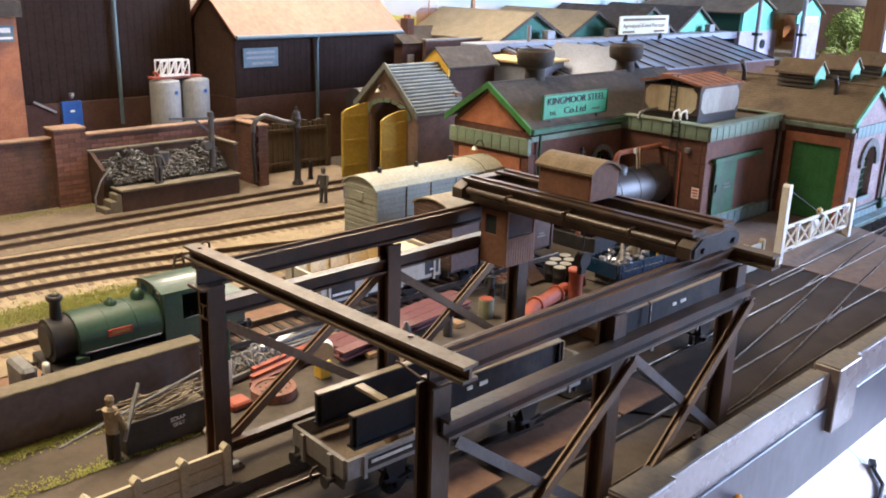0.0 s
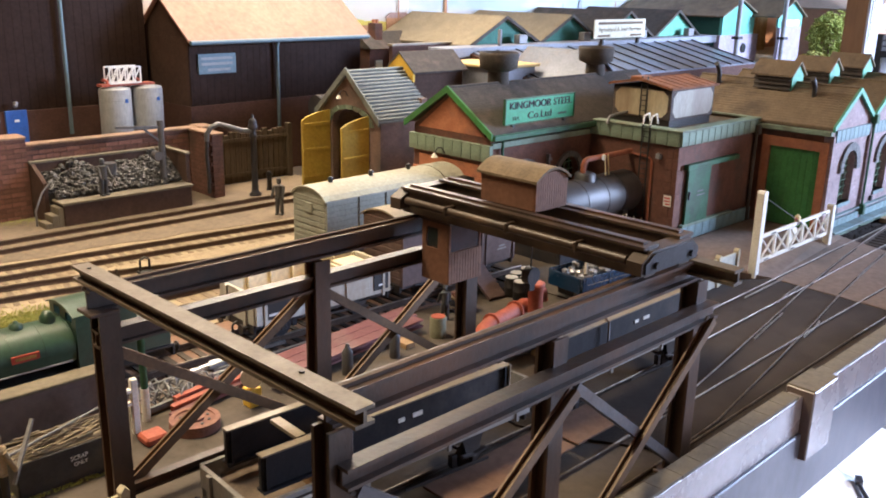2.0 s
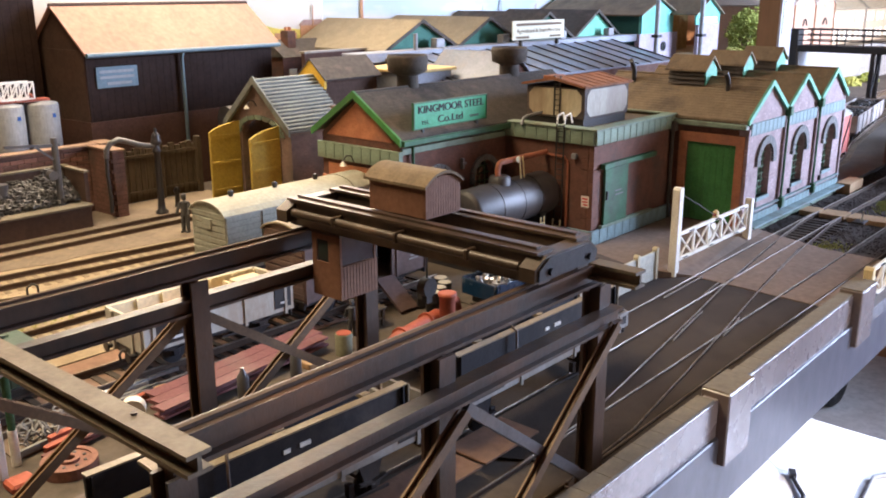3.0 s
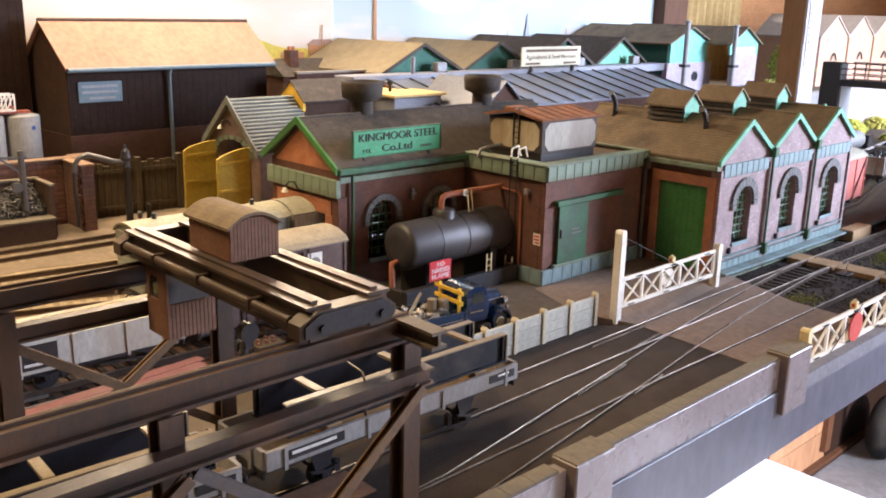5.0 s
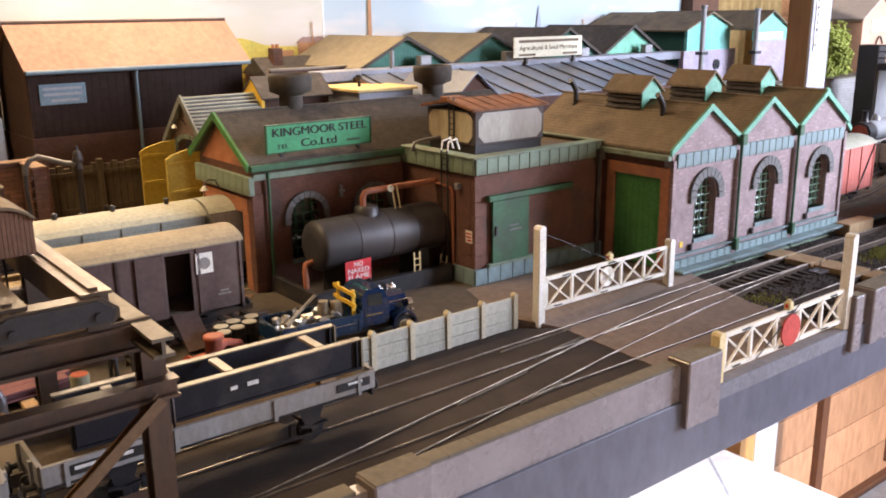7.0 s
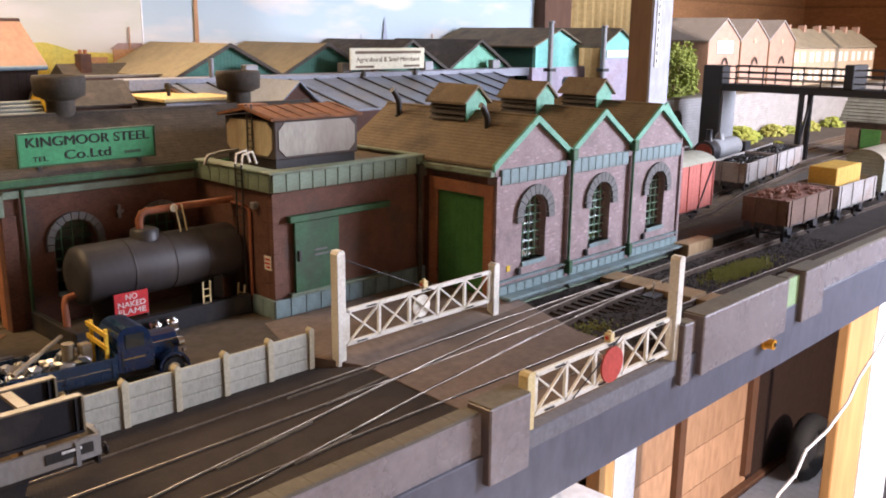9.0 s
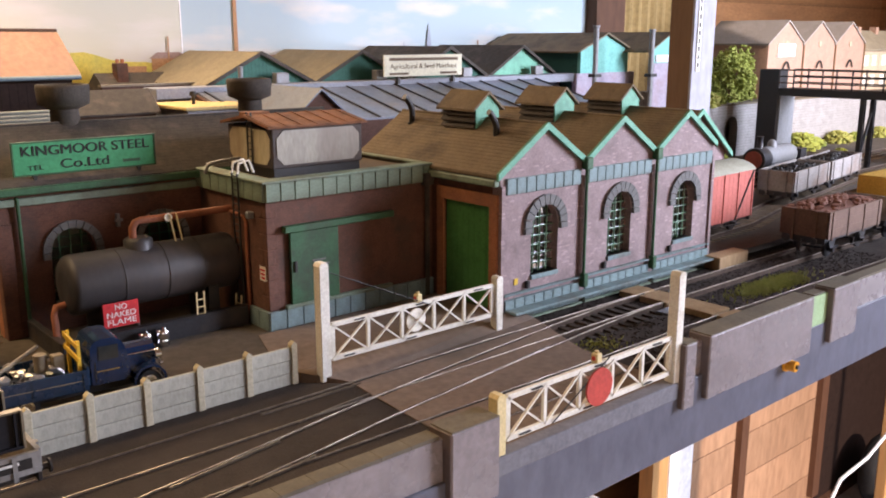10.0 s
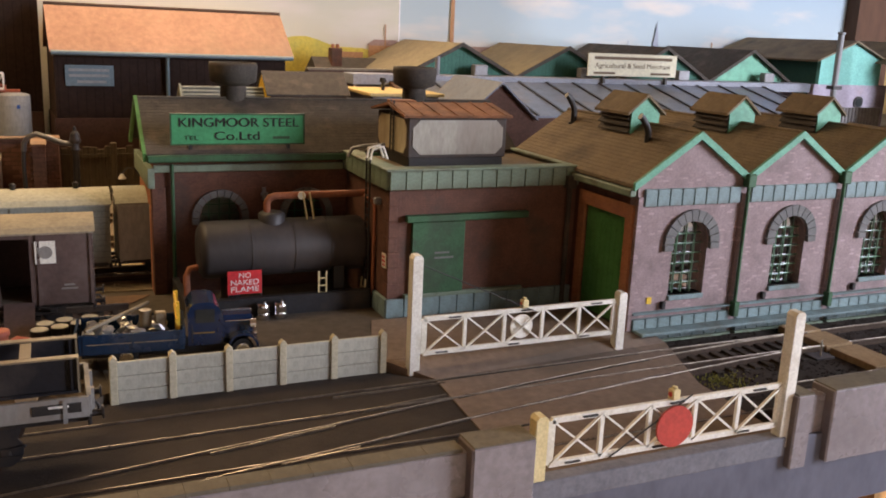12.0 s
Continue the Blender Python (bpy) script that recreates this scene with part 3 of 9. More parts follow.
def part(name, g, material, parent, label="", local=False):
    """One mesh under a thing or a part, from geometry in layout units (of the whole layout, or of the thing if local)."""
    org = (0, 0, 0) if local else ORG[parent.name]
    ob = new(name, g.mesh(name, material, org))
    ob.parent = parent
    ORG[ob.name] = org
    return tagged(ob, label)


def solo(name, g, material, label, category, loc=None, group="", kind="", rz=0.0, local=False):
    """A thing that is one mesh."""
    loc = loc or (0, 0, 0)
    ob = new(name, g.mesh(name, material, (0, 0, 0) if local else loc))
    ob.matrix_world = pose(loc[0] * U, loc[1] * U, loc[2] * U, 0, 0, rz)
    ORG[ob.name] = (0, 0, 0) if local else loc
    return tagged(ob, label, category, group, kind)


def setting(name, g, material, label=""):
    ob = new(name, g.mesh(name, material))
    ORG[ob.name] = (0, 0, 0)
    return tagged(ob, label, "", "", "structure")


def pieces(name, parent, material, base, spots):
    """Alike pieces on one mesh: base is geometry about its own origin, spots are x, y, z[, rz[, sx]] in layout units."""
    me = base.mesh(name, material)
    o = ORG[parent.name]
    for s in spots:
        ob = new(name, me)
        ob.parent = parent
        rz = s[3] if len(s) > 3 else 0
        ob.matrix_local = pose((s[0] - o[0]) * U, (s[1] - o[1]) * U, (s[2] - o[2]) * U, 0, 0, rz)
        if len(s) > 4:
            ob.scale = (s[4], 1, 1)


def arch_top(o, s):
    """Height of an opening (a, b, z0, z1, arched) at s."""
    a, b, z0, z1, arched = o
    if not arched:
        return z1
    r, c = (b - a) / 2, (a + b) / 2
    return z1 - r * arched + arched * math.sqrt(max(0, r * r - (s - c) ** 2))


def wall(g, axis, at, thick, a, b, top, openings=(), z0=0.0, breaks=()):
    """A wall along x or y between a and b, its face at `at`, with openings cut through; top is a height or a function."""
    f = top if callable(top) else (lambda s: top)
    g.weld = True
    xs = {a, b, *breaks}
    for o in openings:
        n = 12 if o[4] else 1
        xs |= {o[0] + (o[1] - o[0]) * i / n for i in range(n + 1)}
    xs = sorted(x for x in xs if a - 1e-9 <= x <= b + 1e-9)

    def slab(p, q, zp0, zq0, zp1, zq1):
        poly = [(p, zp0), (q, zq0), (q, zq1), (p, zp1)]
        g.prism(poly, "y" if axis == "x" else "x", at, at + thick)
    for p, q in zip(xs, xs[1:]):
        if q - p < 1e-6:
            continue
        mid = (p + q) / 2
        hit = [o for o in openings if o[0] < mid < o[1]]
        if not hit:
            slab(p, q, z0, z0, f(p), f(q))
        else:
            o = hit[0]
            if o[2] > z0:
                slab(p, q, z0, z0, o[2], o[2])
            slab(p, q, arch_top(o, p), arch_top(o, q), f(p), f(q))
    return g


def words(text, size, material, parent, place, rot, name="lettering", width=None):
    """Lettering from the built-in font, turned to a mesh, under a thing."""
    cu = bpy.data.curves.new("text", "FONT")
    cu.body, cu.size, cu.align_x, cu.align_y, cu.extrude = text, size * U, "CENTER", "CENTER", 0.0012 * U
    cu.offset = 0.0
    tmp = new("text", cu)
    dg = bpy.context.evaluated_depsgraph_get()
    me = bpy.data.meshes.new_from_object(tmp.evaluated_get(dg))
    bpy.data.objects.remove(tmp)
    me.materials.clear()
    me.materials.append(material)
    ob = new(name, me)
    ob.parent = parent
    o = ORG[parent.name]
    ob.matrix_local = pose(*[(p - q) * U for p, q in zip(place, o)], *rot)
    if width:
        xs = [v.co.x for v in me.vertices]
        ob.scale = (width * U / (max(xs) - min(xs)), 1, 1)
    return ob

# ---- the shed that holds the layout ----
g = G()
g.box(-9, -4.6, -6.62, 21.2, 7.4, -6.5)
setting("floor", g, floor_grey)
g = G().box(-9.2, -4.8, 7.0, 21.4, 7.6, 7.15)
setting("ceiling", g, ceiling_mat)
g = G().box(-9, 7.2, -6.5, 21.2, 7.4, 7.0)
setting("wall_north", g, shed_wood)
g = G().box(21.0, -4.6, -6.5, 21.2, 7.2, 7.0)
setting("wall_east", g, shed_wood)
g = G().box(-9.2, -4.6, -6.5, -9.0, 7.2, 7.0)
setting("wall_west", g, shed_wood)
# unseen south wall, added so that its open double door and the window beside it gate the sun
g = G()
wall(g, "x", -4.8, 0.2, -9.2, 21.2, 7.0, [(0.2, 8.2, -6.5, 2.45, 0), (8.8, 16.6, -1.5, 6.75, 0)], z0=-6.5)
setting("wall_south", g, shed_wood)
w = setting("window_1", G().box(8.8, -4.74, -1.6, 16.6, -4.62, -1.45), white_paint)
part("window_frame", G().box(8.8, -4.74, 6.6, 16.6, -4.62, 6.75).box(8.8, -4.74, -1.45, 8.95, -4.62, 6.6).box(16.45, -4.74, -1.45, 16.6, -4.62, 6.6)
     .box(13.15, -4.74, -1.45, 13.25, -4.62, 6.6), white_paint, w)
g = G().box(-9, -40, -6.7, 60, -4.8, -6.55)
setting("ground", g, floor_grey)

# ---- baseboard, fascia and ground cover ----
g = G().box(-3, 1.16, -0.27, 18.5, 6.95, -0.062)
setting("baseboard", g, fascia_blue)
FW = 1.125
g = G().box(-3, FW, -0.29, 18.5, 1.16, -0.005, 0.004)
setting("fascia", g, fascia_blue)
# the front strip lies a little lower than the yard; the road lies between the two levels
setting("ground_yard", G().prism([(-3, 2.10), (3.55, 2.10), (3.60, 2.163), (5.72, 2.163), (5.74, 2.186), (18.5, 2.186), (18.5, 6.9), (-3, 6.9)], "z", -0.061, 0.0), yard_concrete)
setting("ground_front", G().prism([(-3, 1.17), (5.68, 1.17), (5.69, 1.65), (5.80, 2.16), (3.601, 2.162), (3.551, 2.099), (-3, 2.099)], "z", -0.061, -0.042), yard_concrete)
setting("ground_cinder", G().prism([(2.74, 1.192), (4.707, 1.192), (4.718, 1.493), (4.738, 1.782), (4.754, 2.009), (4.62, 2.11), (4.60, 2.16), (3.61, 2.16), (3.2, 2.094), (2.52, 2.09), (2.50, 1.86), (2.58, 1.66), (2.70, 1.46)], "z", -0.042, -0.034), cinder)
setting("road", G().prism([(4.708, 1.176), (5.685, 1.176), (5.715, 1.668), (5.88, 2.092), (4.755, 2.009), (4.739, 1.782), (4.719, 1.493)], "z", -0.042, -0.0305), road_tan)
# ramp from the rails up to the yard
g = G()
X0, X1, X2, X3, YA, YB, YC = 4.755, 5.88, 4.606, 5.84, 2.009, 2.092, 2.1625
g.add([(X0, YA, -0.042), (X1, YB, -0.042), (X3, YC, -0.042), (X2, YC, -0.042), (X0, YA, -0.0305), (X1, YB, -0.0305), (X3, YC, 0.003), (X2, YC, 0.003)],
      [(3, 2, 1, 0), (4, 5, 6, 7), (0, 1, 5, 4), (1, 2, 6, 5), (2, 3, 7, 6), (3, 0, 4, 7)])
setting("road_ramp", g, road_tan)
setting("road_north", G().prism([(4.605, 2.164), (5.74, 2.164), (5.86, 2.2), (5.86, 2.64), (4.72, 2.64), (4.60, 2.3)], "z", 0.0, 0.004), road_tan)
setting("forecourt", G().prism([(3.62, 2.166), (4.60, 2.166), (4.598, 2.3), (4.715, 2.645), (4.70, 2.9), (3.55, 2.86)], "z", 0.0, 0.006), yard_concrete)
setting("trackbed_east", G().prism([(5.687, 1.177), (18.5, 1.177), (18.5, 2.184), (5.845, 2.184), (5.843, 2.163), (5.883, 2.092), (5.718, 1.668)], "z", -0.061, -0.056), cinder)
setting("trackbed_north", G().prism([(-3, 3.3), (2.2, 3.3), (3.0, 3.4), (3.9, 3.36), (4.2, 4.3), (4.3, 5.28), (-3, 5.32)], "z", 0.0, 0.006), ballast_tan)
rnd = random.Random(31)
edge = [(4.22 - 0.2 * i, 4.50 + 0.02 * i + rnd.uniform(-0.035, 0.035)) for i in range(37)]
setting("yard_dirt", G().prism(edge + [(-3, 5.585), (4.24, 5.585)], "z", 0.0, 0.0085), dirt_brown)
setting("siding_bed", G().prism([(-3, 2.86), (3.5, 2.84), (3.86, 3.28), (3.0, 3.39), (2.2, 3.29), (-3, 3.29)], "z", 0.0, 0.004), yard_brown)
setting("trackbed_far_east", G().prism([(7.5, 2.13), (18.5, 2.13), (18.5, 4.4), (10.5, 4.4), (7.5, 3.3)], "z", 0.0, 0.006), yard_concrete)


def retaining_wall(name, a, b, piers):
    ob = setting(name, G().box(a, FW + 0.012, -0.118, b, 1.19, 0.13, 0.003), wall_slate)
    for p, q in piers:
        pr = part("pier", G().box(p, 1.10, -0.105, q, 1.20, 0.152, 0.004), wall_slate, ob)
        # darker west face: brown paint, with the face's shade in the same colour
        part("pier_side", G().box(p - 0.003, 1.104, -0.10, p - 0.0005, 1.196, 0.148), wall_brown, pr, "brown pier side, part paint and part shade put into its colour")
    n = round((b - a) / 0.105)
    rnd = random.Random(4)
    spots = []
    for i in range(n):
        x = a + (i + 0.5) * (b - a) / n
        if not any(p - 0.03 < x < q + 0.03 for p, q in piers):
            spots.append((x, 1.165 + rnd.uniform(-0.0008, 0.0008), 0.130))
    w2 = (b - a) / n / 2 - 0.0003
    pieces("coping_stone", ob, coping, G().box(-w2, -0.029, 0, w2, 0.029, 0.012, 0.001), spots)
    for p, q in piers:
        part("pier_cap", G().box(p + 0.001, 1.101, 0.152, q - 0.001, 1.199, 0.157, 0.002), coping, ob)
    return ob


retaining_wall("retaining_wall_west", -3.0, 4.665, [(0.55, 0.74), (1.84, 2.03), (3.13, 3.32), (4.47, 4.665)])
retaining_wall("retaining_wall_east", 5.62, 18.5, [(5.63, 5.70), (5.79, 6.60), (6.79, 7.04), (8.3, 8.48), (9.7, 9.88), (11.2, 11.38)])
setting("ledge", G().box(4.665, 1.118, -0.06, 5.62, 1.175, 0.006, 0.003), ledge_grey)
g = G().box(6.62, 1.128, -0.1, 6.785, 1.14, 0.135, 0.002)
solo("patch_board", g, mat("pale_green_primer", (0.30, 0.44, 0.24), (0.26, 0.39, 0.21), 0.8, scale=60), "pale green unpainted patch set in the grey retaining wall", "board", (6.7, 1.13, -0.1))

# ---- track ----
def track(name, pts, sleepers, gauge=0.168, z=0.006, spacing=0.062, label="", chairs=True, sleep=True):
    """Two rails on sleepers along a line of points; rails stand 0.03 high."""
    ob = thing(name, label or "bullhead railway track on timber sleepers in ballast", "track", (pts[0][0], pts[0][1], z))
    P = [Vector((x, y, 0)) for x, y in pts]
    for s in (-1, 1):
        gs, gh = G(), G()
        line = []
        for i, p in enumerate(P):
            d = (P[min(i + 1, len(P) - 1)] - P[max(i - 1, 0)]).normalized()
            line.append(p + Vector((-d.y, d.x, 0)) * (s * gauge / 2))
        up = [p + Vector((0, 0, z)) for p in line]
        gs.sweep(up, [(-0.006, 0.002), (0.006, 0.002), (0.006, 0.006), (0.0025, 0.009), (0.0025, 0.025), (-0.0025, 0.025), (-0.0025, 0.009), (-0.006, 0.006)])
        gh.sweep(up, [(-0.0025, 0.025), (0.0025, 0.025), (0.0025, 0.0298), (0.0017, 0.031), (-0.0017, 0.031), (-0.0025, 0.0298)])
        r = part("rail", gs, rail_rust, ob)
        part("rail_head", gh, rail_steel, r, "polished steel rail head")
    if sleep:
        spots, acc = [], 0.0
        rnd = random.Random(len(name) + len(pts))
        for p, q in zip(P, P[1:]):
            d = q - p
            L = d.length
            while acc < L:
                c = p + d * (acc / L)
                spots.append((c.x, c.y, z - 0.0105 + rnd.uniform(0, 0.002), math.degrees(math.atan2(d.y, d.x)) + 90 + rnd.uniform(-1.5, 1.5)))
                acc += spacing
            acc -= L
        pieces("sleeper", ob, sleepers, G().box(-0.14, -0.014, 0, 0.14, 0.014, 0.012, 0.0015), spots[:300])
    return ob


def bend(p, q, m0, m1, n=14):
    """A smooth line from p to q with end slopes m0 and m1 (dy per dx)."""
    out = []
    for i in range(n + 1):
        t = i / n
        dx = q[0] - p[0]
        h = (2 * t ** 3 - 3 * t * t + 1) * p[1] + (t ** 3 - 2 * t * t + t) * dx * m0 + (-2 * t ** 3 + 3 * t * t) * q[1] + (t ** 3 - t * t) * dx * m1
        out.append((p[0] + dx * t, h))
    return out


GOODS = [(-3, 2.085), (1.182, 1.961), (2.006, 1.92), (2.624, 1.896), (3.411, 1.891), (4.03, 1.899), (4.65, 1.911), (5.579, 1.929), (6.509, 1.934), (7.762, 1.931), (18.5, 1.925)]
track("track_goods", GOODS, sleeper_dark, sleep=False, z=-0.057, label="steel rails sunk in black cinders and the crossing road")
FRONT = [(-3, 1.465), (2.932, 1.453), (4.237, 1.463), (5.27, 1.459), (6.509, 1.463), (8.175, 1.426), (18.5, 1.405)]
track("crossing_track", FRONT, sleeper_dark, sleep=False, z=-0.057, label="steel rails running along the front wall in black cinders")
CROSS = [(2.521, 1.453), (3.036, 1.474), (3.617, 1.561), (4.288, 1.664), (4.661, 1.726), (5.064, 1.781), (5.425, 1.828), (5.859, 1.877), (6.303, 1.918), (6.819, 1.935)]
track("crossover", CROSS, sleeper_dark, sleep=False, z=-0.057, label="crossover rails laid through cinders and the crossing road")
track("track_north", [(-3, 4.975), (1.5, 4.975), (3.6, 4.955), (4.3, 4.93), (5.2, 4.92)], sleeper_mat, label="dull rails on buried sleepers beside the coal stage")
track("track_shed_road", bend((-1.5, 4.82), (3.9, 4.30), -0.05, -0.08, 18) + [(4.4, 4.26)], sleeper_mat, label="weathered rails on sandy ballast towards the brick shed")
track("track_loop", bend((-2, 4.28), (1.2, 4.24), 0, 0, 6)[:-1] + bend((1.2, 4.24), (3.9, 3.62), 0.0, -0.12, 14) + [(5.0, 3.6)], sleeper_mat, label="weathered rails on sandy ballast towards the factory doorway")
track("track_yard", [(-3, 3.60), (1.4, 3.60), (2.6, 3.60), (3.9, 3.62)], sleeper_mat, label="rusty rails on sandy ballast with grass beside them")
track("siding", [(-3, 3.08), (1.2, 3.06), (2.0, 3.03), (3.75, 2.99)], sleeper_dark, label="grimy siding rails between scrap heaps")
track("track_east_middle", [(7.55, 2.47), (8.4, 2.53), (9.3, 2.74), (11, 3.0), (18.5, 3.45)], sleeper_mat, label="rails on pale ballast beside the engine shed")
track("bridge_track", [(8.6, 3.3), (12, 3.55), (18.5, 3.95)], sleeper_mat, label="rails on pale ballast that run below the bridge")
spots = [(5.91 + 0.066 * i, 1.905 + 0.001 * i, -0.060, 90 + (i % 3 - 1) * 2.0) for i in range(9)]
ob = thing("sleeper_row", "dark timber sleepers half sunk in cinders past the crossing", "sleepers", (6.0, 1.9, -0.056))
pieces("sleeper", ob, sleeper_dark, G().box(-0.145, -0.016, 0, 0.145, 0.016, 0.014, 0.002), spots)
# check rails and point blades of the turnout
for label, pts in (("polished check rail inside the crossover", [(3.865, 1.667), (4.082, 1.703), (4.278, 1.732)]), ("polished wing rail of the crossover frog", [(4.402, 1.818), (4.567, 1.842), (4.733, 1.859)]),
                   ("polished point blade of the front track", [(4.05, 1.528), (4.175, 1.542), (4.309, 1.567)]), ("polished check rail beside the goods track", [(4.34, 1.959), (4.547, 1.963), (4.774, 1.967)]),
                   ("polished check rail in the crossing road", [(5.114, 1.711), (5.373, 1.745), (5.631, 1.781)])):
    solo("check_rail", G().sweep([(x, y, -0.057) for x, y in pts], [(-0.003, 0.002), (0.003, 0.002), (0.003, 0.0298), (0.0018, 0.031), (-0.0018, 0.031), (-0.003, 0.0298)]), rail_steel, label, "rail", (pts[0][0], pts[0][1], 0), "check rails")
# flangeways beside the rails in the road: black strips laid on top for the grooves' shade
def along(pts, x):
    for (xa, ya), (xb, yb) in zip(pts, pts[1:]):
        if xa <= x <= xb:
            return ya + (yb - ya) * (x - xa) / (xb - xa)


for line in (GOODS, FRONT, CROSS):
    for side in (-1, 1):
        run = [(4.76 + 0.115 * k, along(line, 4.76 + 0.115 * k) + side * (0.084 - 0.0065), -0.0305) for k in range(9)]
        solo("flangeway", G().sweep(run, [(-0.0035, 0.0), (0.0035, 0.0), (0.0035, 0.0008), (-0.0035, 0.0008)]), hollow_shade, "narrow black strip for the shade of a flangeway groove", "groove", (run[0][0], run[0][1], -0.0305), "flangeways")
# raw timber boards across the rails
ob = thing("foot_crossing", "raw brown timber boards laid across the rails", "crossing", (6.6, 1.7, -0.056))
for y0, y1 in ((1.22, 1.37), (1.39, 1.545), (1.57, 1.81), (1.83, 1.99), (2.01, 2.12)):
    part("board", G().box(6.55, y0, -0.057, 6.71, y1, -0.025, 0.003), timber, ob)
solo("timber_block", G().box(7.40, 2.06, -0.057, 7.71, 2.165, 0.022, 0.005), timber, "raw timber block lying beside the engine shed", "timber", (7.6, 2.1, -0.056))

# stones of the ballast, turf
def scatter(name, material, label, category, n, area, r, seed, z=0.006, squash=0.7, sides=5):
    rnd = random.Random(seed)
    g = G()
    for i in range(n):
        x, y = area(rnd)
        g.blob((x, y, z), rnd.uniform(0.5, 1.0) * r, seed * 977 + i, 0.35, squash, sides)
    return solo(name, g, material, label, category, (0, 0, 0), kind="stuff")


scatter("cinder_stones", cinder, "loose black cinders round the front rails", "ballast", 5000, lambda r: (r.uniform(2.95, 4.66), r.uniform(1.2, 2.14)), 0.0036, 3, -0.036)
scatter("cinder_stones", cinder, "loose black ballast past the crossing", "ballast", 4500, lambda r: (r.uniform(5.86, 8.5), r.uniform(1.22, 2.16)), 0.008, 5, -0.055)
scatter("ballast_stones", ballast_tan, "loose sandy ballast between the north tracks", "ballast", 4200, lambda r: (r.uniform(0.4, 4.1), r.uniform(3.42, 5.25)), 0.0055, 7)


def turf(name, label, n, area, seed, h=0.03, z=0.004):
    rnd = random.Random(seed)
    g = G()
    for i in range(n):
        x, y = area(rnd)
        a = rnd.uniform(0, 6.28)
        for k in range(3):
            b = a + k * 2.1
            dx, dy = 0.0032 * math.cos(b), 0.0032 * math.sin(b)
            t = rnd.uniform(0.4, 1.0) * h
            g.add([(x - dy, y + dx, z), (x + dy, y - dx, z), (x + 2 * dx, y + 2 * dy, z + t)], [(0, 1, 2)])
    return solo(name, g, grass_mat, label, "grass", (0, 0, 0), kind="stuff")


turf("grass", "dry yellow-green turf between the yard tracks", 6500, lambda r: (r.gauss(1.45, 0.36), 3.86 + r.gauss(0, 0.06)), 2, 0.015)
turf("grass", "moss-green weeds below the brick yard wall", 1100, lambda r: (r.uniform(1.5, 2.35), 5.5 + r.gauss(0, 0.04)), 4, 0.012)
turf("grass", "green weeds between the rails past the crossing", 2200, lambda r: (r.gauss(7.35, 0.15), 1.70 + r.gauss(0, 0.04)), 6, 0.026, -0.057)
turf("grass", "green weeds beside the crossing and along the wall", 160, lambda r: (r.gauss(5.86, 0.06), 1.69 + r.gauss(0, 0.05)), 8, 0.016, -0.057)
turf("grass", "short turf along the foot of the grey yard wall", 2600, lambda r: (r.uniform(0.4, 1.36), 2.44 + abs(r.gauss(0, 0.035)) if r.random() < 0.3 else 2.735 - abs(r.gauss(0, 0.03))), 9, 0.007)

# ---- buildings ----
def arched_window(parent, x, y, z0, z1, half, name="window", ring=0.032):
    """An iron window in an arched opening of a wall that faces -y."""
    w = part(name, G().box(x - half, y - 0.012, z0 - 0.022, x + half, y + 0.05, z0, 0.002), stone_blue, parent, "arched iron window with small panes")
    g, zs = G(), z1 - half
    for i in range(1, 4):
        xx = x - half + 2 * half * i / 4
        top = zs + math.sqrt(max(0, half ** 2 - (xx - x) ** 2))
        g.box(xx - 0.0022, y + 0.03, z0, xx + 0.0022, y + 0.036, top)
    z = z0 + 0.045
    while z < z1 - 0.02:
        hw = half if z < zs else math.sqrt(max(0, half ** 2 - (z - zs) ** 2))
        g.box(x - hw, y + 0.029, z - 0.0018, x + hw, y + 0.037, z + 0.0018)
        z += 0.045
    part("glazing_grid", g, green_dark, w, "dark green glazing bars")
    poly = [(x - half, z0), (x + half, z0)] + [(x + half * math.cos(a), zs + half * math.sin(a)) for a in [math.pi * i / 10 for i in range(11)]]
    p = part("pane", G().prism(poly, "y", y + 0.040, y + 0.042), pane_clear, w)
    p.visible_shadow = False
    # arch ring of separate stones
    base_r, t = half + 0.004, ring
    for i in range(11):
        a0, a1 = math.pi * i / 11 + 0.015, math.pi * (i + 1) / 11 - 0.015
        q = [(x + r * math.cos(a), zs + r * math.sin(a)) for r, a in ((base_r, a0), (base_r + t, a0), (base_r + t, a1), (base_r, a1))]
        part("arch_stone", G().prism(q, "y", y - 0.016, y + 0.002), stone_arch, w)
    for s in (-1, 1):
        part("arch_stone", G().box(x + s * (base_r + t / 2) - t / 2, y - 0.018, zs - 0.03, x + s * (base_r + t / 2) + t / 2, y + 0.002, zs - 0.002, 0.002), stone_arch, w)
    return w


def panel_row(parent, name, material, a, b, z0, z1, y, n, depth=0.014, axis="x"):
    """A row of separate slabs standing proud of a wall that faces -y (or -x)."""
    w = (b - a) / n
    base = G().box(-w / 2 + 0.002, -depth, 0, w / 2 - 0.002, 0.003, z1 - z0, 0.002)
    if axis == "x":
        pieces(name, parent, material, base, [(a + (i + 0.5) * w, y, z0) for i in range(n)])
    else:
        pieces(name, parent, material, base, [(y, a + (i + 0.5) * w, z0, -90) for i in range(n)])


def slope(g, x0, x1, ya, za, yb, zb, t=0.014):
    """A roof plane along x from (ya, za) to (yb, zb)."""
    return g.prism([(ya, za), (yb, zb), (yb, zb + t), (ya, za + t)], "x", x0, x1)


def slope_y(g, y0, y1, xa, za, xb, zb, t=0.014):
    return g.prism([(xa, za), (xb, zb), (xb, zb + t), (xa, za + t)], "y", y0, y1)


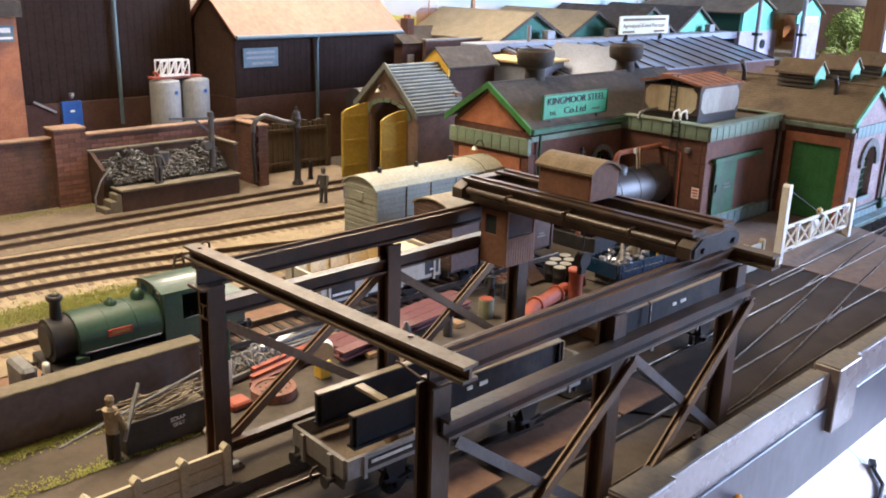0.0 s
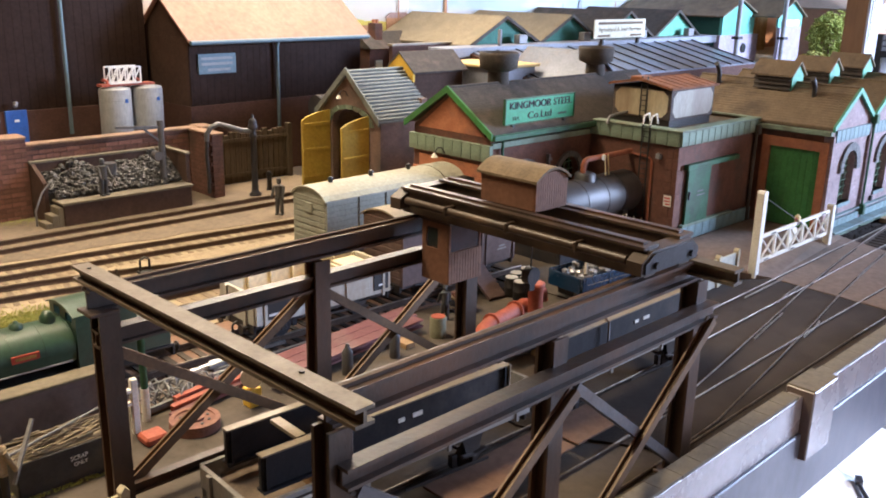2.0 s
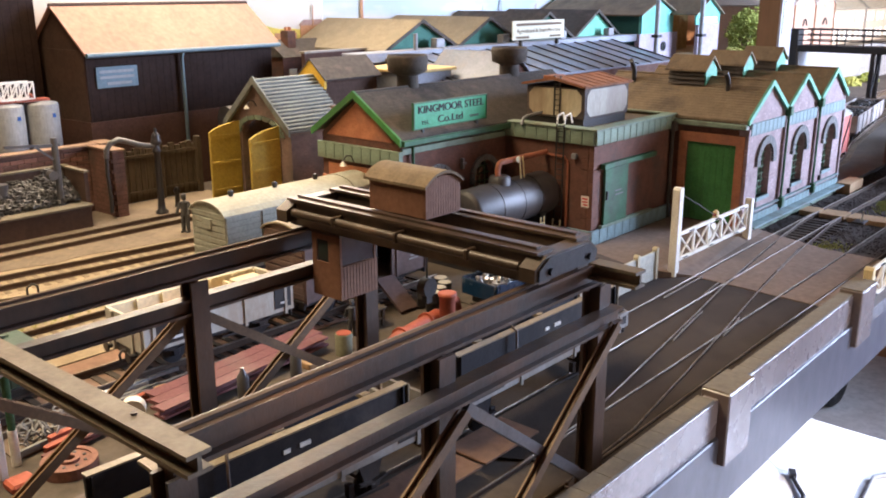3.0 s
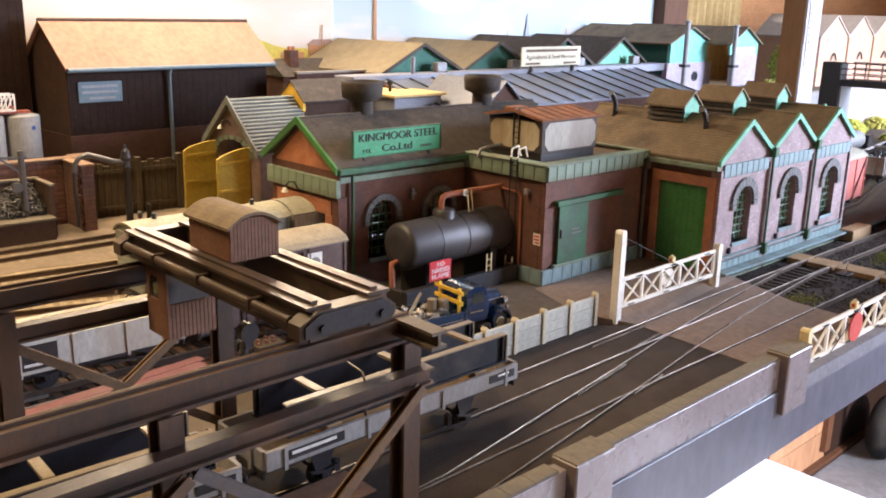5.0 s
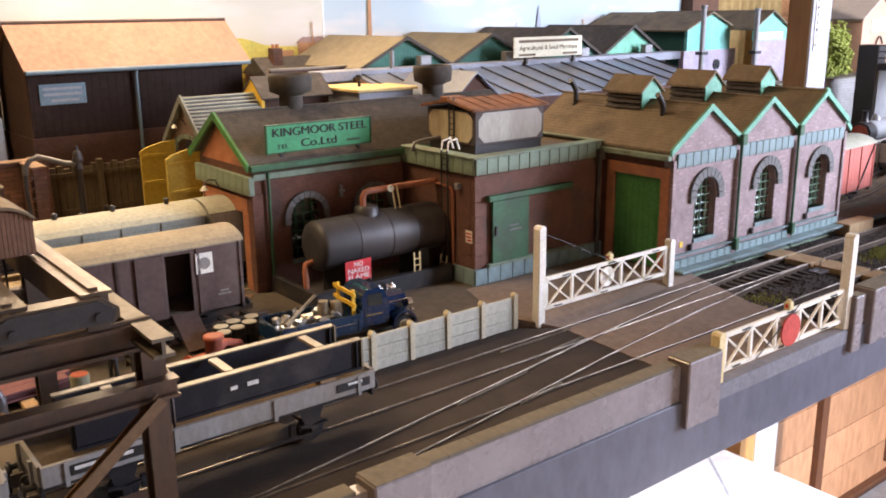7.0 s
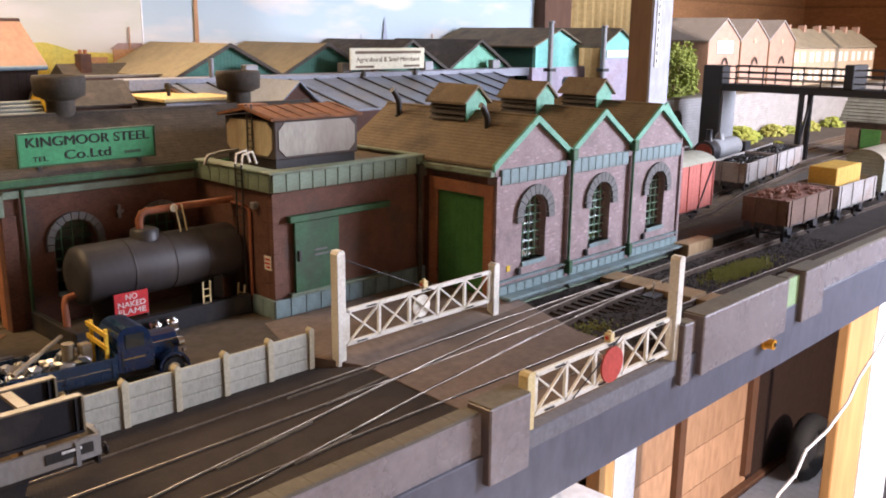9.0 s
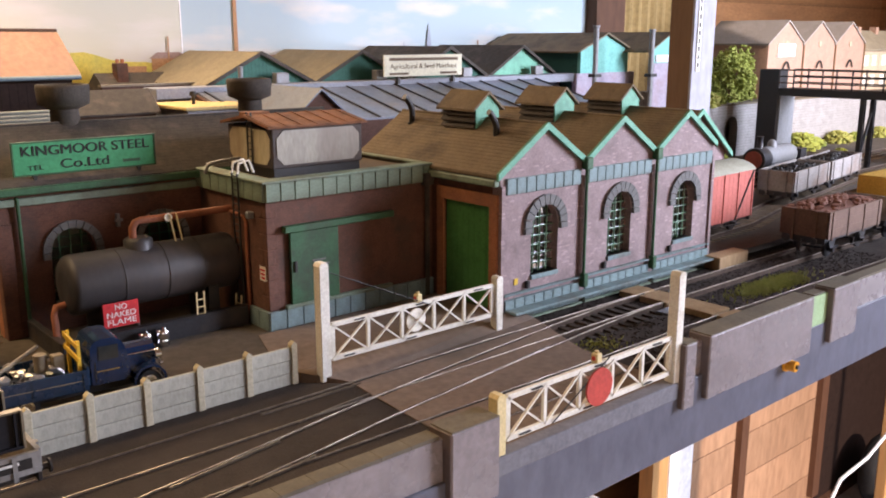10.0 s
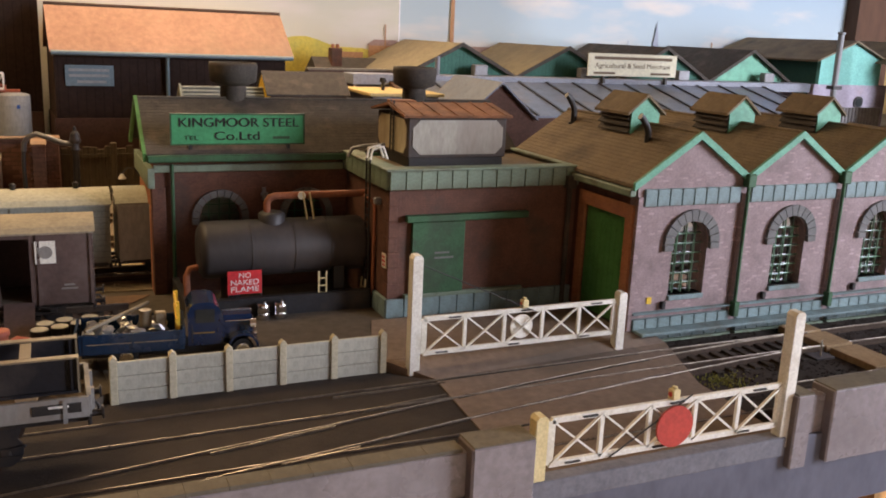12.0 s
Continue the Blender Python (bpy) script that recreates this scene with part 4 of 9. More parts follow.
def swan_lamp(name, x, y, z, label):
    """A small swan-neck lamp on a wall that faces -x."""
    ob = thing(name, label, "lamp", (x, y, z))
    part("arm", G().tube([(x, y, z), (x - 0.02, y, z + 0.035), (x - 0.055, y, z + 0.04), (x - 0.08, y, z + 0.012)], 0.004, 6), black_iron, ob)
    part("shade", G().cyl((x - 0.08, y, z - 0.012), (x - 0.08, y, z + 0.012), 0.02, 10, 0.006), white_paint, ob)
    return ob


# engine shed with three gables
EX = [5.735, 6.312, 6.889, 7.466]
EH = (EX[3] - EX[0]) / 6
EYF, EYB, EZ, EA = 2.19, 3.235, 0.664, 0.856
eshed = thing("engine_shed", "mauve-brick engine shed with three green-edged gables", "building", (6.6, 2.7, 0))
gable = lambda s: EZ + (EA - EZ) * (1 - abs(((s - EX[0]) % (2 * EH)) / EH - 1)) if s < EX[3] - 1e-6 else EZ
ops = [(x + EH + 0.015 - 0.096, x + EH + 0.015 + 0.096, 0.15, 0.482, 1) for x in EX[:3]]
g = wall(G(), "x", EYF, 0.05, EX[0], EX[3], gable, ops, breaks=[x + EH for x in EX[:3]] + EX)
part("front_wall", g, brick_mauve, eshed)
part("side_wall", wall(G(), "y", EX[0], 0.05, EYF + 0.05, EYB, EZ, [(2.25, 2.57, 0, 0.50, 0)]), brick_red, eshed)
part("side_wall", G().box(EX[3] - 0.05, EYF + 0.05, 0, EX[3], EYB, EZ), brick_mauve, eshed)
part("rear_wall", wall(G(), "x", EYB - 0.05, 0.05, EX[0] + 0.05, EX[3] - 0.05, gable, [(x + 0.15, x + 0.43, 0.1, 0.5, 0) for x in EX[:3]], breaks=[x + EH for x in EX[:3]] + EX), brick_red, eshed)
part("floor_slab", G().box(EX[0], EYF, 0.0, EX[3], EYB, 0.006), yard_concrete, eshed)
for x in EX[:3]:
    arched_window(eshed, x + EH + 0.015, EYF, 0.15, 0.482, 0.096, ring=0.05)
    for s, name in ((-1, "roof_slope"), (1, "roof_slope")):
        e, c = x + EH + s * EH, x + EH
        if s < 0 and x == EX[0]:
            e, ze = e - 0.035, EZ - 0.023
        else:
            ze = EZ
        r = part(name, slope_y(G(), EYF - 0.008, EYB + 0.02, e, ze, c, EA, 0.012), roof_brown, eshed, "brown slate roof slope with fine courses")
        # slate courses
        n = 16
        for i in range(n):
            f0 = i / n
            xa, za = e + (c - e) * f0, ze + (EA - ze) * f0
            xb, zb = e + (c - e) * (f0 + 1.02 / n), ze + (EA - ze) * (f0 + 1.02 / n)
            part("slate_course", slope_y(G(), EYF - 0.009, EYB + 0.021, xa, za + 0.0142, xb, zb + 0.0125, 0.0014), roof_brown, r)
        b = G()
        b.prism([(e, ze - 0.012), (c, EA - 0.012), (c, EA + 0.022), (e, ze + 0.022)], "y", EYF - 0.024, EYF - 0.0085)
        part("barge_board", b, green_teal, eshed, "bright green barge board")
    part("ridge", G().cyl((x + EH, EYF - 0.012, EA + 0.014), (x + EH, EYB + 0.02, EA + 0.014), 0.009, 8), roof_brown, eshed)
    panel_row(eshed, "frieze_panel", stone_blue, x + 0.03, x + 0.547, 0.558, 0.632, EYF, 8)
    panel_row(eshed, "plinth_panel", stone_blue, x + 0.022, x + 0.555, -0.045, 0.056, EYF, 8, 0.02)
    part("plinth_ledge", G().box(x + 0.012, EYF - 0.034, -0.0565, x + 0.565, EYF - 0.0045, -0.0455, 0.002), stone_green, eshed, "mossy green plinth ledge")
    part("sill_course", G().box(x + 0.02, EYF - 0.024, 0.078, x + 0.557, EYF + 0.001, 0.085), stone_blue, eshed)
for x in EX:
    part("pilaster", G().box(x - (0.001 if x == EX[0] else 0.022), EYF - 0.012, 0, x + (0.022 if x < EX[3] else 0.001), EYF + 0.002, 0.6), brick_mauve, eshed)
for x in EX[1:3]:
    p = part("downpipe", G().cyl((x, EYF - 0.024, 0.03), (x, EYF - 0.024, 0.64), 0.0085, 8), green_dark, eshed, "green downpipe")
    part("hopper", G().box(x - 0.024, EYF - 0.045, 0.63, x + 0.024, EYF - 0.006, 0.69, 0.005), green_dark, p)
    part("shoe", G().box(x - 0.016, EYF - 0.044, 0.03, x + 0.016, EYF - 0.008, 0.10, 0.004), green_dark, p)
part("gutter", G().box(EX[0] - 0.048, EYF - 0.008, 0.602, EX[0] - 0.012, 3.2, 0.634, 0.005), stone_green, eshed, "weathered green gutter")
part("step", G().box(5.76, 2.10, 0.0, 7.46, EYF - 0.02, 0.014, 0.003), stone_blue, eshed)
d = part("door", G().box(EX[0] + 0.012, 2.25, 0.008, EX[0] + 0.03, 2.57, 0.50), green_paint, eshed, "bright green wooden door")
for i in range(8):
    part("plank", G().box(EX[0] + 0.008, 2.252 + i * 0.0399, 0.01, EX[0] + 0.0125, 2.29 + i * 0.0399, 0.498), green_paint, d)
f = G().box(EX[0] - 0.012, 2.20, 0, EX[0] + 0.004, 2.25, 0.56).box(EX[0] - 0.012, 2.57, 0, EX[0] + 0.004, 2.62, 0.56).box(EX[0] - 0.012, 2.25, 0.50, EX[0] + 0.004, 2.57, 0.56)
part("door_frame", f, brick_orange, eshed, "orange brick door surround")
for i, x in enumerate(EX[:3]):
    c, y0, y1, zb = x + EH, 2.585, 2.83, 0.81
    v = part("ridge_vent", G().prism([(c - 0.075, zb), (c, zb + 0.075), (c + 0.075, zb), (c + 0.075, zb + 0.1), (c - 0.075, zb + 0.1)], "y", y0, y1), roof_dark, eshed, "louvred ridge vent with green end boards")
    part("end_board", G().prism([(c - 0.078, zb), (c, zb + 0.07), (c + 0.078, zb), (c + 0.078, zb + 0.105), (c, zb + 0.185), (c - 0.078, zb + 0.105)], "y", y0 - 0.007, y0), green_teal, v, "green end board")
    for k in range(3):
        part("louvre", G().prism([(c - 0.092, zb + 0.012 + 0.03 * k), (c - 0.074, zb + 0.03 + 0.03 * k), (c - 0.074, zb + 0.036 + 0.03 * k), (c - 0.092, zb + 0.018 + 0.03 * k)], "y", y0, y1), roof_dark, v)
    rf = G()
    rf.prism([(c - 0.105, zb + 0.095), (c, zb + 0.18), (c, zb + 0.194), (c - 0.105, zb + 0.107)], "y", y0 - 0.02, y1 + 0.02)
    rf.prism([(c + 0.105, zb + 0.095), (c, zb + 0.18), (c, zb + 0.194), (c + 0.105, zb + 0.107)], "y", y0 - 0.02, y1 + 0.02)
    part("vent_roof", rf, roof_brown, v)
for x, y, z in ((5.955, 3.09, 0.80), (5.93, 2.42, 0.76)):
    part("flue_pipe", G().tube([(x, y, z), (x, y, z + 0.08), (x - 0.008, y, z + 0.105), (x - 0.026, y, z + 0.132), (x - 0.040, y, z + 0.150), (x - 0.052, y, z + 0.156)], 0.016, 8).cyl((x, y, z), (x, y, z + 0.02), 0.026, 10), black_iron, eshed, "bent black flue pipe")
for x in (5.905, 6.48, 7.055):
    part("wall_box", G().box(x, EYF - 0.02, 0.092, x + 0.022, EYF, 0.127, 0.003), black_iron, eshed)
part("notice", G().box(5.832, EYF - 0.004, 0.12, 5.857, EYF + 0.001, 0.15), yellow_paint, eshed, "small yellow notice")

# gabled store beyond the engine shed
sto = thing("gabled_store", "pale mauve store with one green-edged gable", "building", (8.05, 2.9, 0))
SGX, SGE, SGA = 8.06, 0.50, 0.79
part("front_wall", G().prism([(SGX - 0.36, 0), (SGX + 0.36, 0), (SGX + 0.36, SGE), (SGX, SGA - 0.01), (SGX - 0.36, SGE)], "y", 2.70, 2.75), brick_mauve, sto)
for s in (-1, 1):
    part("side_wall", G().box(SGX + s * 0.34 - 0.02, 2.75, 0, SGX + s * 0.34 + 0.02, 3.22, SGE), brick_mauve, sto)
    part("roof_slope", slope_y(G(), 2.67, 3.24, SGX + s * 0.39, SGE - 0.02, SGX, SGA, 0.012), roof_brown, sto, "brown slate roof slope")
    part("barge_board", G().prism([(SGX + s * 0.39, SGE - 0.034), (SGX, SGA - 0.012), (SGX, SGA + 0.022), (SGX + s * 0.39, SGE)], "y", 2.654, 2.669), green_teal, sto, "bright green barge board")
part("rear_wall", G().prism([(SGX - 0.32, 0), (SGX + 0.32, 0), (SGX + 0.32, SGE), (SGX, SGA - 0.03), (SGX - 0.32, SGE)], "y", 3.18, 3.22), brick_mauve, sto)

# white sheet added behind the engine shed to brighten what its panes show
solo("white_card", G().box(5.75, 3.30, 0.0, 7.6, 4.35, 0.008), white_board, "added white sheet behind the engine shed that brightens its window panes", "card", (6.6, 3.8, 0))

# water tower block and its tank
WX0, WX1, WY0, WY1, WZ = 4.80, 5.733, 2.668, 3.28, 0.655
tower = thing("water_tower", "brown-brick water tower base with a green stone parapet", "building", (5.25, 2.97, 0))
part("wall", G().box(WX0, WY0, 0, WX1, WY1, 0.62), brick_tower, tower)
part("parapet", G().box(WX0 - 0.012, WY0 - 0.012, 0.60, WX1 + 0.0, WY1, 0.63), stone_green, tower)
panel_row(tower, "parapet_stone", stone_green, WX0 - 0.01, WX1, 0.575, WZ, WY0, 13, 0.022)
panel_row(tower, "parapet_stone", stone_green, WY0 - 0.01, WY1, 0.575, WZ, WX0, 8, 0.022, "y")
part("coping", G().box(WX0 - 0.03, WY0 - 0.03, WZ, WX1, WY0 + 0.05, WZ + 0.012, 0.003).box(WX0 - 0.03, WY0 + 0.05, WZ, WX0 + 0.05, WY1, WZ + 0.012, 0.003)
     .box(WX1 - 0.05, WY0 + 0.05, WZ, WX1, WY1, WZ + 0.012, 0.003), stone_green, tower)
part("roof", G().box(WX0 + 0.0, WY0 + 0.0, 0.63, WX1 - 0.0, WY1, 0.64), roof_brown, tower, "dusty flat roof")
panel_row(tower, "plinth_stone", stone_blue, WX0 - 0.012, WX1, 0.0, 0.085, WY0, 11, 0.016)
panel_row(tower, "plinth_stone", stone_blue, WY0 - 0.012, WY0 + 0.16, 0.0, 0.085, WX0, 2, 0.016, "y")
for z in range(7):
    for s in (0, 1):
        w = 0.05 if (z + s) % 2 else 0.035
        part("quoin", G().box(WX0 - 0.004, WY0 - 0.004, 0.09 + z * 0.069, WX0 + w, WY0 + 0.03, 0.09 + z * 0.069 + 0.064, 0.002) if s else
             G().box(WX0 - 0.0045, WY0 + 0.031, 0.09 + z * 0.069, WX0 + 0.02, WY0 + 0.03 + w, 0.09 + z * 0.069 + 0.064, 0.002), brick_tower, tower)
dr = part("sliding_door", G().box(4.90, WY0 - 0.022, 0.10, 5.155, WY0 - 0.006, 0.43, 0.003), green_dark, tower, "dark green sliding door")
part("lettering_bar", G().box(5.01, WY0 - 0.025, 0.285, 5.08, WY0 - 0.021, 0.293).box(5.01, WY0 - 0.025, 0.262, 5.10, WY0 - 0.021, 0.270), stone_arch, dr)
part("door_handle", G().box(4.915, WY0 - 0.03, 0.25, 4.93, WY0 - 0.021, 0.30, 0.002), black_iron, dr)
part("door_rail", G().box(4.87, WY0 - 0.034, 0.432, 5.47, WY0 - 0.003, 0.462, 0.003), green_dark, tower, "green door rail")
part("bottom_rail", G().box(4.87, WY0 - 0.03, 0.088, 5.46, WY0 - 0.003, 0.105, 0.003), stone_green, tower)
part("downpipe", G().cyl((5.685, WY0 - 0.02, 0.0), (5.685, WY0 - 0.02, 0.58), 0.012, 8).box(5.66, WY0 - 0.045, 0.56, 5.71, WY0, 0.62, 0.004), roof_dark, tower, "dark downpipe with hopper")
part("pipe", G().tube([(WX0 - 0.012, 2.83, 0.06), (WX0 - 0.012, 2.83, 0.47), (WX0 - 0.012, 2.85, 0.49), (WX0 - 0.012, 3.0, 0.50)], 0.008, 8), pipe_orange, tower, "rusty pipe down the wall")
part("wall_lamp", G().box(WX0 - 0.03, 2.77, 0.49, WX0, 2.80, 0.52, 0.004), galvanised, tower)
part("notice", G().box(WX0 - 0.006, 2.685, 0.22, WX0, 2.735, 0.285), white_paint, tower, "small white notice with red bars")
part("notice_bars", G().box(WX0 - 0.008, 2.692, 0.265, WX0 - 0.005, 2.728, 0.273).box(WX0 - 0.008, 2.692, 0.247, WX0 - 0.005, 2.728, 0.255).box(WX0 - 0.008, 2.692, 0.23, WX0 - 0.005, 2.72, 0.238), red_sign, tower)
ld = thing("wall_ladder", "black iron ladder up the water tower wall", "ladder", (WX0 - 0.03, 2.92, 0.1))
for y in (2.85, 2.90):
    part("stile", G().bar((WX0 - 0.03, y, 0.06), (WX0 - 0.03, y, 0.70), 0.006, 0.006, (0, 1, 0)), black_iron, ld)
for i in range(20):
    part("rung", G().bar((WX0 - 0.03, 2.85, 0.08 + i * 0.031), (WX0 - 0.03, 2.90, 0.08 + i * 0.031), 0.004, 0.004), black_iron, ld)
part("hand_hoop", G().tube([(WX0 - 0.03, 2.85, 0.68), (WX0 - 0.02, 2.85, 0.725), (WX0 + 0.03, 2.85, 0.735), (WX0 + 0.05, 2.85, 0.68)], 0.006, 6)
     .tube([(WX0 - 0.03, 2.90, 0.68), (WX0 - 0.02, 2.90, 0.725), (WX0 + 0.03, 2.90, 0.735), (WX0 + 0.05, 2.90, 0.68)], 0.006, 6), white_paint, ld, "white hand hoops")
lo_ = part("lower_ladder", G().bar((WX0 - 0.05, 2.85, 0.0), (WX0 - 0.04, 2.85, 0.13), 0.007, 0.007, (0, 1, 0)), cream_paint, ld, "cream lower ladder")
part("stile", G().bar((WX0 - 0.05, 2.90, 0.0), (WX0 - 0.04, 2.90, 0.13), 0.007, 0.007, (0, 1, 0)), cream_paint, lo_)
for z in (0.045, 0.09):
    part("rung", G().bar((WX0 - 0.045, 2.85, z), (WX0 - 0.045, 2.90, z), 0.005, 0.005), cream_paint, lo_)
TX0, TX1, TY0, TY1 = 4.94, 5.43, 2.83, 3.235
tank = thing("water_tank", "stained cream and grey water tank with a rusty lid", "water tank", (5.19, 3.02, 0.66))
part("bearer", G().box(TX0 + 0.01, TY0 + 0.01, 0.64, TX1 - 0.01, TY1 - 0.01, 0.685), black_iron, tank)
part("body", G().box(TX0, TY0, 0.685, TX1, TY1, 0.865, 0.004), tank_frame, tank)
def octagon(a0, a1, z0, z1, c):
    return [(a0 + c, z0), (a1 - c, z0), (a1, z0 + c), (a1, z1 - c), (a1 - c, z1), (a0 + c, z1), (a0, z1 - c), (a0, z0 + c)]
part("end_panel", G().prism(octagon(TY0 + 0.02, TY1 - 0.02, 0.70, 0.855, 0.035), "x", TX0 - 0.004, TX0 + 0.002), tank_cream, tank, "cream end panel with stains")
part("side_panel", G().prism(octagon(TX0 + 0.02, TX1 - 0.02, 0.70, 0.855, 0.035), "y", TY0 - 0.004, TY0 + 0.002), tank_grey, tank, "pale grey side panel")
ym = (TY0 + TY1) / 2
lid = G().prism([(TY0 - 0.02, 0.866), (ym, 0.905), (TY1 + 0.02, 0.866), (TY1 + 0.02, 0.876), (ym, 0.917), (TY0 - 0.02, 0.876)], "x", TX0 - 0.03, TX1 + 0.02)
lp = part("lid", lid, rust, tank, "rusty sheet lid")
for i in range(7):
    part("lid_seam", G().prism([(TY0 - 0.021, 0.876), (ym, 0.917), (TY1 + 0.021, 0.876), (TY1 + 0.021, 0.879), (ym, 0.921), (TY0 - 0.021, 0.879)], "x", TX0 - 0.02 + i * 0.082, TX0 - 0.014 + i * 0.082), rust, lp)
part("hatch", G().box(TX0 + 0.0, ym + 0.01, 0.90, TX0 + 0.12, ym + 0.09, 0.925, 0.004), rust, lp)
for y in (2.99, 3.03):
    part("ladder_stile", G().bar((TX0 - 0.012, y, 0.69), (TX0 - 0.012, y, 0.93), 0.006, 0.006, (0, 1, 0)), black_iron, tank)
for i in range(8):
    part("ladder_rung", G().bar((TX0 - 0.012, 2.99, 0.70 + i * 0.03), (TX0 - 0.012, 3.03, 0.70 + i * 0.03), 0.004, 0.004), black_iron, tank)
part("overflow_pipe", G().tube([(TX0 + 0.01, 3.12, 0.71), (WX0 + 0.04, 3.14, 0.70), (WX0 - 0.02, 3.14, 0.69), (WX0 - 0.04, 3.14, 0.65)], 0.009, 8), galvanised, tank, "grey overflow pipe")

# factory with the green name board
KX0, KX1, KY0, KY1, KYM, KE, KA = 3.895, 5.72, 3.287, 3.893, 3.59, 0.632, 0.866
fac = thing("factory", "brown-brick factory with green gable trim and sooty slate roof", "building", (4.8, 3.62, 0))
part("front_wall", wall(G(), "x", KY0, 0.05, KX0, WX0 + 0.05, KE, [(4.19 - 0.095, 4.19 + 0.095, 0.14, 0.45, 1), (4.60 - 0.095, 4.60 + 0.095, 0.14, 0.45, 1)]), brick_red, fac)
kg = lambda s: KE + (KA - KE) * (1 - abs(s - KYM) / 0.318) - 0.004
part("gable_wall", wall(G(), "y", KX0, 0.05, KY0 + 0.05, KY1, kg, [(KYM - 0.2, KYM + 0.2, 0, 0.40, 0)], breaks=[KYM]), brick_red, fac)
part("gable_panel", G().prism([(KY0 + 0.04, KE + 0.0), (KYM, KA - 0.03), (KY1 - 0.04, KE + 0.0)], "x", KX0 - 0.004, KX0), brick_orange, fac, "orange rendered gable")
part("lintel", G().box(KX0 - 0.008, KYM - 0.25, 0.40, KX0, KYM + 0.25, 0.475), brick_orange, fac, "orange brick lintel")
panel_row(fac, "frieze_stone", stone_green, KY0 - 0.02, KY1 + 0.02, 0.50, 0.592, KX0, 9, 0.026, "y")
part("rear_wall", G().box(KX0 + 0.05, KY1 - 0.05, 0, KX1, KY1, KE), brick_red, fac)
part("inner_wall", G().box(KX1 - 0.05, KY0 + 0.05, 0, KX1, KY1 - 0.05, KE), brick_red, fac)
r = part("roof_slope", slope(G(), KX0 - 0.03, KX1, KY0 - 0.045, KE + 0.012, KYM, KA, 0.014), roof_dark, fac, "sooty slate roof slope")
for i in range(18):
    f0, f1 = i / 18, (i + 1.03) / 18
    part("slate_course", slope(G(), KX0 - 0.031, KX1, KY0 - 0.045 + (KYM - KY0 + 0.045) * f0, KE + 0.0265 + (KA - KE - 0.012) * f0, KY0 - 0.045 + (KYM - KY0 + 0.045) * f1, KE + 0.0258 + (KA - KE - 0.012) * f1, 0.0008), roof_dark, r)
part("roof_slope", slope(G(), KX0 - 0.03, KX1, KYM, KA, KY1 + 0.045, KE + 0.012, 0.014), roof_dark, fac, "sooty slate roof slope")
part("ridge", G().cyl((KX0 - 0.03, KYM, KA + 0.014), (KX1, KYM, KA + 0.014), 0.008, 8), roof_dark, fac)
for s, ye in ((-1, KY0 - 0.045), (1, KY1 + 0.045)):
    part("barge_board", G().prism([(ye, KE - 0.006), (KYM, KA - 0.015), (KYM, KA + 0.024), (ye, KE + 0.03)], "x", KX0 - 0.046, KX0 - 0.031), green_paint, fac, "bright green barge board")
part("eaves_board", G().box(KX0 - 0.03, KY0 - 0.058, 0.622, WX0 + 0.3, KY0 - 0.02, 0.655, 0.005), green_dark, fac, "green eaves board")
part("frieze", G().box(KX0, KY0 - 0.018, 0.572, WX0 - 0.02, KY0 + 0.001, 0.605, 0.003), stone_green, fac)
part("corner_post", G().box(KX0 - 0.012, KY0 - 0.012, 0, KX0 + 0.05, KY0 + 0.04, 0.50, 0.004), brick_red, fac)
part("corner_post", G().box(KX0 - 0.012, KY0 + 0.04, 0, KX0 + 0.02, KYM - 0.2, 0.40, 0.002), brick_orange, fac)
part("corner_post", G().box(KX0 - 0.012, KYM + 0.2, 0, KX0 + 0.02, KY1, 0.40, 0.002), brick_orange, fac)
part("downpipe", G().cyl((3.975, KY0 - 0.018, 0.0), (3.975, KY0 - 0.018, 0.61), 0.0085, 8), green_dark, fac, "green downpipe")
arched_window(fac, 4.19, KY0, 0.14, 0.45, 0.095)
arched_window(fac, 4.60, KY0, 0.14, 0.45, 0.095)
for x in (4.322, 5.283):
    v = part("roof_vent", G().lathe([(0.066, 0.82), (0.062, 0.95)], (x, 3.63, 0), 20), roof_dark, fac, "drum-shaped roof ventilator")
    part("drum", G().lathe([(0.062, 0.94), (0.112, 0.962), (0.118, 1.035), (0.114, 1.052), (0.104, 1.052), (0.098, 1.035)], (x, 3.63, 0), 24), roof_dark, v)
swan_lamp("wall_lamp", KX0 - 0.03, KYM + 0.02, 0.505, "small swan-neck lamp over the factory doorway")
sg = thing("name_board", "green factory name board with black lettering", "sign", (4.28, 3.265, 0.70))
part("board", G().box(3.975, 3.258, 0.702, 4.578, 3.268, 0.834, 0.002), sign_green, sg)
part("board_frame", G().box(3.97, 3.254, 0.832, 4.583, 3.271, 0.839).box(3.97, 3.254, 0.697, 4.583, 3.271, 0.703).box(3.97, 3.254, 0.703, 3.976, 3.271, 0.832).box(4.577, 3.254, 0.703, 4.583, 3.271, 0.832), green_dark, sg)
for dx in (0, 0.002):
    words("KINGMOOR STEEL", 0.058, black_letter, sg, (4.277 + dx, 3.2565 - dx * 0.1, 0.797), (90, 0, 0), width=0.545)
for dx in (0, 0.002):
    words("Co.Ltd", 0.056, black_letter, sg, (4.265 + dx, 3.2565 - dx * 0.1, 0.736), (90, 0, 0), width=0.205)
words("TEL", 0.030, black_letter, sg, (4.06, 3.2565, 0.728), (90, 0, 0), width=0.065)
part("lettering_bar", G().box(4.43, 3.2563, 0.722, 4.51, 3.2575, 0.735), green_dark, sg)
part("bracket", G().box(4.05, 3.268, 0.65, 4.065, 3.36, 0.72), black_iron, sg)
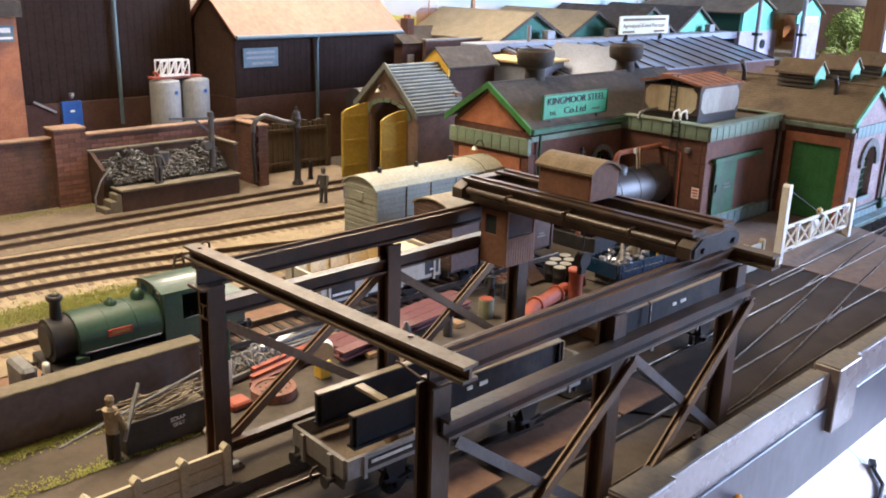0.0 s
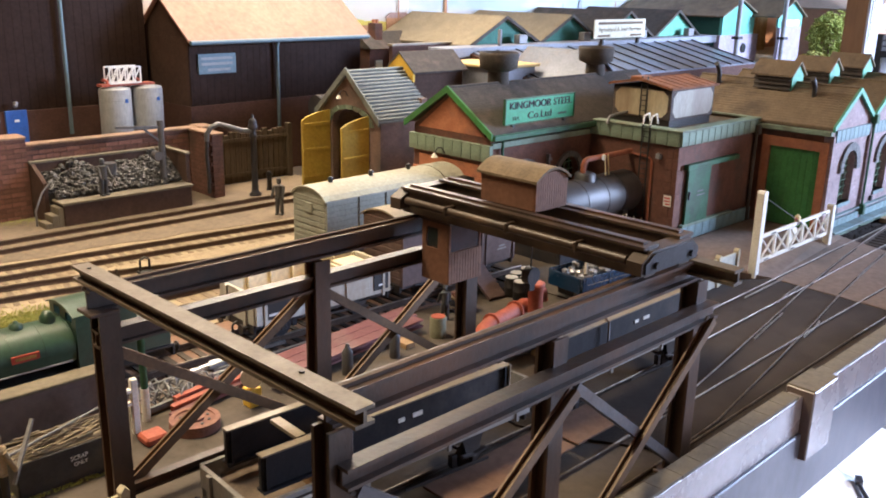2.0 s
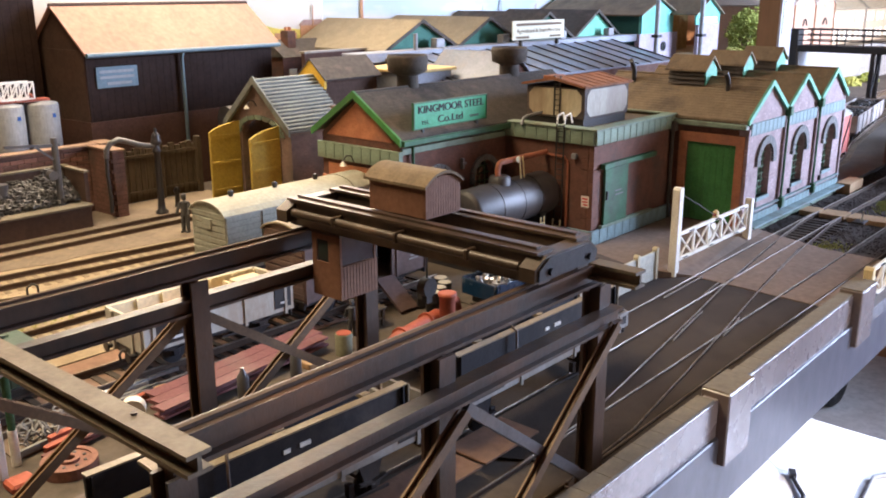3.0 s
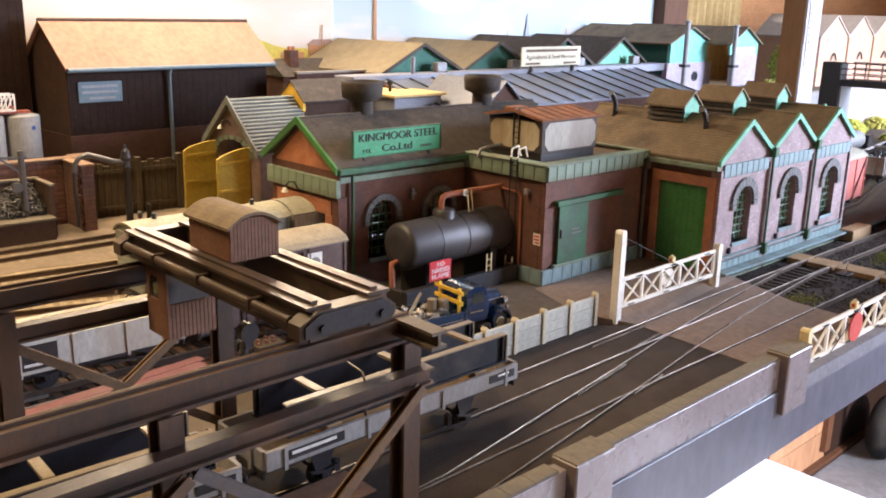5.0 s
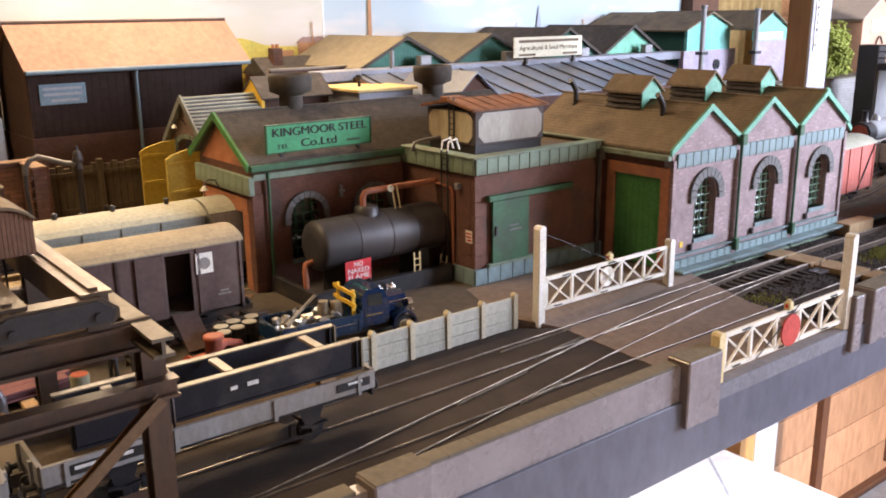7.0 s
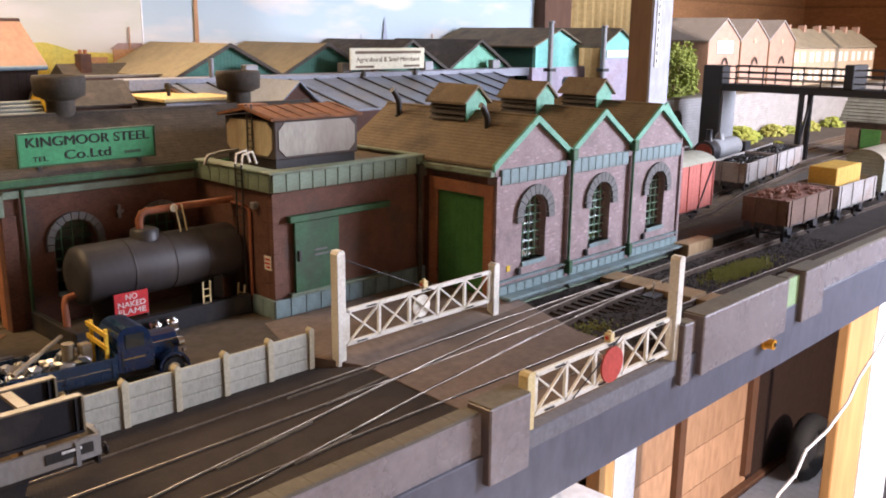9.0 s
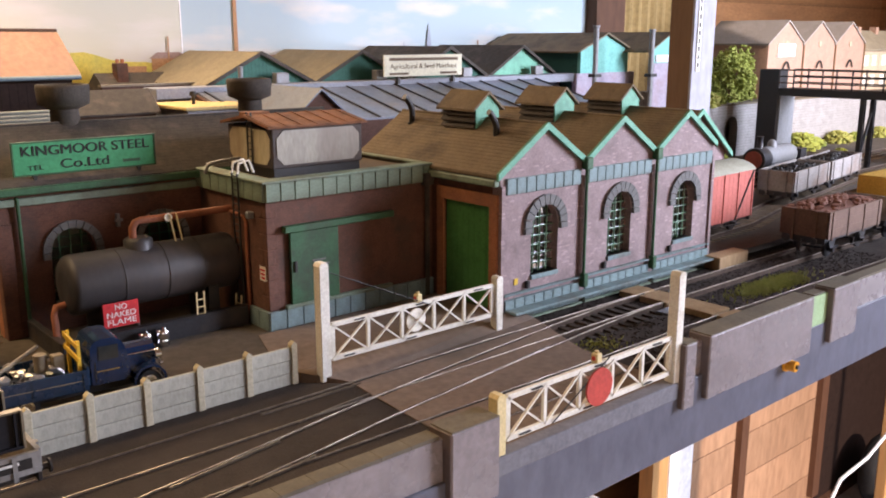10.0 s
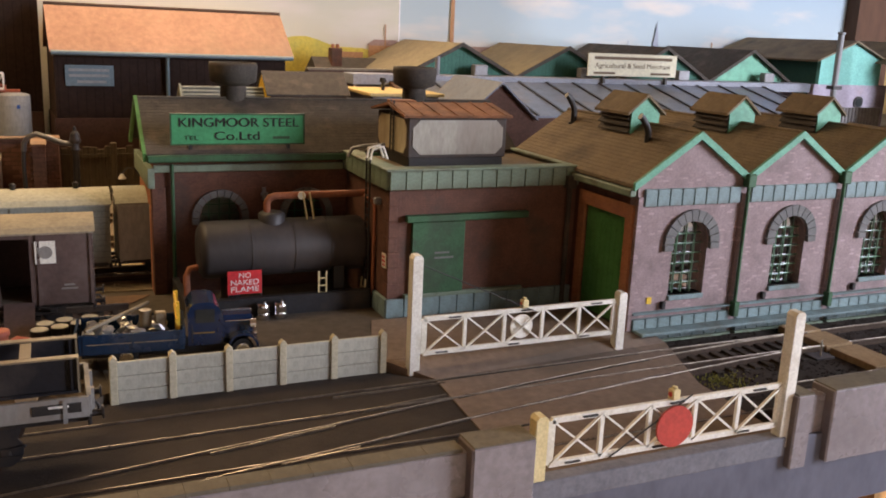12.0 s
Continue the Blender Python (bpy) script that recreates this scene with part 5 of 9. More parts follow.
part("bracket", G().box(4.50, 3.268, 0.65, 4.515, 3.36, 0.72), black_iron, sg)
part("wall_bracket", G().box(4.385, KY0 - 0.02, 0.43, 4.40, KY0, 0.49).box(4.375, KY0 - 0.026, 0.455, 4.41, KY0 - 0.018, 0.468), galvanised, fac)

# oil tank beside the tower, in its bund
ot = thing("oil_tank", "sooty horizontal oil tank on cradles with a rusty pipe", "tank", (4.4, 2.98, 0.0))
yc, zc, rr = 2.985, 0.275, 0.125
g = G()
prof = [(4.035, 0.06), (4.04, 0.10), (4.055, 0.12), (4.07, rr), (4.76, rr), (4.775, 0.12), (4.785, 0.10)]
n = 28
vs = [(x, yc + r * math.cos(6.28319 * i / n), zc + r * math.sin(6.28319 * i / n)) for x, r in prof for i in range(n)]
g.add(vs, [(j * n + (i + 1) % n, j * n + i, (j + 1) * n + i, (j + 1) * n + (i + 1) % n) for j in range(len(prof) - 1) for i in range(n)], True)
g.add(vs[:n], [tuple(range(n))])
g.add(vs[-n:], [tuple(range(n))[::-1]])
part("barrel", g, tank_black, ot)
for x in (4.25, 4.44, 4.60):
    part("barrel_band", G().cyl((x, yc, zc), (x + 0.008, yc, zc), rr + 0.003, 28), tank_black, ot)
part("cradle", G().box(4.15, yc - 0.10, 0.0, 4.20, yc + 0.10, 0.19), black_iron, ot)
part("cradle", G().box(4.62, yc - 0.10, 0.0, 4.67, yc + 0.10, 0.19), black_iron, ot)
part("dome", G().lathe([(0.06, 0.36), (0.06, 0.425), (0.045, 0.435)], (4.36, yc, 0), 16), tank_black, ot)
part("pipe", G().tube([(4.34, yc, 0.42), (4.34, yc, 0.475), (4.352, yc, 0.498), (4.375, yc, 0.505), (4.8, yc, 0.505)], 0.016, 10), pipe_orange, ot, "rusty filling pipe")
part("valve_wheel", G().cyl((4.49, yc - 0.03, 0.507), (4.49, yc - 0.024, 0.507), 0.018, 10).cyl((4.49, yc - 0.03, 0.507), (4.49, yc, 0.507), 0.006, 6), white_paint, ot)
part("outlet_pipe", G().tube([(4.04, yc, 0.20), (4.0, yc, 0.195), (3.985, yc - 0.02, 0.17), (3.985, yc - 0.03, 0.05)], 0.015, 8), pipe_orange, ot, "rusty outlet pipe")
for x0 in (4.515, 4.545):
    part("ladder_stile", G().bar((x0, yc - 0.03, 0.40), (x0 - 0.02, yc - 0.03, 0.52), 0.006, 0.006, (0, 1, 0)), cream_paint, ot)
for x0, y0 in ((4.535, 2.83),):
    for dx in (0, 0.035):
        part("ladder_stile", G().bar((x0 + dx, y0, 0.07), (x0 + dx, y0, 0.19), 0.006, 0.006, (0, 1, 0)), cream_paint, ot)
    for k in range(3):
        part("ladder_rung", G().bar((x0, y0, 0.09 + k * 0.033), (x0 + 0.035, y0, 0.09 + k * 0.033), 0.005, 0.005), cream_paint, ot)
wsn = thing("warning_sign", "red warning board with white capital letters", "sign", (4.235, 2.85, 0.07))
part("board", G().box(4.137, 2.845, 0.105, 4.285, 2.851, 0.208, 0.001), red_sign, wsn)
part("leg", G().box(4.18, 2.851, 0.06, 4.188, 2.858, 0.19).box(4.28, 2.851, 0.06, 4.288, 2.858, 0.19), black_iron, wsn)
for s, z, w in (("NO", 0.188, 0.05), ("NAKED", 0.157, 0.12), ("FLAME", 0.126, 0.12)):
    words(s, 0.034, white_letter, wsn, (4.211, 2.8445, z), (90, 0, 0), width=w)
bund = thing("bund_wall", "low black-painted bund wall round the oil tank", "wall", (4.4, 2.83, 0))
part("wall", G().box(3.96, 2.82, 0, 4.775, 2.85, 0.085, 0.003).box(3.96, 2.85, 0, 3.99, 3.26, 0.085, 0.003), steel_dark, bund)
part("wall_cap", G().box(3.955, 2.815, 0.085, 4.775, 2.855, 0.092, 0.002), steel_dark, bund)
for x in (4.275, 4.35):
    dm = thing("oil_can", "shiny dented tin oil can by the bund wall", "can", (x, 2.78, 0.006), group="cans by the oil tank")
    part("can", G().lathe([(0.026, 0), (0.029, 0.004), (0.029, 0.03), (0.027, 0.033), (0.029, 0.036), (0.029, 0.066), (0.024, 0.072)], (x, 2.78, 0.006), 14), chrome, dm)
    part("cap", G().lathe([(0.007, 0.072), (0.007, 0.08)], (x + 0.008, 2.78, 0.006), 8), chrome, dm)

# brick shed with yellow doors
SX, SXE, SY0, SY1, SE_, SA = 4.285, 4.765, 4.65, 5.30, 0.54, 0.83
SYM = (SY0 + SY1) / 2
bs = thing("brick_shed", "small brick shed with corrugated roof and arched doorway", "building", (4.52, SYM, 0))
sgab = lambda s: SE_ + (SA - SE_) * (1 - abs(s - SYM) / ((SY1 - SY0) / 2))
part("gable_wall", wall(G(), "y", SX, 0.05, SY0, SY1, sgab, [(SYM - 0.205, SYM + 0.205, 0, 0.57, 0.5)], breaks=[SYM]), brick_drab, bs)
part("side_wall", G().box(SX + 0.05, SY0, 0, SXE, SY0 + 0.05, SE_), brick_drab, bs)
part("side_wall", G().box(SX + 0.05, SY1 - 0.05, 0, SXE, SY1, SE_), brick_drab, bs)
part("rear_wall", G().box(SXE - 0.05, SY0 + 0.05, 0, SXE, SY1 - 0.05, SE_ + 0.1), brick_drab, bs)
for i in range(9):
    a0, a1 = math.pi * i / 9 + 0.02, math.pi * (i + 1) / 9 - 0.02
    q = [(SYM + r * math.cos(a), 0.57 - 0.205 * 0.5 + 0.5 * r * math.sin(a)) for r, a in ((0.207, a0), (0.262, a0), (0.262, a1), (0.207, a1))]
    part("arch_stone", G().prism(q, "x", SX - 0.012, SX + 0.002), stone_green, bs)
for ye in (SY0 - 0.03, SY1 + 0.03):
    rp = part("roof_slope", slope(G(), SX - 0.03, SXE, ye, SE_ - 0.03, SYM, SA, 0.010), roof_grey, bs, "grey corrugated roof slope")
    n = 15
    for i in range(n):
        f = (i + 0.5) / n
        y, z = ye + (SYM - ye) * f, SE_ - 0.03 + (SA - SE_ + 0.03) * f
        part("corrugation", G().cyl((SX - 0.031, y, z + 0.012), (SXE, y, z + 0.012), 0.0115, 6), roof_grey, rp)
    part("verge", G().prism([(ye, SE_ - 0.05), (SYM, SA - 0.02), (SYM, SA + 0.03), (ye, SE_)], "x", SX - 0.045, SX - 0.031), roof_grey, bs, "dull green verge board")
swan_lamp("wall_lamp", SX - 0.005, SYM + 0.02, 0.66, "black swan-neck lamp over the shed arch")
for y, ang in ((SYM + 0.222, 180), (SYM - 0.212, 182)):
    dd = thing("shed_door", "mustard-yellow planked door standing open", "door", (SX - 0.012, y, 0.01), group="doors of the brick shed", rz=ang)
    part("leaf", G().prism([(0, 0), (0.245, 0), (0.245, 0.475), (0.2, 0.50), (0.1, 0.525), (0, 0.535)], "y", -0.008, 0.008), yellow_door, dd, local=True)
    for z in (0.06, 0.25, 0.43):
        part("ledge", G().box(0.008, -0.014, z, 0.237, 0.014, z + 0.025, 0.002), yellow_door, dd, local=True)

# warehouse with the salmon roof
BX0, BX1, BY0, BY1, BE, BYM, BA = 3.53, 5.14, 5.87, 6.52, 1.025, 6.20, 1.30
ba = thing("warehouse", "dark brown warehouse with a salmon sheet roof", "building", (4.3, 6.1, 0), rz=2.7)
part("upper_wall", G().box(BX0, BY0, 0.55, BX1, BY1, BE), dark_board, ba, "near-black boarded upper wall")
part("lower_wall", G().box(BX0 - 0.015, BY0 - 0.015, 0, BX1 + 0.01, BY1, 0.55), brick_brown, ba, "brown brick lower wall")
bg = [(BY0, BE), (BYM, BA), (BY1, BE)]
for xg in (BX0, BX1 - 0.03):
    part("gable", G().prism(bg, "x", xg, xg + 0.03), brown_board, ba)
part("end_cladding", G().box(BX0 - 0.006, BY0 + 0.01, 0.55, BX0, BY1, BE), brown_board, ba)
rp = part("roof_slope", slope(G(), BX0 - 0.03, BX1 + 0.05, BY0 - 0.05, BE - 0.03, BYM, BA, 0.016), roof_salmon, ba, "salmon sheet roof slope")
part("roof_slope", slope(G(), BX0 - 0.03, BX1 + 0.05, BYM, BA, BY1 + 0.03, BE - 0.02, 0.016), roof_salmon, ba)
part("ridge", G().cyl((BX0 - 0.03, BYM, BA + 0.016), (BX1 + 0.05, BYM, BA + 0.016), 0.014, 8), brown_board, ba)
part("gutter", G().cyl((BX0 - 0.02, BY0 - 0.06, BE - 0.03), (BX1 + 0.04, BY0 - 0.06, BE - 0.03), 0.016, 8), blue_grey, ba, "blue-grey gutter")
part("downpipe", G().tube([(4.27, BY0 - 0.055, BE - 0.03), (4.27, BY0 - 0.03, BE - 0.08), (4.27, BY0 - 0.03, 0.05)], 0.013, 8), blue_grey, ba, "blue-grey downpipe")
bsn = thing("warehouse_sign", "grey-blue warehouse sign with three unreadable lines", "sign", (3.73, BY0 - 0.034, 0.77), rz=2.7)
part("board", G().box(3.605, BY0 - 0.040, 0.772, 3.92, BY0 - 0.027, 0.912, 0.002), blue_grey, bsn)
for z, a, b in ((0.88, 3.63, 3.89), (0.842, 3.63, 3.89), (0.80, 3.68, 3.87)):
    part("lettering_bar", G().box(a, BY0 - 0.0425, z - 0.009, b, BY0 - 0.039, z + 0.009), silo_grey, bsn)

# tall dark works to its west and the brick pier in front of it
wk = thing("dark_works", "tall near-black boarded works with a brown brick base", "building", (2.6, 6.5, 0))
part("wall", G().box(1.72, 6.30, 0.55, 3.46, 6.60, 2.1), dark_board, wk)
part("base", G().box(1.72, 6.28, 0, 3.46, 6.60, 0.55), brick_brown, wk)
part("roof", G().prism([(1.68, 2.1), (3.5, 2.1), (2.6, 2.5)], "y", 6.28, 6.62), roof_dark, wk)
part("downpipe", G().cyl((2.85, 6.265, 0.37), (2.85, 6.265, 2.1), 0.014, 8), blue_grey, wk, "blue-grey downpipe")
part("light_pipe", G().bar((2.238, 6.27, 0.573), (2.382, 6.27, 0.492), 0.014, 0.014), silo_grey, wk)
bd = part("door", G().box(2.42, 6.262, 0.30, 2.56, 6.28, 0.56, 0.003), blue_drum, wk, "blue boarded door")
part("door_plate", G().box(2.475, 6.258, 0.485, 2.505, 6.262, 0.50), white_paint, bd)
part("door_lamp", G().blob((2.487, 6.25, 0.60), 0.022, 3), galvanised, wk)
rb = thing("orange_works", "orange-brown brick works wall with a dark roof", "building", (0.9, 6.1, 0))
part("wall", G().box(0.0, 6.0, 0, 2.085, 6.27, 1.15), brick_orange, rb)
part("roof", G().box(-0.05, 5.95, 1.15, 2.11, 6.27, 1.25), roof_dark, rb)
snb = part("sign", G().box(1.88, 5.985, 1.0, 2.06, 6.0, 1.10), blue_grey, rb, "dark blue sign with white bars")
part("lettering_bar", G().box(1.92, 5.982, 1.055, 2.04, 5.986, 1.085).box(1.92, 5.982, 1.015, 2.05, 5.986, 1.03), white_letter, snb)

# silos
for x in (3.045, 3.275):
    sl = thing("silo", "silver-grey cylindrical tank on end", "tank", (x, 5.97, 0), group="paired storage tanks")
    part("shell", G().lathe([(0.106, 0), (0.106, 0.69), (0.10, 0.70), (0.03, 0.715)], (x, 5.97, 0), 26), silo_grey, sl)
    for z in (0.2, 0.42, 0.62):
        part("hoop", G().lathe([(0.1075, z), (0.1075, z + 0.006)], (x, 5.97, 0), 26), silo_grey, sl)
    part("vent_pipe", G().tube([(x - 0.05, 5.97, 0.70), (x - 0.05, 5.97, 0.75), (x - 0.08, 5.97, 0.76)], 0.012, 8), red_oxide, sl, "red vent pipe")
    part("mark", G().box(x + 0.02, 5.860, 0.61, x + 0.04, 5.868, 0.635), blue_drum, sl)
gw = thing("silo_gangway", "white lattice gangway across the tank tops", "gangway", (3.16, 5.97, 0.715))
part("deck", G().box(2.94, 5.93, 0.715, 3.32, 6.01, 0.73), red_oxide, gw)
for y in (5.93, 6.01):
    part("top_rail", G().bar((3.0, y, 0.84), (3.22, y, 0.84), 0.01, 0.01), white_paint, gw)
    part("bottom_rail", G().bar((3.0, y, 0.735), (3.22, y, 0.735), 0.01, 0.01), white_paint, gw)
    for i in range(4):
        x0 = 3.0 + i * 0.055
        part("lattice_bar", G().bar((x0, y, 0.735), (x0 + 0.055, y, 0.84), 0.007, 0.007), white_paint, gw)
        part("post", G().bar((x0, y, 0.735), (x0, y, 0.84), 0.008, 0.008, (1, 0, 0)), white_paint, gw)
    part("post", G().bar((3.22, y, 0.735), (3.22, y, 0.84), 0.008, 0.008, (1, 0, 0)), white_paint, gw)

# yard wall of brick, with piers and a boarded gate
yw = setting("yard_wall", G().box(-3, 5.60, 0, 3.46, 5.66, 0.435), brick_yard)
part("wall_coping", G().box(-3, 5.585, 0.435, 3.46, 5.67, 0.45, 0.004), cap_brick, yw)
for a, b, z in ((2.075, 2.275, 0.49), (0.7, 0.93, 0.485), (3.44, 3.54, 0.44)):
    p = part("pier", G().box(a, 5.55, 0, b, 5.69, z, 0.004), brick_yard, yw)
    part("pier_cap", G().box(a - 0.006, 5.543, z, b + 0.006, 5.696, z + 0.014, 0.004), cap_brick, p)
rp_ = part("return_pier", G().box(3.375, 5.30, 0, 3.455, 5.60, 0.43, 0.003), brick_yard, yw)
part("pier_cap", G().box(3.368, 5.293, 0.43, 3.462, 5.60, 0.444, 0.004), cap_brick, rp_)
for k in range(12):
    part("toothed_brick", G().box(3.362, 5.304 + 0.02 * (k % 2), 0.02 + 0.034 * k, 3.376, 5.36 + 0.03 * (k % 2), 0.044 + 0.034 * k, 0.002), brick_yard, rp_)
COURSE, BRICK = 0.0292, 0.084
def brick_face(parent, a, b, y, z1, skip=()):
    """Single bricks in stretcher bond, a little proud of the wall behind."""
    rnd = random.Random(round(a * 100))
    spots = []
    for k in range(int(z1 / COURSE)):
        x = a + (0.0 if k % 2 else -BRICK / 2)
        while x < b - 0.01:
            p, q = max(x, a), min(x + BRICK, b)
            if q - p > 0.02 and not any(p < d and q > c for c, d in skip):
                spots.append(((p + q) / 2, y + rnd.uniform(-0.0015, 0.0010), k * COURSE + 0.002, rnd.uniform(-0.6, 0.6), (q - p - 0.005) / BRICK))
            x += BRICK
    pieces("brick", parent, brick_single, G().box(-BRICK / 2, -0.0035, 0, BRICK / 2, 0.0035, COURSE - 0.0045, 0.001), spots)


for pier_, a, b, z in [(p_, *q_) for p_, q_ in zip([c for c in yw.children if c.name.split(".")[0] == "pier"], ((2.075, 2.275, 0.49), (0.7, 0.93, 0.485)))]:
    brick_face(pier_, a, b, 5.5485, z)
brick_face(yw, 2.28, 3.37, 5.5985, 0.43)
yg = thing("boarded_gate", "tarred boarded gate and fence beside the brick wall", "gate", (3.8, 5.6, 0))
for i in range(14):
    x0 = 3.55 + i * 0.046
    z1 = 0.375 + 0.012 * math.sin(i * 2.3)
    part("board", G().box(x0, 5.595, 0.01, x0 + 0.043, 5.615, z1, 0.002), fence_wood, yg)
part("rail", G().box(3.55, 5.583, 0.31, 4.2, 5.597, 0.335), fence_wood, yg)
part("rail", G().box(3.55, 5.583, 0.06, 4.2, 5.597, 0.085), fence_wood, yg)
for x in (3.86, 4.17):
    part("post", G().box(x, 5.57, 0, x + 0.04, 5.615, 0.41, 0.004), fence_wood, yg)

# coal stage
cs = thing("coal_stage", "dark concrete coal stage heaped with coal", "coal stage", (2.75, 5.4, 0))
part("platform", G().box(2.33, 5.215, 0, 3.16, 5.36, 0.135, 0.004), brown_board, cs)
part("platform_edge", G().box(2.32, 5.205, 0.135, 3.17, 5.36, 0.15, 0.003), coping, cs)
for i in range(3):
    part("step", G().box(2.22 + i * 0.04, 5.225, 0, 2.26 + i * 0.04, 5.34, 0.04 + i * 0.04, 0.003), coping, cs)
part("handrail", G().tube([(2.21, 5.33, 0.0), (2.21, 5.33, 0.10), (2.26, 5.34, 0.2), (2.33, 5.35, 0.27)], 0.006, 6), galvanised, cs, "pale bent handrail")
part("back_wall", G().box(2.28, 5.53, 0, 3.19, 5.56, 0.34, 0.003), brown_board, cs)
part("side_wall", G().prism([(5.36, 0.0), (5.53, 0.0), (5.53, 0.34), (5.36, 0.25)], "x", 2.28, 2.305), brown_board, cs)
part("side_wall", G().prism([(5.28, 0.0), (5.53, 0.0), (5.53, 0.34), (5.28, 0.33)], "x", 3.165, 3.19), brown_board, cs)
part("wall_top", G().box(2.275, 5.525, 0.34, 3.195, 5.565, 0.352).box(3.16, 5.27, 0.335, 3.195, 5.525, 0.347), coping, cs)
part("bed", G().prism([(5.36, 0.0), (5.53, 0.0), (5.53, 0.27), (5.36, 0.19)], "x", 2.306, 3.164), coal_mat, cs)
rnd = random.Random(11)
g = G()
for i in range(1300):
    x, f = rnd.uniform(2.33, 3.14), rnd.random()
    hump = 0.035 * abs(math.sin((x - 2.33) * 6.5 + 0.3)) + 0.015 * math.sin(x * 23)
    g.blob((x, 5.31 + 0.21 * f, 0.155 + 0.11 * f + hump * (0.4 + f) + rnd.uniform(-0.006, 0.01)), rnd.uniform(0.008, 0.02), i, 0.45, 0.8, 5)
tagged(part("coal", g, coal_mat, cs, "glossy black coal heap"), kind="stuff")
lc = thing("loading_crane", "small grey hand crane on the coal stage", "crane", (3.03, 5.33, 0.15))
part("post", G().cyl((3.03, 5.33, 0.15), (3.03, 5.33, 0.56), 0.02, 10), plate_grey, lc)
part("jib", G().bar((3.06, 5.33, 0.515), (2.72, 5.30, 0.545), 0.012, 0.016), plate_grey, lc)
part("stay", G().bar((3.03, 5.33, 0.42), (2.9, 5.31, 0.525), 0.01, 0.012), plate_grey, lc)
part("winch", G().cyl((2.99, 5.30, 0.34), (2.99, 5.35, 0.34), 0.03, 10), plate_grey, lc)
bk = thing("coal_tub", "small grey tub standing in the coal", "tub", (2.66, 5.42, 0.2))
part("tub", G().lathe([(0.035, 0), (0.045, 0.06), (0.045, 0.07)], (2.72, 5.43, 0.24), 12), plate_grey, bk)


def figure(name, label, x, y, z, material, h=0.21, rz=0, lean=0.0, slim=0.9):
    """A small painted model figure as one plain mesh."""
    s = h / 0.21
    g = G()
    for d in (-1, 1):
        g.cyl((0.0, d * 0.016, 0.0), (0.0, d * 0.014, 0.1), 0.012, 8, 0.015)
        g.box(-0.012, d * 0.016 - 0.010, 0, 0.022, d * 0.016 + 0.010, 0.012, 0.003)
        g.cyl((lean, d * 0.03, 0.165), (0.03 + lean, d * 0.038, 0.105), 0.009, 7)
    g.cyl((0, 0, 0.095), (lean, 0, 0.17), 0.022, 10, 0.027)
    g.blob((lean, 0, 0.192), 0.016, 5, 0.05, 1.1, 8)
    g.cyl((lean, 0, 0.2), (lean + 0.003, 0, 0.212), 0.0175, 8, 0.012)
    g.v = [(a * s * slim, b * s * slim, c * s) for a, b, c in g.v]
    return solo(name, g, material, label, "model figure", (x, y, z), rz=rz, local=True)


figure("model_figure", "dark painted model workman standing on the coal stage", 2.60, 5.26, 0.15, skin_drab, 0.225, -80)
figure("model_figure", "dark painted model workman standing beside the track", 3.455, 4.66, 0.006, skin_drab, 0.235, -150)
figure("model_figure", "tan painted model workman carrying an iron bar", 1.01, 2.47, 0.0, figure_tan, 0.225, 20, slim=0.8)
solo("iron_bar", G().bar((1.03, 2.43, 0.08), (1.12, 2.50, 0.225), 0.01, 0.01), galvanised, "grey iron bar held by the model workman", "bar", (1.03, 2.43, 0.08))

# water crane
wc = thing("water_crane", "dark grey cast-iron water crane with a swan-neck pipe", "water crane", (3.63, 5.2, 0.006))
part("column", G().lathe([(0.042, 0), (0.042, 0.018), (0.026, 0.03), (0.022, 0.10), (0.026, 0.105), (0.021, 0.115), (0.019, 0.40), (0.027, 0.405), (0.027, 0.418), (0.021, 0.425), (0.021, 0.455)], (3.63, 5.2, 0.006), 16), steel_dark, wc)
part("head", G().lathe([(0.030, 0.455), (0.034, 0.462), (0.034, 0.482), (0.026, 0.49), (0.030, 0.505), (0.020, 0.525), (0.008, 0.532), (0.012, 0.545), (0.004, 0.56)], (3.63, 5.2, 0.006), 16), steel_dark, wc, "cast cap with a finial")
part("swan_neck", G().tube([(3.63, 5.2, 0.45), (3.55, 5.22, 0.46), (3.47, 5.25, 0.49), (3.41, 5.27, 0.51), (3.36, 5.28, 0.49), (3.335, 5.29, 0.45), (3.33, 5.29, 0.40)], 0.017, 10), plate_grey, wc)
part("hose", G().tube([(3.33, 5.29, 0.41), (3.325, 5.29, 0.3), (3.33, 5.285, 0.14), (3.328, 5.285, 0.05)], 0.013, 8), black_iron, wc, "black leather hose")
hy = thing("hydrant", "small black valve post beside the water crane", "valve", (3.80, 5.28, 0.006))
part("post", G().lathe([(0.025, 0), (0.018, 0.02), (0.016, 0.10), (0.024, 0.11), (0.012, 0.135)], (3.80, 5.28, 0.006), 12), black_iron, hy)
dm = thing("blue_drum", "blue oil drum with a pale lid beside the track", "drum", (3.66, 4.66, 0.006))
part("drum", G().lathe([(0.03, 0), (0.032, 0.03), (0.03, 0.033), (0.032, 0.06), (0.03, 0.075)], (3.66, 4.66, 0.006), 16), blue_drum, dm)
part("lid", G().lathe([(0.028, 0.075), (0.028, 0.079)], (3.66, 4.66, 0.006), 16), galvanised, dm)

# ---- gantry crane over the yard ----
GX, GYS, GYN = (1.281, 1.968, 2.645), 1.32, 2.225
RYS, RYN = 1.333, 2.235
gan = thing("gantry", "rust-streaked steel gantry runway with diagonal bracing", "gantry", (1.95, 1.8, 0))


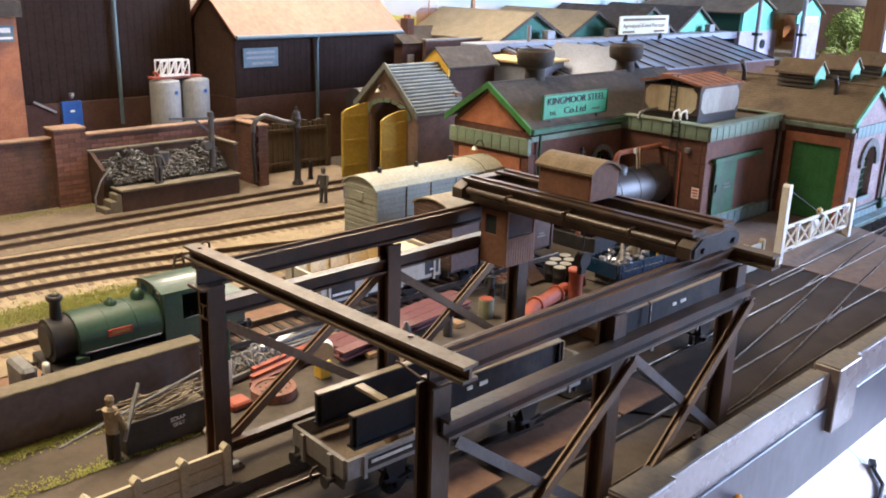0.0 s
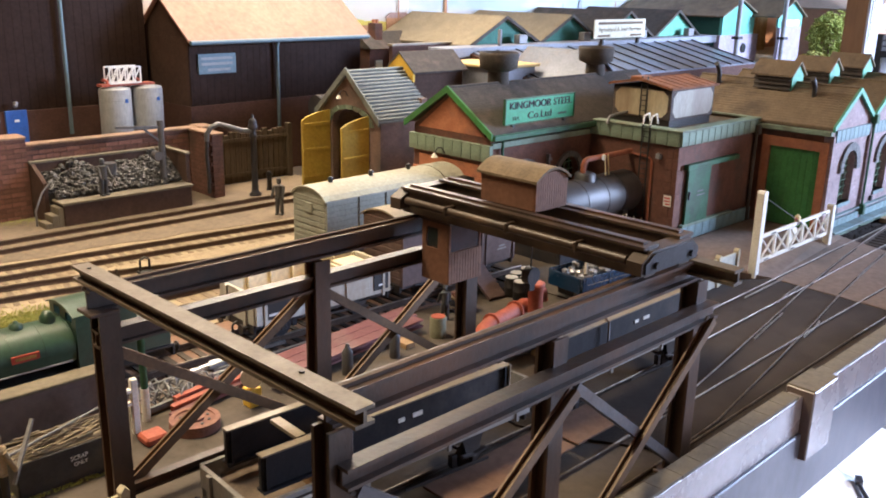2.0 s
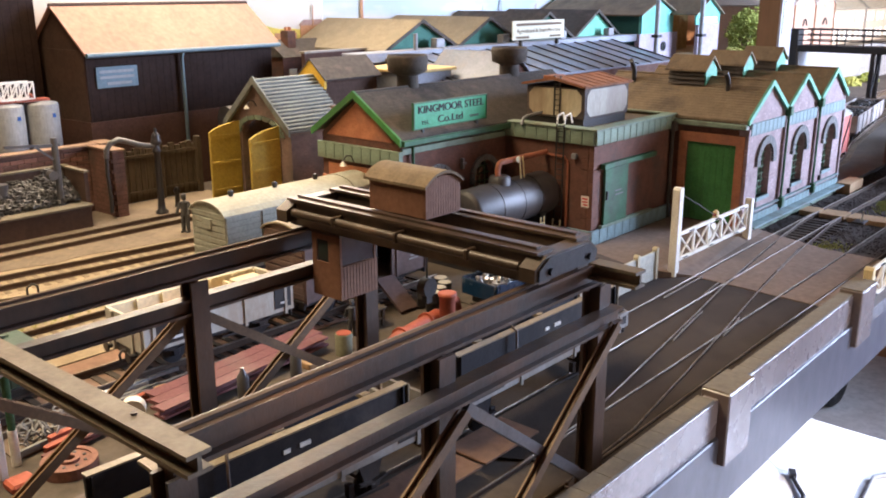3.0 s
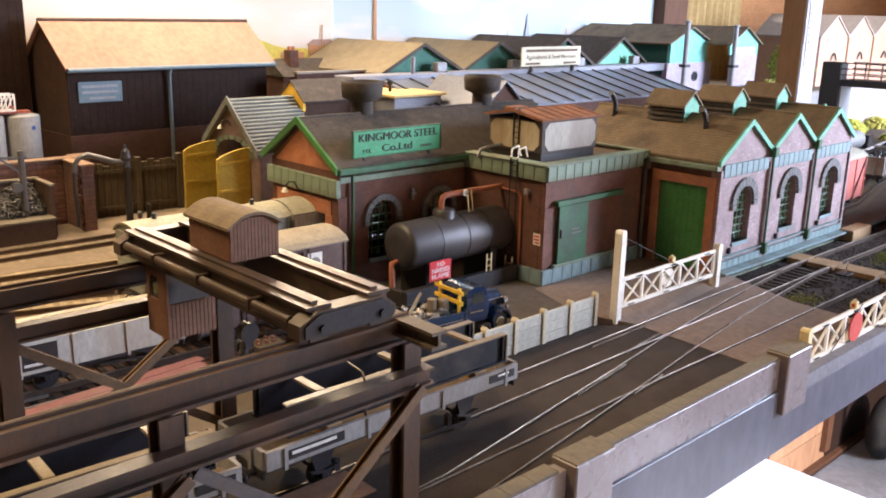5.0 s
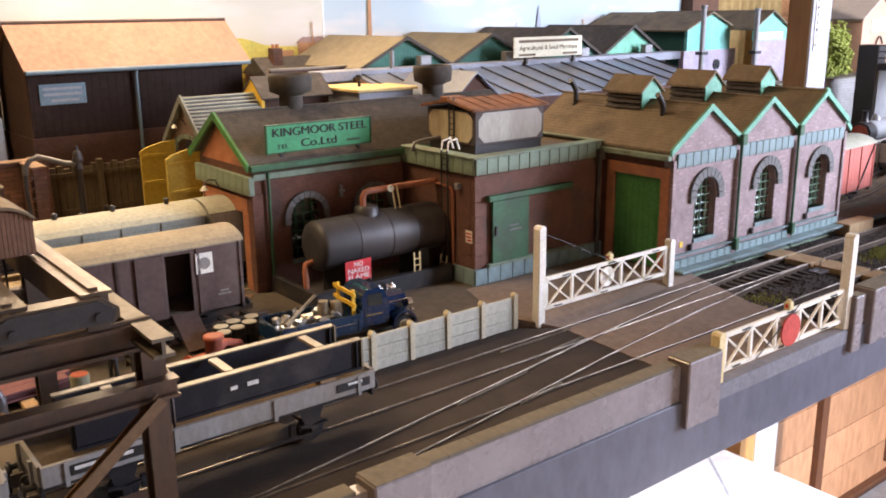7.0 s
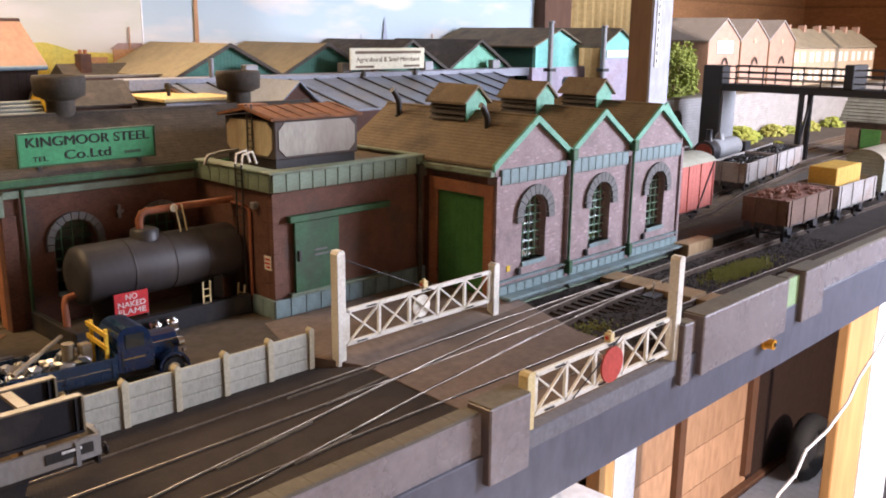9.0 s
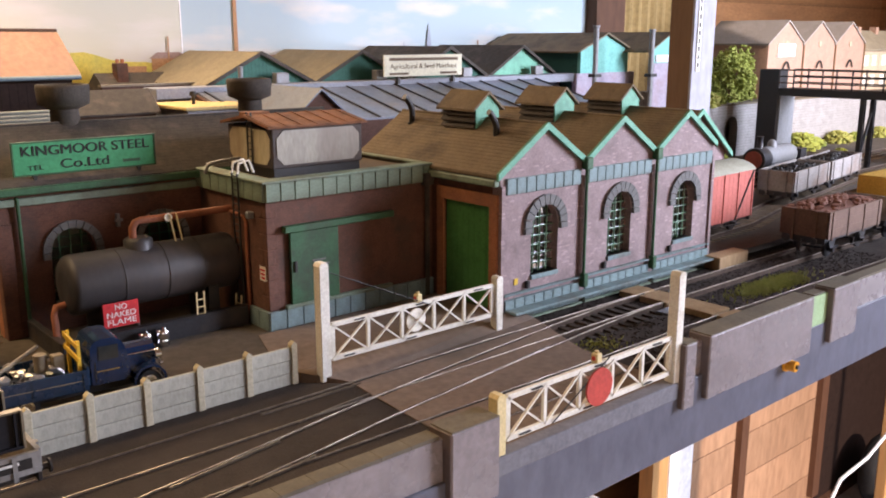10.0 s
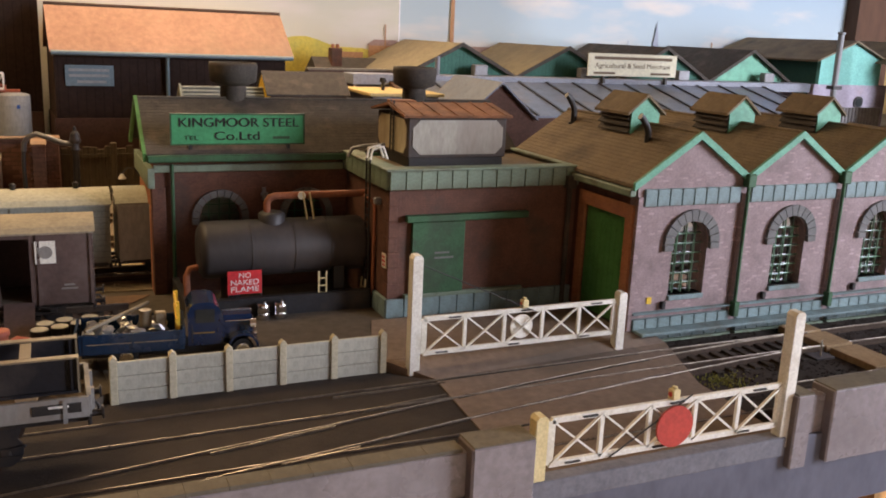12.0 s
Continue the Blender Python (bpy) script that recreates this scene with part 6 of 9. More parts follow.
def column(x, y, top, foot=0.0):
    g = G()
    g.ibeam((x, y, foot), (x, y, top), 0.056, 0.058, 0.009, (0, 1, 0))
    col = part("column", g, steel_rust, gan)
    part("base_plate", G().box(x - 0.055, y - 0.055, foot, x + 0.055, y + 0.055, foot + 0.012, 0.003), steel_rust, col)
    for sx in (-1, 1):
        for sy in (-1, 1):
            part("bolt", G().cyl((x + sx * 0.045, y + sy * 0.045, foot + 0.012), (x + sx * 0.045, y + sy * 0.045, foot + 0.02), 0.006, 6), steel_rust, col)
    return col


for x, xn in zip(GX, (1.240, 1.928, 2.612)):
    column(x, GYS, 0.608, -0.042)
    column(xn, GYN, 0.60)
part("runway_beam", G().ibeam((1.275, RYS, 0.638), (2.66, RYS, 0.638), 0.05, 0.066, 0.009), steel_rust, gan)
part("runway_beam", G().ibeam((1.20, RYN, 0.634), (2.66, RYN, 0.634), 0.05, 0.062, 0.008), steel_rust, gan)
part("crane_rail", G().bar((1.275, RYS, 0.675), (2.66, RYS, 0.675), 0.012, 0.008), rail_rust, gan)
part("crane_rail", G().bar((1.2, RYN, 0.669), (2.66, RYN, 0.669), 0.012, 0.008), rail_rust, gan)
# lower tie beams
part("tie_beam", G().ibeam((1.27, GYS - 0.042, 0.515), (2.69, GYS - 0.042, 0.515), 0.044, 0.048, 0.008), steel_rust, gan)
part("tie_beam", G().ibeam((1.21, GYN, 0.527), (2.65, GYN, 0.527), 0.04, 0.05, 0.008), steel_rust, gan)



def brace(p, q, m=brace_lamplit):
    part("brace", G().ibeam(p, q, 0.028, 0.026, 0.006, (0, 1, 0)), m, gan)


ys, yn = GYS - 0.05, GYN
brace((1.30, ys, 0.48), (1.95, ys, -0.01), brace_daylit)
brace((1.98, ys - 0.02, 0.48), (1.31, ys - 0.02, -0.01))
brace((2.0, ys, 0.48), (2.63, ys, -0.01), brace_daylit)
brace((2.64, ys - 0.02, 0.50), (2.02, ys - 0.02, -0.01))
brace((1.25, yn, 0.49), (1.91, yn, 0.05))
brace((1.91, yn + 0.02, 0.50), (1.25, yn + 0.02, 0.05))
brace((1.95, yn, 0.49), (2.60, yn, 0.05))
brace((2.60, yn + 0.02, 0.50), (1.95, yn + 0.02, 0.05))
# end cross beams
part("cross_beam", G().ibeam((1.240, 1.168, 0.698), (1.215, 2.29, 0.698), 0.046, 0.04, 0.008), dusty_lit_beam, gan)
part("cross_beam", G().ibeam((2.632, 1.178, 0.650), (2.645, 2.29, 0.650), 0.05, 0.048, 0.009), dusty_lit_beam, gan)
for bx, by in ((1.243, 1.36), (1.215, 2.235)):
    part("cross_bolt", G().cyl((bx, by, 0.718), (bx, by, 0.722), 0.006, 8), steel_rust, gan)
part("sole_beam", G().ibeam((1.25, GYN, 0.062), (1.92, GYN, 0.062), 0.03, 0.034, 0.006), steel_rust, gan)
part("column_cap", G().box(1.185, GYN - 0.04, 0.600, 1.265, GYN + 0.04, 0.61, 0.002), steel_rust, gan)

cr = thing("overhead_crane", "brown travelling crane girder with a planked winch house", "crane", (2.48, 1.8, 0.68))
cr.location = v3(2.46, 1.8, 0.70)
for x in (2.375, 2.555):
    gd = G().sweep([(x, 1.30, 0.708), (x, 2.27, 0.708)], [(-0.026, -0.045), (0.026, -0.045), (0.026, 0.034), (0.036, 0.034), (0.036, 0.042), (-0.036, 0.042), (-0.036, 0.034), (-0.026, 0.034)])
    b = part("girder", gd, steel_brown, cr)
    part("rail", G().bar((x, 1.32, 0.752), (x, 2.25, 0.752), 0.02, 0.01), steel_rust, b)
part("line_shaft", G().cyl((2.322, 1.34, 0.712), (2.322, 2.22, 0.712), 0.013, 10), steel_brown, cr)
for y in (1.5, 1.76, 2.02):
    part("shaft_bearing", G().box(2.306, y, 0.697, 2.35, y + 0.014, 0.729, 0.003), steel_brown, cr)
for y0, y1, m in ((1.285, 1.335, steel_dark), (2.24, 2.29, steel_brown)):
    poly = [(2.31, 0.678), (2.585, 0.678), (2.598, 0.69), (2.598, 0.712), (2.56, 0.741), (2.36, 0.741), (2.31, 0.715)]
    ec = part("end_carriage", G().prism(poly, "y", y0, y1), steel_brown, cr, "box end carriage with chamfered corners")
    yy = y0 - 0.006 if y0 < 1.5 else y1
    part("cover_plate", G().prism([(2.322, 0.682), (2.58, 0.682), (2.590, 0.708), (2.556, 0.735), (2.366, 0.735), (2.322, 0.711)], "y", yy, yy + 0.006), m, ec, "grey cover plate")
    for xx in (2.37, 2.55):
        part("carriage_wheel", G().cyl((xx, (y0 + y1) / 2 - 0.012, 0.70), (xx, (y0 + y1) / 2 + 0.012, 0.70), 0.024, 14), steel_dark, ec)
        part("hub", G().cyl((xx, yy - 0.008, 0.70), (xx, yy + 0.01, 0.70), 0.010, 10), steel_dark, ec)
# winch house, running on the girders
hx0, hx1, hy0, hy1 = 2.388, 2.535, 1.725, 1.945
wh = part("winch_house", G().box(hx0, hy0, 0.757, hx1, hy1, 0.85, 0.002), crane_plain, cr, "brown planked winch house")
for i in range(14):
    part("plank", G().box(hx0 + 0.001 + i * 0.0108, hy0 - 0.006, 0.757, hx0 + 0.0108 + i * 0.0108, hy0, 0.852 + 0.022 * (1 - ((i - 6.5) / 7) ** 2)), crane_plain, wh)
n = 10
arc = [(hx0 - 0.01 + (hx1 - hx0 + 0.02) * i / n, 0.846 + 0.036 * (1 - (2 * i / n - 1) ** 2)) for i in range(n + 1)]
part("house_roof", G().prism(arc + [(x, z + 0.008) for x, z in arc[::-1]], "y", hy0 - 0.015, hy1 + 0.012), roof_brown, wh, "curved grey-brown felt roof")
part("house_end", G().prism([(x, z) for x, z in arc[1:-1]] + [(hx1, 0.85), (hx0, 0.85)], "y", hy0 - 0.001, hy0 + 0.004), crane_plain, wh)
part("house_end", G().prism([(x, z) for x, z in arc[1:-1]] + [(hx1, 0.85), (hx0, 0.85)], "y", hy1 - 0.004, hy1 + 0.001), crane_plain, wh)
# driver's cab hung below the girder
cx0, cx1, cy0, cy1, cz0, cz1 = 2.358, 2.512, 2.05, 2.18, 0.45, 0.652
cab = part("driver_cab", G().box(cx0 + 0.004, cy0 + 0.004, cz0, cx1, cy1 - 0.004, cz0 + 0.105), crane_plain, cr, "brown planked driver's cab")
for i in range(12):
    part("plank", G().box(cx0 + 0.001 + i * 0.0133, cy0, cz0 - 0.004, cx0 + 0.0122 + i * 0.0133, cy0 + 0.005, cz0 + 0.105), crane_plain, cab)
part("side_sheet", wall(G(), "y", cx0, 0.005, cy0 + 0.005, cy1, cz1, [(cy0 + 0.055, cy0 + 0.11, cz0 + 0.11, cz1 - 0.02, 0)], z0=cz0 - 0.004), crane_plain, cab)
for x, y in ((cx0, cy0), (cx1 - 0.008, cy0), (cx1 - 0.008, cy1 - 0.008)):
    part("corner_post", G().box(x, y + 0.0005, cz0 + 0.105, x + 0.008, y + 0.0085, cz1), crane_plain, cab)
part("window_pane", G().box(cx0 + 0.009, cy0 + 0.003, cz0 + 0.108, cx1 - 0.009, cy0 + 0.0045, cz1 - 0.004), mat("dark_cab_glazing", (0.05, 0.055, 0.07), rough=0.16, spec=0.8, bump=0, scale=40), cab, "dark glossy window")
part("side_pane", G().box(cx0 + 0.0055, cy0 + 0.055, cz0 + 0.11, cx0 + 0.007, cy0 + 0.11, cz1 - 0.02), window_glass, cab)
part("cab_roof", G().box(cx0 - 0.006, cy0 - 0.006, cz1, cx1 + 0.004, cy1 + 0.006, cz1 + 0.008), steel_brown, cab)
part("hanger", G().box(cx0 + 0.05, cy0 + 0.05, cz1, cx0 + 0.07, cy0 + 0.07, 0.69).box(cx1 - 0.02, cy1 - 0.05, cz1, cx1, cy1 - 0.03, 0.69), steel_brown, cab)
part("hook_block", G().cyl((2.475, 1.78, 0.52), (2.475, 1.81, 0.52), 0.03, 12).box(2.462, 1.785, 0.47, 2.488, 1.805, 0.52), steel_dark, cr, "black hook block on its rope")
part("rope", G().cyl((2.475, 1.795, 0.54), (2.475, 1.795, 0.76), 0.003, 6), steel_dark, cr)


# ---- rolling stock ----
RT, RS = 0.037, -0.025


def wheel(parent, x, y, r=0.047, side=1):
    w = part("wheel", G().cyl((x, y - 0.007, r), (x, y + 0.007, r), r, 20), steel_dark, parent, local=True)
    ORG[w.name] = (0, 0, 0)
    part("tyre", G().cyl((x, y - 0.009 * side - 0.003, r), (x, y - 0.009 * side + 0.003, r), r * 0.96, 20), rail_rust, w, "worn steel tyre", local=True)
    part("hub", G().cyl((x, y - 0.014, r), (x, y + 0.014, r), 0.013, 10), steel_dark, w, local=True)
    return w


def chassis(ob, L, W, sole=steel_dark, beam=None):
    """Solebars, buffer beams, buffers, wheels, axle boxes and brake gear about the origin, rails at z 0."""
    for s in (-1, 1):
        part("solebar", G().box(-L / 2, s * (W / 2 - 0.035) - 0.006, 0.062, L / 2, s * (W / 2 - 0.035) + 0.006, 0.09), sole, ob, local=True)
        part("buffer_beam", G().box(s * L / 2 - 0.006, -W / 2 + 0.01, 0.055, s * L / 2 + 0.006, W / 2 - 0.01, 0.092, 0.002), beam or sole, ob, local=True)
        for t in (-1, 1):
            b = part("buffer", G().cyl((s * L / 2, t * 0.082, 0.073), (s * (L / 2 + 0.035), t * 0.082, 0.073), 0.010, 10), sole, ob, local=True)
            part("buffer_head", G().cyl((s * (L / 2 + 0.035), t * 0.082, 0.073), (s * (L / 2 + 0.041), t * 0.082, 0.073), 0.020, 14), steel_dark, b, local=True)
            part("axle_box", G().box(s * L * 0.29 - 0.014, t * (W / 2 - 0.03) - 0.01, 0.034, s * L * 0.29 + 0.014, t * (W / 2 - 0.03) + 0.01, 0.062, 0.003), sole, ob, local=True)
            part("spring", G().prism([(s * L * 0.29 - 0.055, 0.066), (s * L * 0.29, 0.056), (s * L * 0.29 + 0.055, 0.066), (s * L * 0.29 + 0.05, 0.071), (s * L * 0.29, 0.064), (s * L * 0.29 - 0.05, 0.071)], "y", t * (W / 2 - 0.028) - 0.007, t * (W / 2 - 0.028) + 0.007), sole, ob, local=True)
            wheel(ob, s * L * 0.29, t * 0.082, side=t)
        part("axle", G().cyl((s * L * 0.29, -0.085, 0.047), (s * L * 0.29, 0.085, 0.047), 0.006, 8), steel_dark, ob, local=True)
        part("coupling_hook", G().tube([(s * (L / 2), 0, 0.073), (s * (L / 2 + 0.02), 0, 0.073), (s * (L / 2 + 0.03), 0, 0.06), (s * (L / 2 + 0.028), 0, 0.03)], 0.005, 6), steel_dark, ob, local=True)
    part("brake_lever", G().bar((0.0, -W / 2 + 0.012, 0.055), (L * 0.33, -W / 2 + 0.006, 0.045), 0.006, 0.008), sole, ob, local=True)
    for s in (-1, 1):
        part("brake_shoe", G().box(s * (L * 0.29 - 0.065) - 0.01, -0.09, 0.03, s * (L * 0.29 - 0.065) + 0.01, -0.07, 0.07), sole, ob, local=True)


def open_wagon(name, label, x, y, L, W, zs, paint, inside, rz=0.0, planks=3, load=None, group="", letter=True, rail=RT, lift=0.0):
    """An open wagon; zs is the height of its sides over the rail."""
    ob = thing(name, label, "railway wagon", (x, y, rail), group=group, rz=rz)
    chassis(ob, L, W)
    for c in ob.children:
        if c.name.split(".")[0] in ("solebar", "buffer_beam", "buffer", "coupling_hook"):
            c.location.z += lift * U
    z0 = 0.09 + lift
    part("floor", G().box(-L / 2 + 0.004, -W / 2 + 0.006, z0, L / 2 - 0.004, W / 2 - 0.006, z0 + 0.012), inside, ob, local=True)
    h = (zs - z0) / planks
    for s in (-1, 1):
        sd = part("side", G().box(-L / 2, s * (W / 2) - 0.007, z0, L / 2, s * (W / 2) + 0.007, z0 + h * 0.3), paint, ob, local=True)
        for k in range(planks):
            part("plank", G().box(-L / 2, s * (W / 2) - 0.0065, z0 + k * h + 0.0005, L / 2, s * (W / 2) + 0.0065, z0 + (k + 1) * h - 0.0003, 0.0004), paint, sd, local=True)
        for f in (-0.44, -0.15, 0.15, 0.44):
            part("strap", G().box(L * f - 0.006, s * (W / 2 + 0.0085) - 0.0035, z0 - 0.012, L * f + 0.006, s * (W / 2 + 0.0085) + 0.0035, zs - 0.003), paint, sd, local=True)
        en = part("end", G().box(s * L / 2 - 0.007, -W / 2 + 0.007, z0, s * L / 2 + 0.007, W / 2 - 0.007, zs, 0.001), paint, ob, local=True)
        for t in (-1, 1):
            part("stanchion", G().box(s * (L / 2 + 0.006), t * 0.07 - 0.009, z0 - 0.03, s * (L / 2 + 0.016) if s > 0 else s * (L / 2 + 0.016), t * 0.07 + 0.009, zs - 0.002) if s > 0 else
                 G().box(-(L / 2 + 0.016), t * 0.07 - 0.009, z0 - 0.03, -(L / 2 + 0.006), t * 0.07 + 0.009, zs - 0.002), paint, en, local=True)
    if letter:
        pl = part("number_panel", G().box(-L * 0.43, -W / 2 - 0.0095, z0 + 0.015, -L * 0.24, -W / 2 - 0.006, zs - 0.015), black_iron, ob, "black number panel with white bars", local=True)
        part("lettering_bar", G().box(-L * 0.42, -W / 2 - 0.0115, z0 + 0.03, -L * 0.27, -W / 2 - 0.009, z0 + 0.04), white_letter, pl, local=True)
        pr = part("number_panel", G().box(L * 0.36, -W / 2 - 0.0095, z0 + 0.018, L * 0.48, -W / 2 - 0.006, zs - 0.014), black_iron, ob, "black number panel with white bars", local=True)
        part("lettering_bar", G().box(L * 0.40, -W / 2 - 0.0115, z0 + 0.036, L * 0.45, -W / 2 - 0.009, z0 + 0.043), white_letter, pr, local=True)
    if lift:
        for s in (-1, 1):
            for t in (-1, 1):
                part("axle_guard", G().prism([(s * L * 0.29 - 0.05, 0.075 + lift), (s * L * 0.29 + 0.05, 0.075 + lift), (s * L * 0.29 + 0.016, 0.036), (s * L * 0.29 - 0.016, 0.036)], "y", t * (W / 2 - 0.038) - 0.003, t * (W / 2 - 0.038) + 0.003), steel_dark, ob, local=True)
    return ob


def girder_load(name, label, x, y, x0, x1, z, rz):
    """Two deep black girders, top flanges and end plates paled as if lamp-lit, tied by cross pieces."""
    ob = thing(name, label, "girder load", (x, y, z), rz=rz)
    for s in (-1, 1):
        yy = s * 0.088
        gr = part("girder", G().box(x0, yy - 0.006, 0.008, x1, yy + 0.006, 0.102), girder_navy, ob, "black plate girder", local=True)
        part("bottom_flange", G().box(x0, yy - 0.018, 0.0, x1, yy + 0.018, 0.008), girder_navy, gr, local=True)
        part("top_flange", G().box(x0, yy - 0.013, 0.102, x1, yy + 0.013, 0.107), girder_edge, gr, "top flange coloured pale brown as lamp-lit", local=True)
        for xx in (x0 + 0.01, x1 - 0.02):
            part("stiffener", G().box(xx, yy - 0.016, 0.008, xx + 0.006, yy + 0.016, 0.102), girder_navy, gr, local=True)
        part("end_plate", G().box(x1 - 0.002, yy - 0.018, 0.0, x1 + 0.004, yy + 0.018, 0.106), girder_edge, gr, "end plate coloured pale as lamp-lit", local=True)
        if s < 0:
            part("lettering_bar", G().box(x0 + (x1 - x0) * 0.50, yy - 0.0095, 0.05, x0 + (x1 - x0) * 0.525, yy - 0.0055, 0.062).box(x0 + (x1 - x0) * 0.56, yy - 0.0095, 0.05, x0 + (x1 - x0) * 0.60, yy - 0.0055, 0.063), white_letter, gr, local=True)
    for f in (0.14, 0.5, 0.84):
        xx = x0 + (x1 - x0) * f
        part("cross_piece", G().box(xx, -0.064, 0.094, xx + 0.03, 0.064, 0.104), girder_edge, ob, "pale cross piece", local=True)
    xx = x0 + (x1 - x0) * 0.30
    part("chain", G().tube([(xx, -0.116, -0.01), (xx, -0.113, 0.108), (xx + 0.03, -0.06, 0.116), (xx + 0.05, 0.06, 0.114), (xx + 0.06, 0.113, 0.11), (xx + 0.06, 0.116, -0.01)], 0.0045, 6), steel_rust, ob, "rusty lashing chain", local=True)
    return ob


SL = -2.6
open_wagon("low_wagon", "pale grey low-sided wagon with a dusty floor", 1.867, 1.858, 1.0, 0.272, 0.211, wagon_grey, dust_floor, SL, 1, group="girder wagons", rail=RS, lift=0.060)
open_wagon("low_wagon", "pale grey low-sided wagon coupled behind another", 2.995, 1.850, 1.08, 0.272, 0.211, wagon_grey, dust_floor, -0.5, 1, group="girder wagons", rail=RS, lift=0.060)
girder_load("girder_load", "black plate girders chained on the low wagon", 1.867, 1.858, -0.45, 0.44, RS + 0.211, SL)
girder_load("girder_load", "black plate girders chained on the second low wagon", 2.995, 1.850, -0.44, 0.515, RS + 0.211, -0.5)
for bx, by, rz in ((1.6, 1.870, SL), (2.2, 1.843, SL), (2.72, 1.852, -0.5), (3.37, 1.847, -0.5)):
    solo("packing_timber", G().box(-0.03, -0.115, 0.162, 0.03, 0.115, 0.211, 0.003), timber, "timber packing under the girders", "timber", (bx, by, RS), "packing timbers", rz=rz, local=True)

ww = open_wagon("steel_wagon", "off-white high-sided wagon with a bare cream inside", 2.462, 3.01, 0.68, 0.265, 0.215, wagon_white, sand_mat, -1.5, 1)
for k in range(6):
    part("inner_panel", G().box(-0.329 + k * 0.1095, 0.118, 0.104, -0.224 + k * 0.1095, 0.1255, 0.213, 0.001), cream_ply, ww, "bare cream inner panel", local=True)
for k in range(7):
    part("inner_rib", G().box(-0.332 + k * 0.1095, 0.108, 0.103, -0.324 + k * 0.1095, 0.126, 0.209), cream_ply, ww, local=True)
part("partition", G().box(0.17, -0.12, 0.102, 0.182, 0.117, 0.195), cream_ply, ww, local=True)
part("inner_box", G().box(0.195, -0.02, 0.102, 0.32, 0.105, 0.20, 0.003), cream_ply, ww, "cream box in the wagon end", local=True)


def van(name, label, x, y, L, W, ze, zr, side, end, roof, rz=0.0, door=None, vents=0, group="", diag=False, ends_ribbed=False):
    """A covered van: ze eaves and zr crown over the rail; door: (centre, half width) of an open doorway on the -y side."""
    ob = thing(name, label, "railway van", (x, y, RT), rz=rz, group=group)
    chassis(ob, L, W)
    z0 = 0.085
    ops = [(door[0] - door[1], door[0] + door[1], z0 + 0.01, ze - 0.02, 0)] if door else []
    part("side", wall(G(), "x", -W / 2, 0.012, -L / 2, L / 2, ze, ops, z0=z0), side, ob, local=True)
    part("side", G().box(-L / 2, W / 2 - 0.012, z0, L / 2, W / 2, ze), side, ob, local=True)
    part("floor", G().box(-L / 2 + 0.012, -W / 2 + 0.012, z0, L / 2 - 0.012, W / 2 - 0.012, z0 + 0.01), dust_floor, ob, local=True)
    k = 12
    arc = [(-W / 2 - 0.008 + (W + 0.016) * i / k, ze - 0.004 + (zr - ze) * (1 - (2 * i / k - 1) ** 2) ** 0.75) for i in range(k + 1)]
    for s in (-1, 1):
        poly = [(-W / 2 + 0.012, z0), (W / 2 - 0.012, z0), (W / 2 - 0.012, ze)] + [(q, z) for q, z in arc[::-1][1:-1]] + [(-W / 2 + 0.012, ze)]
        a = s * L / 2
        en = part("end", G().prism(poly, "x", min(a, a - s * 0.012), max(a, a - s * 0.012)), end, ob, local=True)
        for i in range(9):
            z = z0 + 0.012 + i * (ze - z0) / 9
            part("end_plank", G().box(min(a, a + s * 0.004), -W / 2 + 0.004, z, max(a, a + s * 0.004), W / 2 - 0.004, z + (ze - z0) / 9 - 0.006, 0.0015), end, en, local=True)
        if ends_ribbed:
            part("end_vent", G().box(min(a, a + s * 0.012), -0.03, ze - 0.075, max(a, a + s * 0.012), 0.03, ze - 0.025, 0.003), end, en, local=True)
    rf = part("roof", G().prism(arc + [(q, z + 0.007) for q, z in arc[::-1]], "x", -L / 2 - 0.012, L / 2 + 0.012), roof, ob, "curved roof", local=True)
    for i in range(vents):
        xx = -L / 2 + L * (i + 0.5) / vents
        part("roof_vent", G().lathe([(0.012, 0), (0.012, 0.018), (0.017, 0.022), (0.008, 0.03)], (xx, 0, zr + 0.002), 10), steel_dark, rf, local=True)
    for f in (-0.5, -0.24, 0.0 if not door else -0.24, 0.24, 0.5):
        part("strap", G().box(L * f - 0.006 + (0.006 if f < 0 else -0.006), -W / 2 - 0.006, z0 - 0.004, L * f + 0.006 + (0.006 if f < 0 else -0.006), -W / 2, ze), side, ob, local=True)
    if diag:
        part("diagonal_strap", G().bar((-L / 2 + 0.01, -W / 2 - 0.004, ze - 0.01), (-0.15, -W / 2 - 0.004, z0), 0.006, 0.010, (0, 1, 0)), steel_dark, ob, local=True)
        part("diagonal_strap", G().bar((L / 2 - 0.01, -W / 2 - 0.004, ze - 0.01), (0.15, -W / 2 - 0.004, z0), 0.006, 0.010, (0, 1, 0)), steel_dark, ob, local=True)
    return ob


bv = van("brown_van", "dull brown van with a dusty roof and an open doorway", 3.24, 2.99, 0.74, 0.272, 0.375, 0.42, van_plain, van_brown, van_roof_tan, -1.3, door=(0.085, 0.055), vents=0)
part("poster", G().box(0.16, -0.142, 0.255, 0.235, -0.1365, 0.345), white_paint, bv, "square white poster with a pale disc", local=True)
part("poster_disc", G().cyl((0.198, -0.143, 0.30), (0.198, -0.1415, 0.30), 0.026, 16), wagon_grey, bv, local=True)
part("lettering_bar", G().box(0.25, -0.1385, 0.145, 0.31, -0.1358, 0.152).box(0.26, -0.1385, 0.16, 0.3, -0.1358, 0.167), wagon_grey, bv, local=True)
